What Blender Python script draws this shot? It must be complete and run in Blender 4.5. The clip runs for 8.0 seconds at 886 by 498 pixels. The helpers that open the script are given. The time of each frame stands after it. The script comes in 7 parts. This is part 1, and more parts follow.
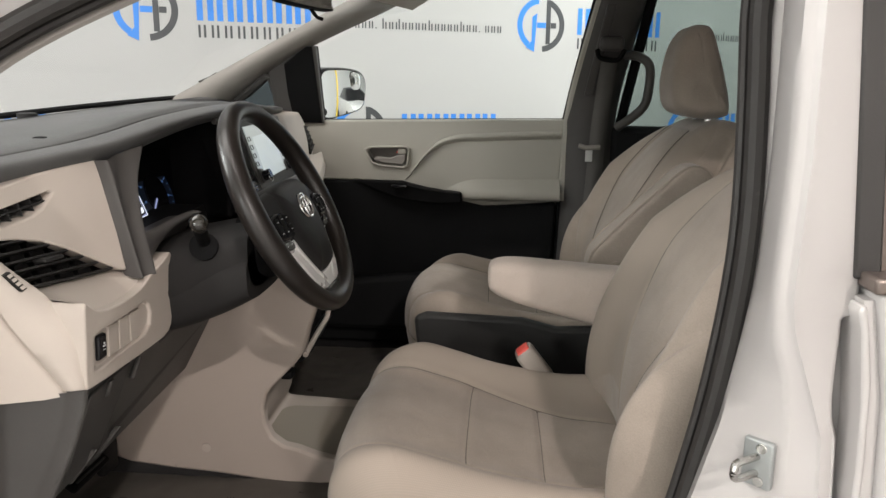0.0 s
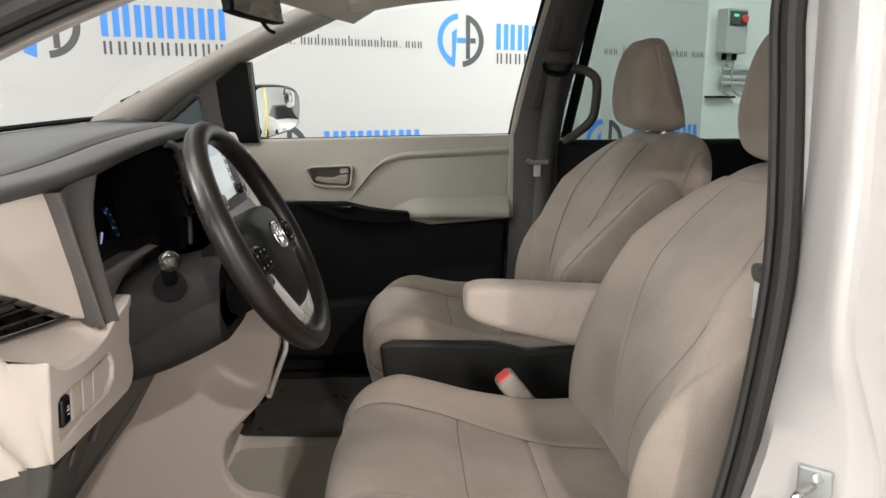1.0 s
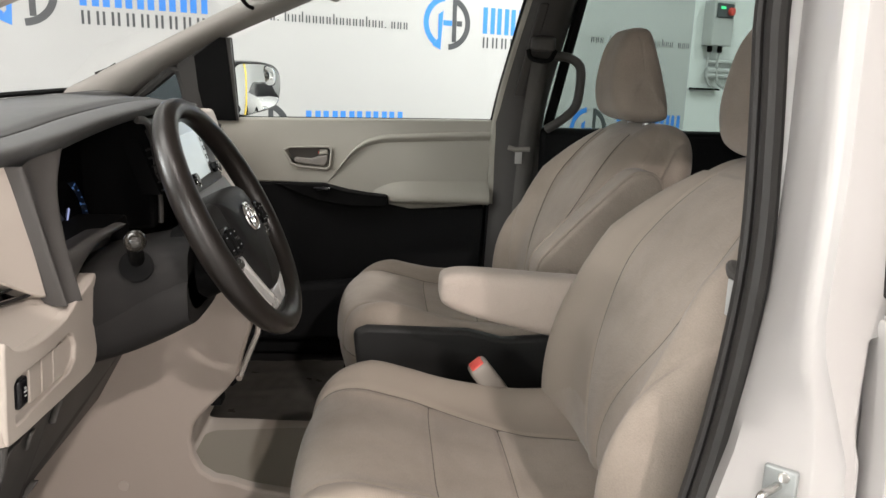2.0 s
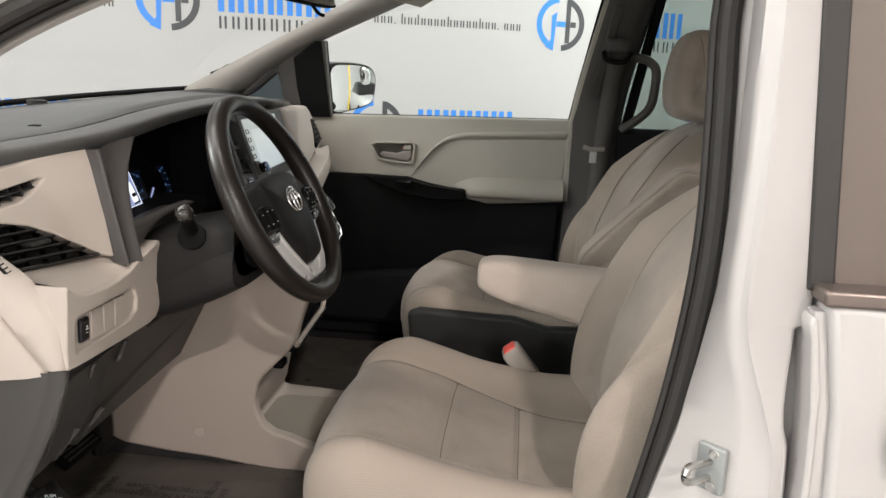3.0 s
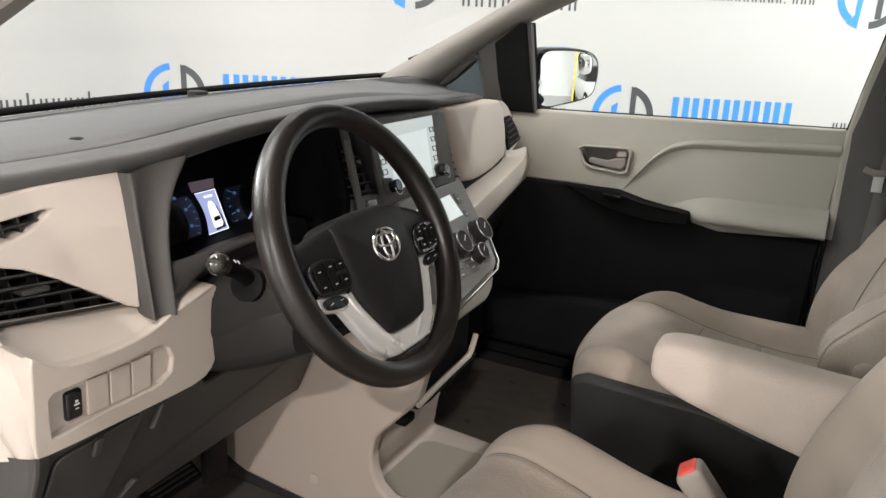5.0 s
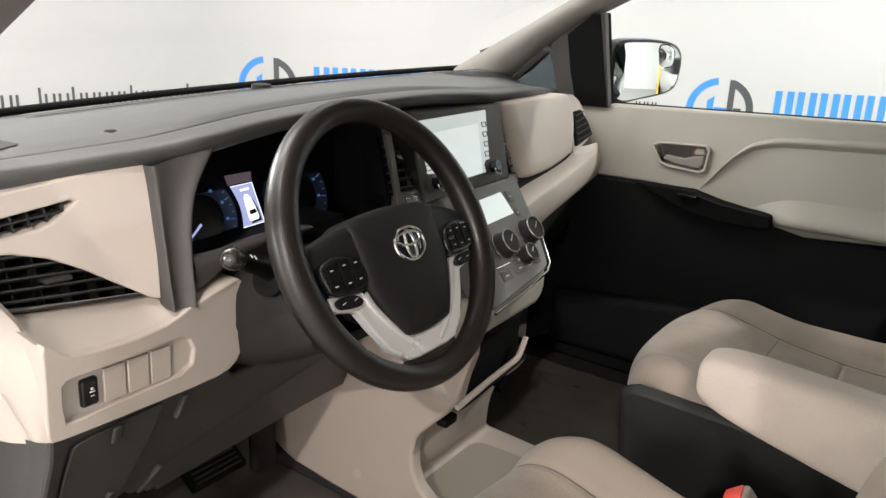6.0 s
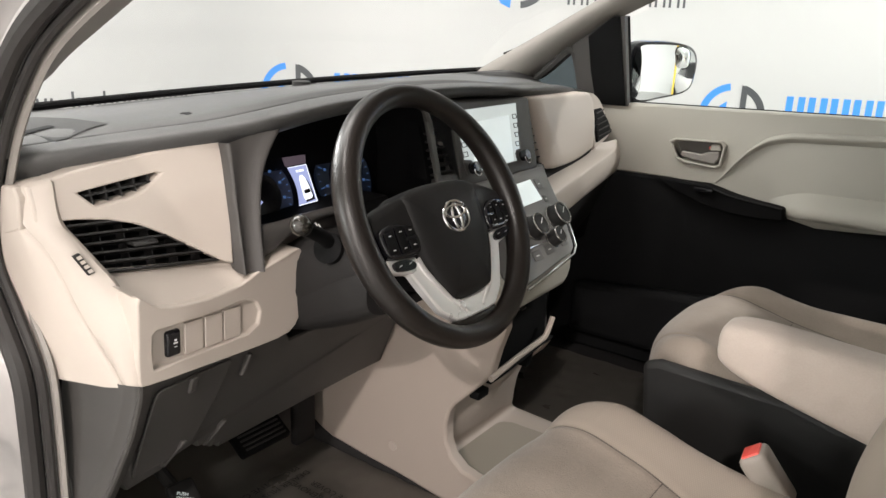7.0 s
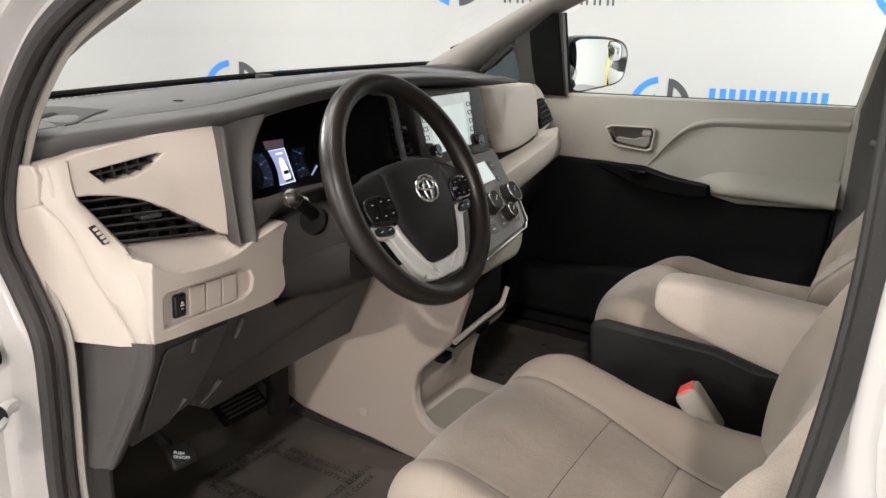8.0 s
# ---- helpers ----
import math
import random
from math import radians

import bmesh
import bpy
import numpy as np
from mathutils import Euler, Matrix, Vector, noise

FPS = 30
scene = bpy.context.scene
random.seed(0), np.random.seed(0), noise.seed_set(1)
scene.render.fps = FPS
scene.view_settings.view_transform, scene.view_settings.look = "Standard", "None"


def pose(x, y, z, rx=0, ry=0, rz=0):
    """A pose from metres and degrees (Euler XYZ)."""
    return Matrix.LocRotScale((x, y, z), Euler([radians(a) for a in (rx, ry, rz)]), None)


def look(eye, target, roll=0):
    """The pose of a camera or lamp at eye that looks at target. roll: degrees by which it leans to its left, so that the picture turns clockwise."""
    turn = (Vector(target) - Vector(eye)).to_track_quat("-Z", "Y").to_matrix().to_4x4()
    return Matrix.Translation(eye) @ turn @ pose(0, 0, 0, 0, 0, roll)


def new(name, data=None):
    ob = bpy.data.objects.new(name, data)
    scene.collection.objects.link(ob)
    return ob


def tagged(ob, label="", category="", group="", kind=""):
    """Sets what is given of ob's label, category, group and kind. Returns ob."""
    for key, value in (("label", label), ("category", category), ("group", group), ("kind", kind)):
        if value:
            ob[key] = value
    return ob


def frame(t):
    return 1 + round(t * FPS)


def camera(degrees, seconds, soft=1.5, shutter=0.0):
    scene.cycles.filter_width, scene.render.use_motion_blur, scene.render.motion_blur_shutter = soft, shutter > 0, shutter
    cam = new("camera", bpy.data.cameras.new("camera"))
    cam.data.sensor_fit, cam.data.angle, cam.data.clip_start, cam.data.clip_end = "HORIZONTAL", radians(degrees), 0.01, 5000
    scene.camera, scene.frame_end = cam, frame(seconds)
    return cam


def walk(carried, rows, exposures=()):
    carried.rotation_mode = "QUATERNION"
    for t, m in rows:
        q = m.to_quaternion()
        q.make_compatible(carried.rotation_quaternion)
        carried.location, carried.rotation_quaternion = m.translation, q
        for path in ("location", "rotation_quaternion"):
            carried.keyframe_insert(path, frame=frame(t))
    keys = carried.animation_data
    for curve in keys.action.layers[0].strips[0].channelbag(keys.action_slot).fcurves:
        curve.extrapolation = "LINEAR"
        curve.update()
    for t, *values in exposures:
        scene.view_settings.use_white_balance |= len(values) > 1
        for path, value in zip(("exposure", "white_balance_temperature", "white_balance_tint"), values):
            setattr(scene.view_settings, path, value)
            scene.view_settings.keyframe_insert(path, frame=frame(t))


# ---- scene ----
# ---- camera and its way ----
cam = camera(62.5, 8.0)
ROWS = [
    (0.0, 0.3279, -1.5757, 1.3130, 4.28, -12.57, 0.68),
    (0.5, 0.2572, -1.5380, 1.3101, 0.17, -11.62, 0.03),
    (1.0, 0.1968, -1.4930, 1.3131, -3.02, -11.36, -0.10),
    (1.5, 0.1734, -1.4725, 1.3184, -5.37, -11.84, 0.98),
    (1.7, 0.1751, -1.4714, 1.3158, -5.62, -12.21, 1.46),
    (2.8, 0.3732, -1.5618, 1.3160, 3.42, -13.10, 2.36),
    (3.0, 0.3939, -1.5871, 1.3218, 6.02, -12.97, 2.20),
    (3.5, 0.4453, -1.5754, 1.3394, 12.31, -13.22, 1.52),
    (4.0, 0.4553, -1.4466, 1.3515, 16.72, -13.57, 2.13),
    (4.5, 0.4562, -1.2922, 1.3691, 21.47, -14.47, 2.55),
    (4.7, 0.4638, -1.2307, 1.3692, 23.65, -15.06, 2.72),
    (5.8, 0.5423, -1.0685, 1.3702, 34.01, -16.57, 2.33),
    (6.0, 0.5463, -1.0729, 1.3729, 34.92, -16.66, 2.35),
    (6.5, 0.5587, -1.1070, 1.3687, 36.13, -16.52, 2.40),
    (7.0, 0.5679, -1.1848, 1.3450, 35.65, -15.83, 2.37),
    (7.5, 0.5904, -1.2794, 1.3299, 32.85, -15.62, 2.34),
    (8.0, 0.6046, -1.3282, 1.3345, 30.64, -15.77, 2.12),
]


def eye_pose(x, y, z, yaw, pitch, roll):
    a, b = radians(yaw), radians(pitch)
    eye = Vector((x, y, z))
    return look(eye, eye + Vector((-math.sin(a) * math.cos(b), math.cos(a) * math.cos(b), math.sin(b))), roll)


walk(cam, [(t, eye_pose(*r)) for t, *r in ROWS], [(0.0, 0.05), (0.5, 0.16), (1.5, 0.32), (3.0, 0.13), (3.5, 0.08), (4.0, 0.14), (4.5, 0.36), (6.0, 0.58), (7.0, 0.56), (8.0, 0.42)])

# ---- world and light ----
world = bpy.data.worlds.new("World")
scene.world = world
world.use_nodes = True
world.node_tree.nodes["Background"].inputs[0].default_value = (0.9, 0.95, 1.0, 1)
world.node_tree.nodes["Background"].inputs[1].default_value = 0.05
CEILING = 3.7
# ceiling luminaires, out of view, placed and tinted to fit the cabin's light: x, y, watts, tint
WARM, NEUTRAL, COOL = (1.0, 0.905, 0.86), (1.0, 0.95, 0.91), (0.985, 0.99, 0.97)
# those at (2.0, 2.7) and (4.6, 3.0) are added to brighten the passenger side
LAMPS = [(-1.4, -0.7, 45, NEUTRAL), (-2.6, -1.5, 38, COOL), (-0.05, -1.44, 22, WARM), (-3.4, -3.2, 60, COOL), (-5.6, -1.2, 560, COOL), (1.75, -4.3, 165, WARM), (2.4, -9.4, 140, WARM), (5.4, -11.8, 600, WARM),
         (-3.6, -9.2, 286, COOL), (-5.6, -12.9, 748, COOL), (-1.2, 1.4, 9, COOL), (2.0, 2.7, 85, COOL), (4.6, -1.5, 60, COOL), (4.6, 3.0, 110, COOL), (7.6, 0.6, 51, COOL)]



def lamp(x, y, watts, tint):
    # lamps forward of x = -1 are wider than their drawn fittings, for softer shadows
    wide = 1.5 if x < -1 else 0.16
    data = bpy.data.lights.new("ceiling_lamp", "AREA")
    data.shape, data.size, data.size_y, data.energy = "RECTANGLE", wide, 0.75 * wide, watts
    data.color = tint
    ob = new("ceiling_lamp", data)
    ob.location = (x, y, CEILING - 0.09)
    return ob


for lx, ly, lw, lc in LAMPS:
    lamp(lx, ly, lw, lc)


# ---- materials ----
def material(name, color, rough=0.6, metal=0.0, grain=0.0, scale=300.0, bump=0.0, wear=0.0, wear_scale=6.0, coat=0.0, spec=0.5, weave=0.0, sheen=0.0, crease=0.0):
    """Principled with two scales of variation: fine grain (bump, tone) and broad wear."""
    m = bpy.data.materials.new(name)
    m.use_nodes = True
    t = m.node_tree
    b = t.nodes["Principled BSDF"]
    b.inputs["Base Color"].default_value = (*color, 1)
    b.inputs["Roughness"].default_value = rough
    b.inputs["Metallic"].default_value = metal
    b.inputs["Coat Weight"].default_value = coat
    b.inputs["Coat Roughness"].default_value = 0.05
    b.inputs["Specular IOR Level"].default_value = spec
    b.inputs["Sheen Weight"].default_value = sheen
    co = t.nodes.new("ShaderNodeTexCoord")
    fine = t.nodes.new("ShaderNodeTexNoise")
    fine.inputs["Scale"].default_value = scale
    fine.inputs["Detail"].default_value = 2
    broad = t.nodes.new("ShaderNodeTexNoise")
    broad.inputs["Scale"].default_value = wear_scale
    broad.inputs["Detail"].default_value = 5
    for n in (fine, broad):
        t.links.new(co.outputs["Object"], n.inputs["Vector"])
    if grain or wear:
        add = t.nodes.new("ShaderNodeMath")
        add.operation = "MULTIPLY_ADD"
        t.links.new(fine.outputs["Fac"], add.inputs[0])
        add.inputs[1].default_value = 2 * grain
        add.inputs[2].default_value = 1 - grain - wear
        add2 = t.nodes.new("ShaderNodeMath")
        add2.operation = "MULTIPLY_ADD"
        t.links.new(broad.outputs["Fac"], add2.inputs[0])
        add2.inputs[1].default_value = 2 * wear
        t.links.new(add.outputs[0], add2.inputs[2])
        mul = t.nodes.new("ShaderNodeVectorMath")
        mul.operation = "SCALE"
        mul.inputs[0].default_value = color
        t.links.new(add2.outputs[0], mul.inputs["Scale"])
        t.links.new(mul.outputs[0], b.inputs["Base Color"])
        rr = t.nodes.new("ShaderNodeMapRange")
        rr.inputs["To Min"].default_value = max(0.02, rough - 0.08)
        rr.inputs["To Max"].default_value = min(1, rough + 0.08)
        t.links.new(broad.outputs["Fac"], rr.inputs["Value"])
        t.links.new(rr.outputs[0], b.inputs["Roughness"])
    if bump:
        bp = t.nodes.new("ShaderNodeBump")
        bp.inputs["Strength"].default_value = bump
        bp.inputs["Distance"].default_value = 0.001
        src = fine.outputs["Fac"]
        if weave:
            vo = t.nodes.new("ShaderNodeTexVoronoi")
            vo.inputs["Scale"].default_value = weave
            vo.inputs["Randomness"].default_value = 0.0
            vo.voronoi_dimensions = "2D"
            sep, com = t.nodes.new("ShaderNodeSeparateXYZ"), t.nodes.new("ShaderNodeCombineXYZ")
            t.links.new(co.outputs["Object"], sep.inputs[0])
            for a, b2, k, slot in ((1, 2, 0.45, 0), (0, 2, 0.8, 1)):
                ma = t.nodes.new("ShaderNodeMath")
                ma.operation = "MULTIPLY_ADD"
                t.links.new(sep.outputs[b2], ma.inputs[0])
                ma.inputs[1].default_value = k
                t.links.new(sep.outputs[a], ma.inputs[2])
                t.links.new(ma.outputs[0], com.inputs[slot])
            t.links.new(com.outputs[0], vo.inputs["Vector"])
            src = vo.outputs["Distance"]
            dot = t.nodes.new("ShaderNodeMapRange")
            dot.inputs["From Min"].default_value, dot.inputs["From Max"].default_value = 0.1, 0.5
            dot.inputs["To Min"].default_value, dot.inputs["To Max"].default_value = 1.05, 0.93
            t.links.new(src, dot.inputs["Value"])
            tone = t.nodes.new("ShaderNodeVectorMath")
            tone.operation = "SCALE"
            t.links.new(mul.outputs[0], tone.inputs[0])
            t.links.new(dot.outputs[0], tone.inputs["Scale"])
            t.links.new(tone.outputs[0], b.inputs["Base Color"])
        t.links.new(src, bp.inputs["Height"])
        t.links.new(bp.outputs[0], b.inputs["Normal"])
        if crease:
            fold = t.nodes.new("ShaderNodeTexNoise")
            fold.inputs["Scale"].default_value = 16
            fold.inputs["Detail"].default_value = 3
            fold.inputs["Distortion"].default_value = 0.6
            t.links.new(co.outputs["Object"], fold.inputs["Vector"])
            soft = t.nodes.new("ShaderNodeBump")
            soft.inputs["Strength"].default_value = crease
            soft.inputs["Distance"].default_value = 0.006
            t.links.new(fold.outputs["Fac"], soft.inputs["Height"])
            t.links.new(soft.outputs[0], bp.inputs["Normal"])
    return m


def emitter(name, color, strength):
    m = bpy.data.materials.new(name)
    m.use_nodes = True
    b = m.node_tree.nodes["Principled BSDF"]
    b.inputs["Base Color"].default_value = (0.02, 0.02, 0.02, 1)
    b.inputs["Emission Color"].default_value = (*color, 1)
    b.inputs["Emission Strength"].default_value = strength
    return m


def glazing(name, tint, gloss=0.12):
    m = bpy.data.materials.new(name)
    m.use_nodes = True
    t = m.node_tree
    t.nodes.remove(t.nodes["Principled BSDF"])
    out = t.nodes["Material Output"]
    a = t.nodes.new("ShaderNodeBsdfTransparent")
    a.inputs[0].default_value = (*tint, 1)
    g = t.nodes.new("ShaderNodeBsdfGlossy")
    g.inputs["Roughness"].default_value = 0.02
    f = t.nodes.new("ShaderNodeFresnel")
    f.inputs[0].default_value = 1.3
    mix = t.nodes.new("ShaderNodeMixShader")
    weak = t.nodes.new("ShaderNodeMath")
    weak.operation = "MULTIPLY"
    weak.inputs[1].default_value = gloss
    t.links.new(f.outputs[0], weak.inputs[0])
    t.links.new(weak.outputs[0], mix.inputs[0])
    t.links.new(a.outputs[0], mix.inputs[1])
    t.links.new(g.outputs[0], mix.inputs[2])
    t.links.new(mix.outputs[0], out.inputs["Surface"])
    return m


FABRIC = material("seat_fabric", (0.288, 0.242, 0.204), 0.95, grain=0.14, scale=420, bump=0.6, wear=0.27, wear_scale=11, crease=0.4, spec=0.15, sheen=0.2)
WOVEN = material("seat_weave", (0.290, 0.245, 0.207), 0.95, grain=0.04, scale=500, bump=0.14, weave=330, wear=0.07, wear_scale=6, spec=0.15, sheen=0.1)
CREAM = material("cream_plastic", (0.468, 0.416, 0.368), 0.5, grain=0.02, scale=700, bump=0.12, wear=0.03, spec=0.4)
TAN = material("tan_plastic", (0.420, 0.362, 0.315), 0.55, grain=0.03, scale=700, bump=0.15, wear=0.05, spec=0.35)
DOORTRIM = material("door_grey_beige", (0.375, 0.362, 0.316), 0.55, grain=0.02, scale=700, bump=0.12, wear=0.04, spec=0.35)
PILLAR = material("pillar_grey", (0.243, 0.225, 0.207), 0.6, grain=0.03, scale=800, bump=0.15, wear=0.04, spec=0.35)
RECESSGREY = material("recess_grey", (0.15, 0.142, 0.13), 0.55, grain=0.03, scale=700, bump=0.12, wear=0.05, spec=0.35)
PRIVACY = material("privacy_glass", (0.13, 0.104, 0.09), 0.42, wear=0.1, wear_scale=2.5, spec=0.35)
DASH = material("dash_soft_grey", (0.077, 0.077, 0.076), 0.45, grain=0.08, scale=600, bump=0.35, wear=0.06, spec=0.35)
LOWER = material("lower_grey", (0.052, 0.049, 0.046), 0.5, grain=0.04, scale=700, bump=0.2, wear=0.05, spec=0.4)
HUB = material("hub_charcoal", (0.011, 0.0107, 0.0106), 0.5, grain=0.06, scale=900, bump=0.25, wear=0.06, spec=0.22)
STITCH = material("stitch_thread", (0.06, 0.057, 0.054), 0.8, spec=0.2)
PILLARDARK = material("binnacle_grey", (0.062, 0.058, 0.055), 0.5, grain=0.05, scale=700, bump=0.2, wear=0.05, spec=0.35)
SHROUD = material("shroud_charcoal", (0.021, 0.0202, 0.0198), 0.6, grain=0.05, scale=800, bump=0.25, wear=0.06, spec=0.12)
BLACK = material("black_plastic", (0.005, 0.005, 0.0052), 0.7, grain=0.05, scale=700, bump=0.1, wear=0.05, spec=0.1)
GLOSSBLACK = material("gloss_black", (0.008, 0.008, 0.01), 0.12, wear=0.05)
DARKTRIM = material("dark_door_trim", (0.0085, 0.0088, 0.0092), 0.72, grain=0.06, scale=600, bump=0.2, wear=0.06, spec=0.12)
RUBBER = material("rubber_seal", (0.024, 0.0215, 0.02), 0.6, grain=0.05, scale=500, bump=0.15, wear=0.1)
LEATHER = material("wheel_leather", (0.011, 0.0088, 0.0075), 0.34, grain=0.08, scale=520, bump=0.2, wear=0.12, wear_scale=12, spec=0.4)
SILVER = material("satin_silver", (0.82, 0.81, 0.80), 0.28, metal=0.5, wear=0.05)
CHROME = material("chrome", (0.8, 0.8, 0.8), 0.08, metal=1.0, wear=0.02)
PAINT = material("white_paint", (0.425, 0.405, 0.394), 0.35, coat=0.6, wear=0.02)
CARPET = material("carpet", (0.03, 0.029, 0.029), 0.95, grain=0.3, scale=250, bump=0.9, wear=0.15, spec=0.1)
FILM = material("protective_film", (0.085, 0.078, 0.068), 0.3, grain=0.1, scale=25, bump=0.5, wear=0.25, wear_scale=9)
PRINT = material("film_print", (0.012, 0.012, 0.012), 0.6, wear=0.1)
BUCKLE = material("buckle_beige", (0.30, 0.265, 0.235), 0.45, grain=0.03, scale=600, bump=0.1, wear=0.05, spec=0.35)
BELTLINE = material("bronze_moulding", (0.16, 0.13, 0.115), 0.3, metal=0.6, wear=0.06)
RED = material("buckle_red", (0.75, 0.09, 0.07), 0.35, wear=0.05)
BELT = material("belt_webbing", (0.085, 0.08, 0.075), 0.8, grain=0.15, scale=900, bump=0.4)
WALLWHITE = material("wall_white", (0.8, 0.81, 0.8), 0.7, grain=0.01, scale=60, bump=0.05, wear=0.03, wear_scale=1.5)
BANNER = material("banner_vinyl", (0.53, 0.53, 0.523), 0.55, wear=0.015, wear_scale=0.8)
BLUE = material("print_blue", (0.05, 0.27, 0.83), 0.5, wear=0.03)
INK = material("print_dark_grey", (0.07, 0.075, 0.08), 0.5, wear=0.03)
CONCRETE = material("floor_concrete", (0.33, 0.325, 0.315), 0.35, grain=0.04, scale=40, bump=0.05, wear=0.1, wear_scale=1.2)
HEADLINER = material("headliner", (0.650, 0.611, 0.559), 0.95, grain=0.04, scale=600, bump=0.2, wear=0.03)
BOXGREY = material("box_grey", (0.5, 0.5, 0.49), 0.5, wear=0.04)
MIRROR = material("mirror_silver", (0.92, 0.93, 0.93), 0.01, metal=1.0)
GLASS = glazing("clear_glass", (0.97, 0.985, 0.98))
TINT = glazing("tinted_glass", (0.5, 0.55, 0.535), 0.2)
QUARTER = glazing("quarter_glass", (0.3, 0.335, 0.35), 0.3)
GLOW = emitter("display_glow", (0.46, 0.52, 0.88), 0.6)
GLOWWHITE = emitter("display_white", (0.9, 0.93, 1.0), 1.1)
GLOWDIM = emitter("gauge_blue", (0.03, 0.09, 0.26), 0.016)
HEADGLOW = emitter("display_head_glow", (0.22, 0.16, 0.2), 0.25)
TICK = emitter("tick_glow", (0.14, 0.3, 0.7), 0.22)
GREEN = emitter("indicator_green", (0.1, 1.0, 0.4), 3.0)
TUBE = emitter("luminaire_glow", (1.0, 0.97, 0.92), 6.0)
SCREENGREY = material("screen_glass", (0.3, 0.33, 0.32), 0.12, wear=0.08, wear_scale=14)
LCD = material("lcd_film", (0.42, 0.47, 0.47), 0.2, wear=0.1, wear_scale=20)
for lit, power in ((SCREENGREY, 0.3), (LCD, 0.38)):
    node = lit.node_tree.nodes["Principled BSDF"]
    node.inputs["Emission Color"].default_value = (0.86, 0.95, 0.93, 1)
    node.inputs["Emission Strength"].default_value = power
KNOBRING = material("knob_ring_satin", (0.5, 0.49, 0.47), 0.25, metal=1.0, wear=0.05)
BUTTON = material("button_grey", (0.115, 0.113, 0.11), 0.45, grain=0.03, scale=800, bump=0.05, wear=0.05, spec=0.4)
ZINC = material("zinc_plate", (0.30, 0.315, 0.31), 0.45, metal=0.4, wear=0.1)
TRAY = material("tray_olive", (0.30, 0.268, 0.225), 0.6, grain=0.05, scale=700, bump=0.2, wear=0.06, spec=0.3)
SMOKED = material("smoked_plastic", (0.02, 0.018, 0.015), 0.12, wear=0.1, wear_scale=40, coat=0.4)
STACKGREY = material("stack_satin_grey", (0.16, 0.158, 0.153), 0.42, grain=0.04, scale=800, bump=0.08, wear=0.05, spec=0.4)
BINNACLE = material("binnacle_charcoal", (0.018, 0.0175, 0.017), 0.55, grain=0.05, scale=700, bump=0.2, wear=0.05, spec=0.3)
# seat cloth made paler: the light on the lowered armrest is in its colour
ARMCLOTH_LIT = material("armrest_cloth_lit", (0.460, 0.395, 0.345), 0.9, grain=0.06, scale=420, bump=0.4, wear=0.14, wear_scale=9, spec=0.15, sheen=0.15, crease=0.9)
SEAM = material("seam_thread", (0.11, 0.096, 0.083), 0.95, spec=0.1)
YELLOW = material("safety_yellow", (0.75, 0.55, 0.08), 0.5, wear=0.06)
CARDARK = material("far_car_silver", (0.55, 0.55, 0.54), 0.25, coat=0.5, wear=0.05)


# ---- mesh helpers ----
def part(name, bm, mat, parent=None, label="", bevel=0.0, sub=0, angle=35.0, segments=2):
    """Links a bmesh as one mesh object, under a thing or a part."""
    bmesh.ops.recalc_face_normals(bm, faces=bm.faces)
    me = bpy.data.meshes.new(name)
    bm.to_mesh(me)
    bm.free()
    me.polygons.foreach_set("use_smooth", [True] * len(me.polygons))
    if not sub:
        me.set_sharp_from_angle(angle=radians(angle))
    me.materials.append(mat)
    ob = new(name, me)
    if parent:
        ob.parent = parent
    if label:
        tagged(ob, label)
    if bevel:
        mod = ob.modifiers.new("bevel", "BEVEL")
        mod.width, mod.segments, mod.limit_method, mod.angle_limit = bevel, segments, "ANGLE", radians(30)
        mod.harden_normals = False
    if sub:
        mod = ob.modifiers.new("smooth", "SUBSURF")
        mod.levels = mod.render_levels = sub
    return ob


def thing(name, at=(0, 0, 0), label="", category="", group="", kind=""):
    """An empty at a thing's base, under which its parts lie in world places."""
    ob = new(name)
    ob.empty_display_size = 0.05
    ob.location = at
    return tagged(ob, label, category, group, kind)


def under(ob, root):
    """Hang a part, built in world places, under a root that stands elsewhere."""
    ob.parent = root
    ob.matrix_parent_inverse = Matrix.Translation(root.location).inverted()
    return ob


def sheet(rows, close_u=False, close_v=False, caps=False):
    """A skin over rows of points."""
    bm = bmesh.new()
    vs = [[bm.verts.new(p) for p in row] for row in rows]
    nu, nv = len(vs), len(vs[0])
    for i in range(nu if close_u else nu - 1):
        for j in range(nv if close_v else nv - 1):
            bm.faces.new((vs[i][j], vs[(i + 1) % nu][j], vs[(i + 1) % nu][(j + 1) % nv], vs[i][(j + 1) % nv]))
    if caps:
        bm.faces.new(vs[0])
        bm.faces.new(vs[-1][::-1])
    return bm


def prism(poly, place, depth):
    """A polygon (u, v), laid in space by place(u, v, w), from w = 0 to w = depth."""
    bm = bmesh.new()
    a = [bm.verts.new(place(u, v, 0)) for u, v in poly]
    b = [bm.verts.new(place(u, v, depth)) for u, v in poly]
    bm.faces.new(a)
    bm.faces.new(b[::-1])
    for i in range(len(a)):
        k = (i + 1) % len(a)
        bm.faces.new((a[i], a[k], b[k], b[i]))
    return bm


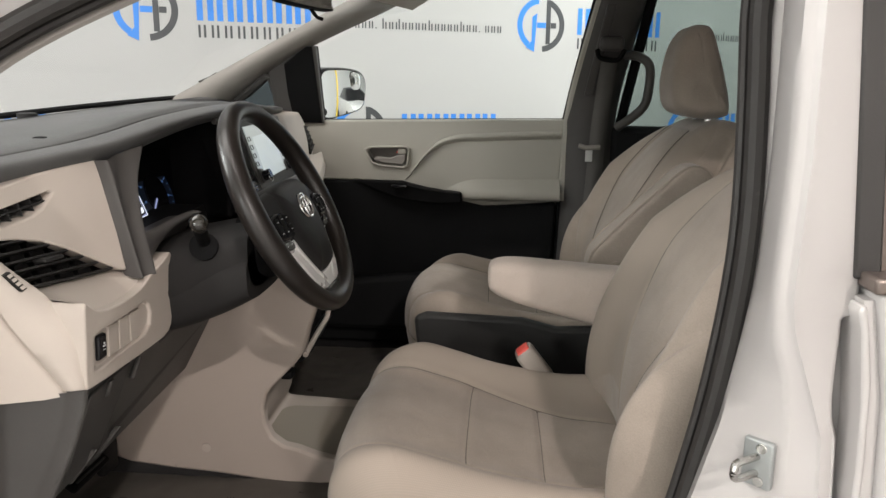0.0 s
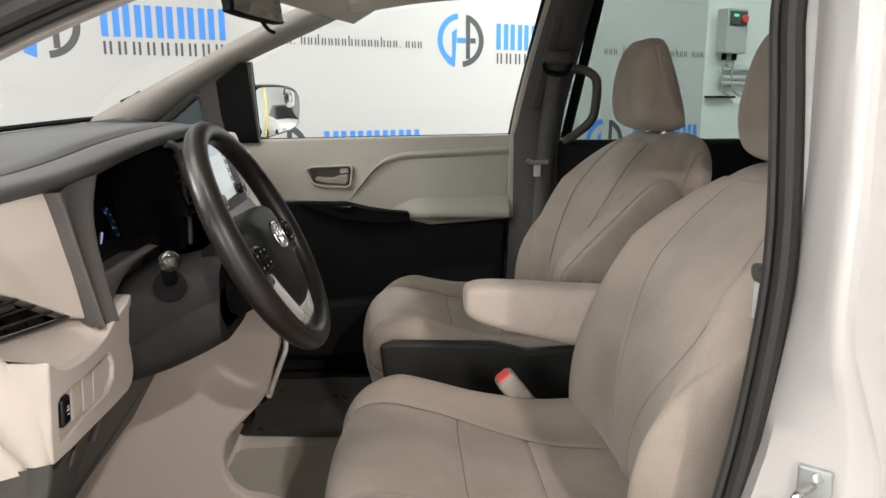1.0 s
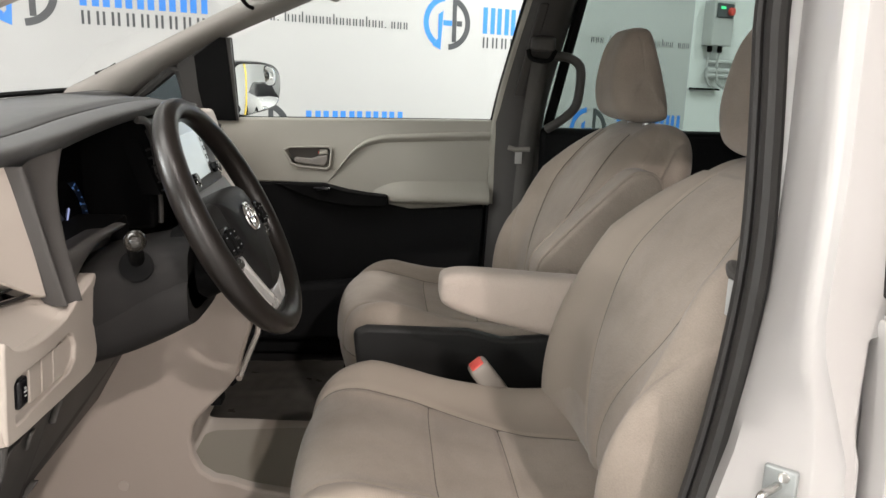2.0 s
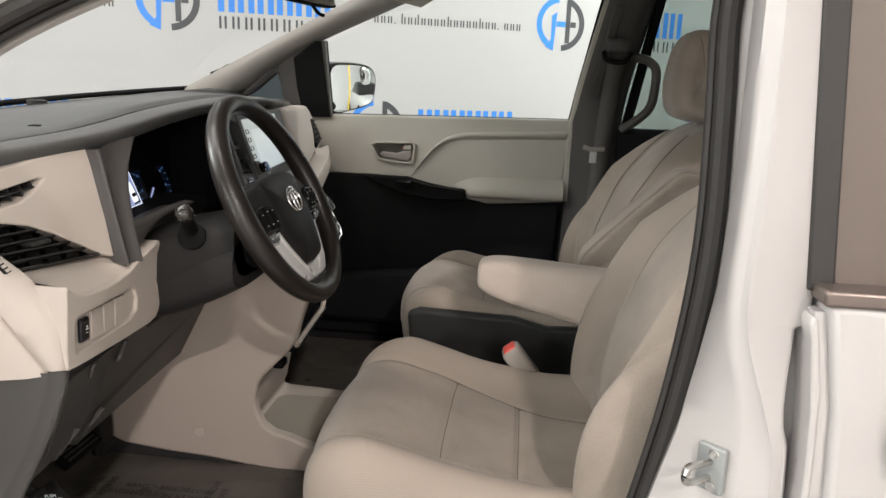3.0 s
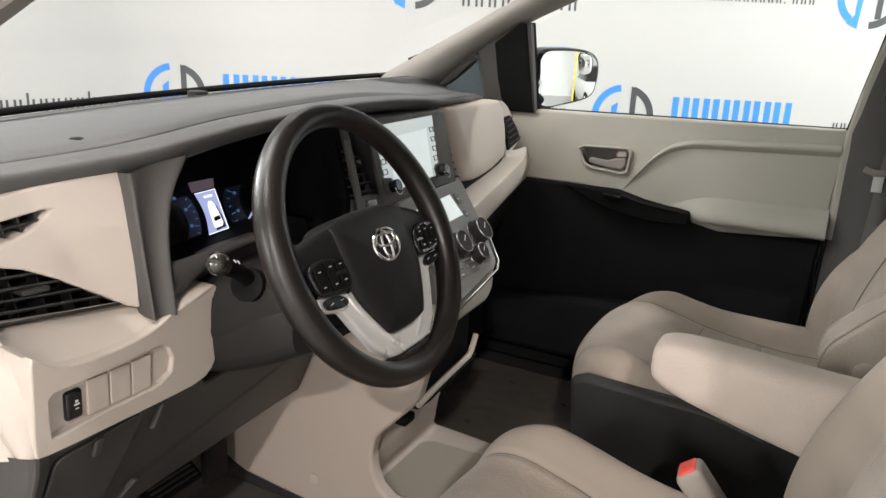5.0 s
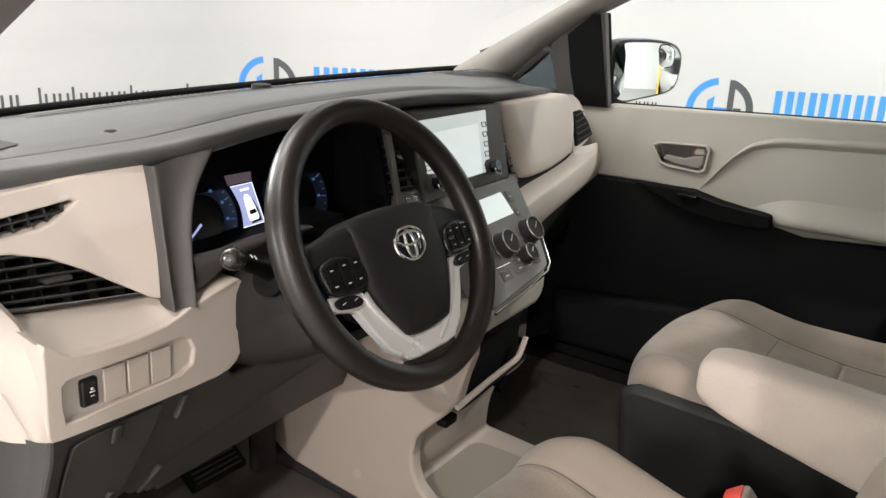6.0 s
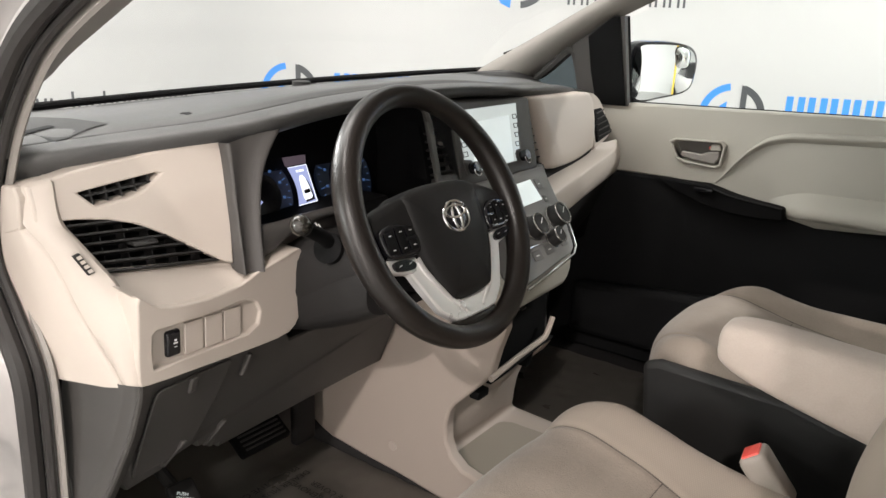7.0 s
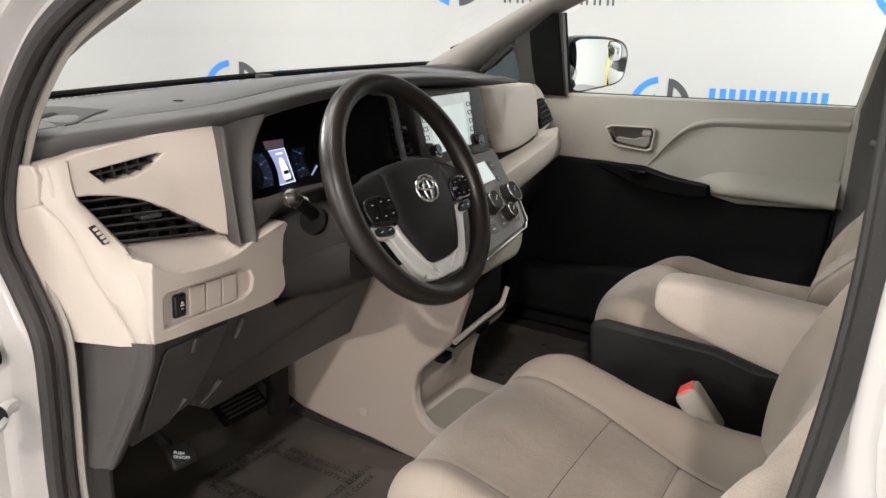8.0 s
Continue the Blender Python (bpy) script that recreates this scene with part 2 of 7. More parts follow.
def rbox(x0, x1, y0, y1, z0, z1, r=0.0, seg=2, turn=None):
    bm = bmesh.new()
    bmesh.ops.create_cube(bm, size=1)
    for v in bm.verts:
        v.co = Vector(((x0 + x1) / 2 + v.co.x * (x1 - x0), (y0 + y1) / 2 + v.co.y * (y1 - y0), (z0 + z1) / 2 + v.co.z * (z1 - z0)))
    if r:
        bmesh.ops.bevel(bm, geom=bm.edges[:], offset=r, segments=seg, profile=0.5, affect="EDGES")
    if turn:
        bmesh.ops.transform(bm, matrix=turn, verts=bm.verts)
    return bm


def spline(pts, n, closed=False):
    """Catmull-Rom through points, n steps a span."""
    P = [Vector(p) for p in pts]
    out, m = [], len(P)
    for i in range(m if closed else m - 1):
        if closed:
            a, b, c, d = P[i - 1], P[i], P[(i + 1) % m], P[(i + 2) % m]
        else:
            a, b, c, d = P[max(i - 1, 0)], P[i], P[i + 1], P[min(i + 2, m - 1)]
        for k in range(n):
            t = k / n
            out.append(0.5 * (2 * b + (c - a) * t + (2 * a - 5 * b + 4 * c - d) * t * t + (3 * b - a - 3 * c + d) * t ** 3))
    if not closed:
        out.append(P[-1])
    return out


def tube(path, r, n=10, closed=False, flat=1.0, up=(0, 0, 1), caps=True):
    """A tube along a path; r a number or a function of 0..1; flat squashes it across up."""
    P = [Vector(p) for p in path]
    m = len(P)
    rows = []
    for i, p in enumerate(P):
        a = P[i - 1] if (i or closed) else p
        b = P[(i + 1) % m] if (i < m - 1 or closed) else p
        t = (b - a).normalized()
        s = t.cross(Vector(up))
        s = s.normalized() if s.length > 1e-4 else t.orthogonal().normalized()
        w = s.cross(t)
        rad = r(i / max(1, m - 1)) if callable(r) else r
        rows.append([p + rad * (math.cos(2 * math.pi * k / n) * s + flat * math.sin(2 * math.pi * k / n) * w) for k in range(n)])
    return sheet(rows, close_u=closed, close_v=True, caps=caps and not closed)


def disc(c, axis, r, depth, n=32, r2=None):
    """A round plug from c along axis."""
    c, a = Vector(c), Vector(axis).normalized()
    s = a.orthogonal().normalized()
    t = a.cross(s)
    ring = lambda rad, d: [c + a * d + rad * (math.cos(2 * math.pi * k / n) * s + math.sin(2 * math.pi * k / n) * t) for k in range(n)]
    r2 = r if r2 is None else r2
    return sheet([ring(r, 0), ring(r, depth * 0.85), ring(r2 * 0.93, depth)], close_v=True, caps=True)


def carve(bm, *cutters):
    """Cuts holes into a closed bmesh."""
    def tmp(b):
        bmesh.ops.recalc_face_normals(b, faces=b.faces)
        me = bpy.data.meshes.new("tmp")
        b.to_mesh(me)
        b.free()
        return new("tmp", me)
    ob = tmp(bm)
    others = [tmp(c) for c in cutters]
    for c in others:
        mod = ob.modifiers.new("cut", "BOOLEAN")
        mod.operation, mod.object, mod.solver = "DIFFERENCE", c, "EXACT"
    me = bpy.data.meshes.new_from_object(ob.evaluated_get(bpy.context.evaluated_depsgraph_get()))
    out = bmesh.new()
    out.from_mesh(me)
    for o in (ob, *others):
        d = o.data
        bpy.data.objects.remove(o)
        bpy.data.meshes.remove(d)
    bpy.data.meshes.remove(me)
    return out


def lettering(body, size, m, mat, name="print", parent=None, spacing=1.0):
    """Printed words as a thin mesh at the pose m, baseline along its x."""
    cu = bpy.data.curves.new("words", "FONT")
    cu.body, cu.size, cu.space_character = body, size, spacing
    cu.resolution_u = 2
    ob = new("words", cu)
    me = bpy.data.meshes.new_from_object(ob.evaluated_get(bpy.context.evaluated_depsgraph_get()))
    bpy.data.objects.remove(ob)
    bpy.data.curves.remove(cu)
    me.transform(m)
    me.materials.clear()
    me.materials.append(mat)
    out = new(name, me)
    if parent:
        out.parent = parent
    return out


def pad_skin(profile, hw, k, r, lift, per, centre):
    """The ring of a pad's profile and the place on its skin for a step of the ring and v -1..1 across."""
    ring = spline([(x, 0, z) for x, z in profile], per, closed=True)
    m = len(ring)
    area = sum(ring[i].x * ring[(i + 1) % m].z - ring[(i + 1) % m].x * ring[i].z for i in range(m))
    sign = 1 if area > 0 else -1
    normal = []
    for i in range(m):
        t = ring[(i + 1) % m] - ring[i - 1]
        normal.append(Vector((t.z, 0, -t.x)).normalized() * sign)

    def at(i, v):
        a = max(0, (abs(v) - 1 + k) / k)
        inset = r * (1 - math.sqrt(max(0, 1 - a * a)))
        p = ring[i]
        up = lift(p.x, p.z, v, i / m) if lift else 0
        w = hw(p.z) if callable(hw) else hw
        q = p + normal[i] * (up - inset)
        return Vector((q.x, centre + w * v, q.z))
    return ring, at


def pad(profile, hw, k=0.35, r=0.05, lift=None, nv=41, per=6, centre=0.0):
    """An upholstered body: a closed profile (x, z), swept across y from -hw to hw, its sides rolled in over a radius r.
    hw may be a function of z; lift(x, z, v, s) raises the skin along its normal, s being 0..1 round the profile, v -1..1 across it."""
    ring, at = pad_skin(profile, hw, k, r, lift, per, centre)
    m = len(ring)
    rows = []
    for j in range(nv):
        v = -1 + 2 * j / (nv - 1)
        v = math.copysign(abs(v) ** 0.8, v)
        rows.append([at(i, v) for i in range(m)])
    for side in (0, -1):
        base = [Vector(p) for p in rows[side]]
        mid = sum(base, Vector()) / m
        out = Vector((0, -1 if side == 0 else 1, 0))
        extra = [[p.lerp(mid, f) + out * r * 0.12 * math.sqrt(f) for p in base] for f in (0.12, 0.35, 0.65, 0.97)]
        rows = extra[::-1] + rows if side == 0 else rows + extra
    return sheet(rows, close_v=True, caps=True)


# ---- showroom ----
WALL_ANGLE = radians(23)
WALL_AT = Vector((-0.301, 3.134, 0))
ALONG = Vector((math.cos(WALL_ANGLE), math.sin(WALL_ANGLE), 0))
INTO = Vector((-math.sin(WALL_ANGLE), math.cos(WALL_ANGLE), 0))


BEND, BEND_END, BEND_ANGLE = -2.3, -3.2, radians(61)


def wall_path(s):
    """Plan of the backdrop wall: straight, then curving forward past BEND; the place and its inward normal."""
    p, a = WALL_AT + ALONG * max(s, BEND), WALL_ANGLE
    if s < BEND:
        steps = 24
        ds = (BEND - s) / steps
        for k in range(steps):
            q = BEND - (k + 0.5) * ds
            a = WALL_ANGLE + BEND_ANGLE * min(1, (BEND - q) / (BEND - BEND_END))
            p = p - ds * Vector((math.cos(a), math.sin(a), 0))
    return p, Vector((-math.sin(a), math.cos(a), 0))


def on_wall(s, z, d=0.0):
    """A place on the printed wall: s along it, z up, d out of it towards the van."""
    p, n = wall_path(s)
    return p + Vector((0, 0, z)) - n * d


def wall_slab(name, s0, s1, z0, z1, d0, d1, mat, parent=None, label="", bevel=0.0):
    cuts = [s0] + [BEND - 0.09 * k for k in range(11, -1, -1) if s0 < BEND - 0.09 * k < s1] + [s1]
    rows = [[on_wall(q, z0, d0), on_wall(q, z1, d0), on_wall(q, z1, d1), on_wall(q, z0, d1)] for q in cuts]
    return part(name, sheet(rows, close_v=True, caps=True), mat, parent, label, bevel)


floor_ob = part("floor", rbox(-9, 10, -14, 9, -0.1, 0), CONCRETE)
tagged(floor_ob, "smooth pale grey concrete showroom floor", "floor", kind="structure")
wall_back = wall_slab("wall_north", -5.3, 10, 0, CEILING, -0.15, 0, WALLWHITE)
tagged(wall_back, "white painted wall curving round the van", "wall", kind="structure")
for nm, box in (("wall_south", (-9, 10, -14.15, -14, 0, CEILING)), ("wall_west", (-9.15, -9, -14, 9, 0, CEILING)), ("wall_east", (10, 10.15, -14, 9, 0, CEILING))):
    tagged(part(nm, rbox(*box), WALLWHITE), "plain white painted showroom wall", "wall", kind="structure")
ceil = part("ceiling", rbox(-9, 10, -14, 9, CEILING, CEILING + 0.1), WALLWHITE)
tagged(ceil, "white painted showroom ceiling", "ceiling", kind="structure")

for lx, ly, lw, lc in LAMPS:
    fix = thing("ceiling_light", (lx, ly, CEILING), "white rectangular luminaire fixed under the ceiling", "light", "ceiling lights")
    for nm, mt, bm in (("housing", PAINT, rbox(-0.35, 0.35, -0.09, 0.09, -0.06, 0, 0.01)), ("diffuser", TUBE, rbox(-0.3, 0.3, -0.045, 0.045, -0.075, -0.058))):
        part(nm, bm, mt, fix)

# printed banner on the wall, with repeated marks drawn as plain shapes
banner = thing("wall_banner", on_wall(0, 0), "white vinyl banner printed with blue and grey marks", "banner")
under(wall_slab("vinyl_sheet", -5.28, 3.13, 0.25, 2.95, 0.004, 0.008, BANNER), banner)


def flat_shape(name, pts, mat, d=0.0095):
    bm = bmesh.new()
    bm.faces.new([bm.verts.new(on_wall(s, z, d)) for s, z in pts])
    return under(part(name, bm, mat), banner)


def arc_band(cs, cz, r0, r1, a0, a1, n=18):
    a = [radians(a0 + (a1 - a0) * i / n) for i in range(n + 1)]
    return [(cs + r1 * math.cos(t), cz + r1 * math.sin(t)) for t in a] + [(cs + r0 * math.cos(t), cz + r0 * math.sin(t)) for t in reversed(a)]


def round_mark(cs, cz):
    flat_shape("blue_arc", arc_band(cs, cz, 0.135, 0.172, 98, 235), BLUE)
    flat_shape("blue_wedge", [(cs - 0.105, cz - 0.145), (cs - 0.045, cz - 0.172), (cs - 0.03, cz + 0.075), (cs - 0.065, cz + 0.05), (cs - 0.065, cz - 0.1)], BLUE, 0.0105)
    flat_shape("blue_bar", [(cs - 0.03, cz - 0.018), (cs + 0.035, cz - 0.018), (cs + 0.035, cz + 0.016), (cs - 0.03, cz + 0.016)], BLUE)
    flat_shape("grey_arc", arc_band(cs, cz, 0.135, 0.172, -85, 72), INK)
    flat_shape("grey_post", [(cs + 0.037, cz - 0.12), (cs + 0.068, cz - 0.12), (cs + 0.068, cz + 0.15), (cs + 0.037, cz + 0.165)], INK, 0.0105)
    flat_shape("grey_bar", [(cs + 0.07, cz - 0.018), (cs + 0.11, cz - 0.018), (cs + 0.11, cz + 0.016), (cs + 0.07, cz + 0.016)], INK)


def stroke_bars(s0, s1, z0, z1, n, mat, gap=0.16, slit=0.26):
    """A heavy word as plain upright strokes, two for each sign."""
    w = (s1 - s0) / n
    for i in range(n):
        a, b = s0 + i * w, s0 + (i + 1) * w - gap * w
        k = (b - a) * (1 - slit) / 2
        flat_shape("bar", [(a, z0), (a + k, z0), (a + k, z1), (a, z1)], mat)
        flat_shape("bar", [(b - k, z0), (b, z0), (b, z1), (b - k, z1)], mat)


def big_mark(s, z):
    """A round mark with the two lines of bars to its right; s the bars' start, z the middle."""
    round_mark(s - 0.27, z + 0.04)
    stroke_bars(s, s + 0.665, z - 0.012, z + 0.158, 6, BLUE)
    stroke_bars(s + 0.004, s + 0.66, z - 0.105, z - 0.035, 9, INK, 0.42, 0.4)


def small_line(s, z, length=0.98):
    """A thin line of small signs as plain strokes, some of them taller."""
    k = length / 0.98
    w = length / 23
    for i in range(23):
        if i in (3, 19):
            flat_shape("bar", [(s + i * w, z - 0.020 * k), (s + (i + 0.2) * w, z - 0.020 * k), (s + (i + 0.2) * w, z - 0.013 * k), (s + i * w, z - 0.013 * k)], INK)
            continue
        for a in (0.04, 0.46):
            tall = 0.020 if a < 0.2 and i in (4, 11, 16) or a > 0.2 and i == 6 else 0.0
            flat_shape("bar", [(s + (i + a) * w, z - 0.020 * k), (s + (i + a + 0.2) * w, z - 0.020 * k), (s + (i + a + 0.2) * w, z + (0.022 + tall) * k), (s + (i + a) * w, z + (0.022 + tall) * k)], INK)


UP_Z, LOW_Z, TOP_Z = 1.675, 0.98, 2.32
for s in (-3.645, -1.21, 1.225):
    big_mark(s, UP_Z)
    small_line(s + 0.914, UP_Z)
for s in (-2.57, 0.0, 2.44):
    big_mark(s, LOW_Z)
    small_line(*((s - 1.56, LOW_Z + 0.042) if s > -2 else (-4.34, LOW_Z, 1.45)))
    big_mark(s, TOP_Z)

# switch box and pipes on the bare wall past the banner
box = thing("switch_box", on_wall(3.35, 1.68), "grey electrical switch box with a green indicator on the wall", "electrical box")


def in_box(name, bm, mat):
    return under(part(name, bm, mat, bevel=0.006), box)


in_box("housing", prism([(3.24, 1.69), (3.46, 1.69), (3.46, 2.03), (3.24, 2.03)], lambda u, v, w: on_wall(u, v, w), 0.11), BOXGREY)
in_box("control_panel", prism([(3.26, 1.90), (3.44, 1.90), (3.44, 2.01), (3.26, 2.01)], lambda u, v, w: on_wall(u, v, 0.11 + w), 0.012), INK)
in_box("indicator", prism([(3.29, 1.965), (3.34, 1.965), (3.34, 1.985), (3.29, 1.985)], lambda u, v, w: on_wall(u, v, 0.122 + w), 0.006), GREEN)
in_box("knob", disc(on_wall(3.40, 1.95, 0.12), -INTO, 0.03, 0.03, 20), RED)
in_box("cable_gland", disc(on_wall(3.29, 1.69, 0.05), (0, 0, -1), 0.02, 0.05, 14), BLACK)
in_box("cable_gland", disc(on_wall(3.40, 1.69, 0.05), (0, 0, -1), 0.02, 0.05, 14), BLACK)
for z in (1.57, 1.50, 1.46):
    p = part("conduit_pipe", tube([on_wall(3.3, z, 0.03), on_wall(6.5, z, 0.03)], 0.016 if z > 1.55 else 0.022, 12), BOXGREY)
    tagged(p, "grey conduit pipe running along the wall", "pipe", "wall conduits")
for s in (3.29, 3.4):
    p = part("box_cable", tube(spline([on_wall(s, 1.64, 0.05), on_wall(s - 0.01, 1.5, 0.05), on_wall(s + 0.02, 1.4, 0.05), on_wall(s + 0.1, 1.36, 0.05)], 6), 0.009, 8), BOXGREY)
    tagged(p, "grey cable hanging from the switch box", "cable", "box cables")
shelf_bar = wall_slab("wall_bracket", 3.16, 3.45, 1.345, 1.36, 0, 0.05, BLACK)
tagged(shelf_bar, "short black metal bracket on the wall", "bracket")


# a parked car and a yellow guard post behind the van, seen in the door mirror
CAR_AT = Vector((7.3, 3.9, 0))
parked = thing("parked_car", CAR_AT, "silver parked saloon car with dark cabin glass", "car")


def on_car(name, bm, mat, label="", **kw):
    bmesh.ops.transform(bm, matrix=Matrix.Translation(CAR_AT), verts=bm.verts)
    return under(part(name, bm, mat, None, label, **kw), parked)


# half width and top height along its length, nose towards the van
CAR_LINE = [(-1.85, 0.55, 0.55), (-1.80, 0.70, 0.68), (-1.5, 0.82, 0.82), (-1.0, 0.88, 0.92), (-0.75, 0.89, 0.95), (0.0, 0.90, 0.97), (1.2, 0.89, 1.0), (2.0, 0.86, 1.02), (2.5, 0.78, 0.98), (2.62, 0.68, 0.75)]
rows = []
for x, w, h in spline(CAR_LINE, 3):
    rows.append([(x, -w * 0.9, 0.22), (x, -w, 0.45), (x, -w, h - 0.12), (x, -w * 0.93, h - 0.02), (x, 0, h + 0.02), (x, w * 0.93, h - 0.02), (x, w, h - 0.12), (x, w, 0.45), (x, w * 0.9, 0.22)])
on_car("car_body", sheet(rows, close_v=True, caps=True), CARDARK, angle=50)
rows = []
for x, w, h in spline([(-0.85, 0.70, 0.96), (-0.3, 0.68, 1.22), (0.1, 0.64, 1.40), (0.8, 0.62, 1.45), (1.3, 0.62, 1.38), (1.9, 0.66, 1.02)], 3):
    rows.append([(x, -w * 1.18, 0.93), (x, -w, h - 0.06), (x, -w * 0.85, h), (x, 0, h + 0.015), (x, w * 0.85, h), (x, w, h - 0.06), (x, w * 1.18, 0.93)])
on_car("cabin_glass", sheet(rows, caps=True, close_v=True), GLOSSBLACK, "dark cabin glass", angle=50)
on_car("roof_skin", sheet([[(x, y, 1.445 + 0.02 * (1 - (y / 0.6) ** 2) - 0.05 * ((x - 0.75) / 0.55) ** 2) for y in (-0.56, -0.3, 0, 0.3, 0.56)] for x in (0.2, 0.5, 0.8, 1.1, 1.3)]), CARDARK)
for s in (-1, 1):
    on_car("headlight", rbox(-1.84, -1.62, s * 0.60 - 0.14, s * 0.60 + 0.14, 0.60, 0.72, 0.04, 3), CHROME, "clear headlight")
    for x in (-1.1, 1.65):
        on_car("wheel", disc((x, s * 0.78, 0.31), (0, s, 0), 0.31, 0.14, 28), DARKTRIM)
        on_car("rim", disc((x, s * 0.915, 0.31), (0, s, 0), 0.21, 0.012, 20), SILVER)
on_car("grille", rbox(-1.875, -1.80, -0.42, 0.42, 0.42, 0.56, 0.02), GLOSSBLACK)
post = part("guard_post", tube([(6.0, 2.35, 0), (6.0, 2.35, 2.2)], 0.045, 16), YELLOW)
tagged(post, "yellow painted steel guard post on the floor", "post")


# ---- the van's body ----
van = thing("minivan_body", (0.3, 0, 0.0), "white minivan body with the front door standing open", "car")


def vp(name, bm, mat, label="", **kw):
    return under(part(name, bm, mat, None, label, **kw), van)


# edge of the driver's door opening, (x, z), from the sill up the front, over the roof and down the middle pillar
OPENING = [(-0.28, 0.56), (-0.307, 0.69), (-0.302, 0.845), (-0.304, 0.935), (-0.34, 1.0), (-0.377, 1.06), (-0.372, 1.13), (-0.338, 1.216),
           (-0.295, 1.278), (-0.244, 1.328), (-0.16, 1.375), (-0.03, 1.43), (0.12, 1.49), (0.28, 1.54), (0.44, 1.56), (0.54, 1.545), (0.602, 1.48),
           (0.604, 1.39), (0.608, 1.28), (0.609, 1.16), (0.600, 1.03), (0.578, 0.88), (0.535, 0.71), (0.45, 0.57), (0.36, 0.51), (0.2, 0.49),
           (0.0, 0.49), (-0.18, 0.49), (-0.245, 0.51)]
LOOP = spline([(x, 0, z) for x, z in OPENING], 5, closed=True)


def lean_y(z):
    """How far the side leans in with height."""
    return 0.0 if z < 1.12 else 0.10 * (z - 1.12) ** 1.15


def rear_inset(x, y):
    """The middle pillar stands further in than the front one."""
    f = min(1, max(0, (x - 0.30) / 0.27))
    return (0.10 + 0.06 * min(1, max(0, (-0.85 - y) / 0.08))) * f * f * (3 - 2 * f)


def loop_at(out, y):
    """The opening's edge moved outward by out, at depth y; the outer skin leans in towards the roof."""
    m = len(LOOP)
    res = []
    for i in range(m):
        t = (LOOP[(i + 2) % m] - LOOP[i - 2]).normalized()
        n = Vector((-t.z, 0, t.x))
        p = LOOP[i] + n * out
        yy = y if y > -0.83 else -0.83 + (y + 0.83) * (1 - 0.75 * min(1, max(0, (p.z - 1.38) / 0.16)))
        res.append((p.x, yy + lean_y(p.z) + rear_inset(p.x, y), p.z))
    return res


SECTION = [(0.005, -0.79), (0.012, -0.815), (0.02, -0.822), (0.032, -0.826), (0.039, -0.835), (0.043, -0.848), (0.046, -0.853), (0.056, -0.857), (0.061, -0.862), (0.064, -0.880), (0.068, -0.889), (0.080, -0.895), (0.086, -0.902), (0.09, -0.93)]
side = sheet([loop_at(a, b) for a, b in SECTION], close_v=True)
vp("door_aperture", side, PAINT, "glossy white painted door aperture")
vp("door_seal", tube(loop_at(0.010, -0.824), 0.0125, 10, closed=True, up=(0, 1, 0)), RUBBER, "dark grey rubber door seal")
vp("seal_lip", tube(loop_at(-0.002, -0.808), 0.006, 8, closed=True, up=(0, 1, 0)), RUBBER)
# inner trims round the opening
def trim_at(out, out_rear, y):
    """As loop_at, but drawn back by out_rear along the middle pillar."""
    a, b = loop_at(out, y), loop_at(out_rear, y)
    return [q if p[0] > 0.4 else tuple(Vector(p).lerp(Vector(q), max(0, (p[0] - 0.2) / 0.2))) for p, q in zip(a, b)]


vp("pillar_trim", sheet([trim_at(-0.004, -0.004, -0.80), trim_at(-0.012, 0.004, -0.80), trim_at(-0.015, 0.012, -0.796), trim_at(-0.008, 0.03, -0.790), trim_at(0.02, 0.08, -0.780), trim_at(0.07, 0.12, -0.77)], close_v=True),
   PILLAR, "warm grey plastic trim round the doorway")

# inner cover of the driver's front pillar, running back from the windscreen's edge to the roof
cover_rows = []
for x, z in [(p.x, p.z) for p in LOOP if -0.31 < p.x < 0.32 and p.z > 1.25]:
    xe = x - 0.045 * max(0, min(1, (-0.12 - x) / 0.18))
    ze = 1.3746 + 0.435 * (xe + 0.181)
    lean = lean_y(z)
    cover_rows.append([(x, -0.80 + lean, z + 0.004), (x, -0.79 + lean, z - 0.004), (0.6 * x + 0.4 * xe, -0.765, 0.6 * z + 0.4 * ze - 0.006), (0.2 * x + 0.8 * xe, -0.735, 0.2 * z + 0.8 * ze - 0.004), (xe, -0.722, ze), (xe - 0.004, -0.720, ze + 0.006), (xe - 0.01, -0.735, ze + 0.03)])
vp("driver_pillar_cover", sheet(cover_rows), PILLAR, "warm grey front pillar cover", angle=60)

# fender and sill outside the opening
vp("front_fender", prism([(-1.5, 0.35), (-0.40, 0.35), (-0.40, 1.13), (-0.60, 1.18), (-1.5, 1.0)], lambda u, v, w: (u, -0.93 + w, v), 0.06), PAINT, bevel=0.02)
vp("sill", prism([(-0.42, 0.28), (0.75, 0.28), (0.75, 0.42), (-0.42, 0.42)], lambda u, v, w: (u, -0.93 + w, v), 0.1), PAINT, bevel=0.02)
# outer skin of the middle pillar: a widening wall behind the seal, a stepped face and a pocket by the sliding door
SEAL_X = [(0.45, 0.46), (0.60, 0.500), (0.80, 0.558), (0.931, 0.5916), (1.02, 0.606), (1.102, 0.617), (1.241, 0.6217), (1.40, 0.620), (1.58, 0.618)]
STEP_X = [(0.45, 0.60), (0.60, 0.632), (0.80, 0.650), (0.946, 0.648), (1.010, 0.640), (1.051, 0.627), (1.105, 0.6225), (1.241, 0.627), (1.40, 0.625), (1.58, 0.623)]
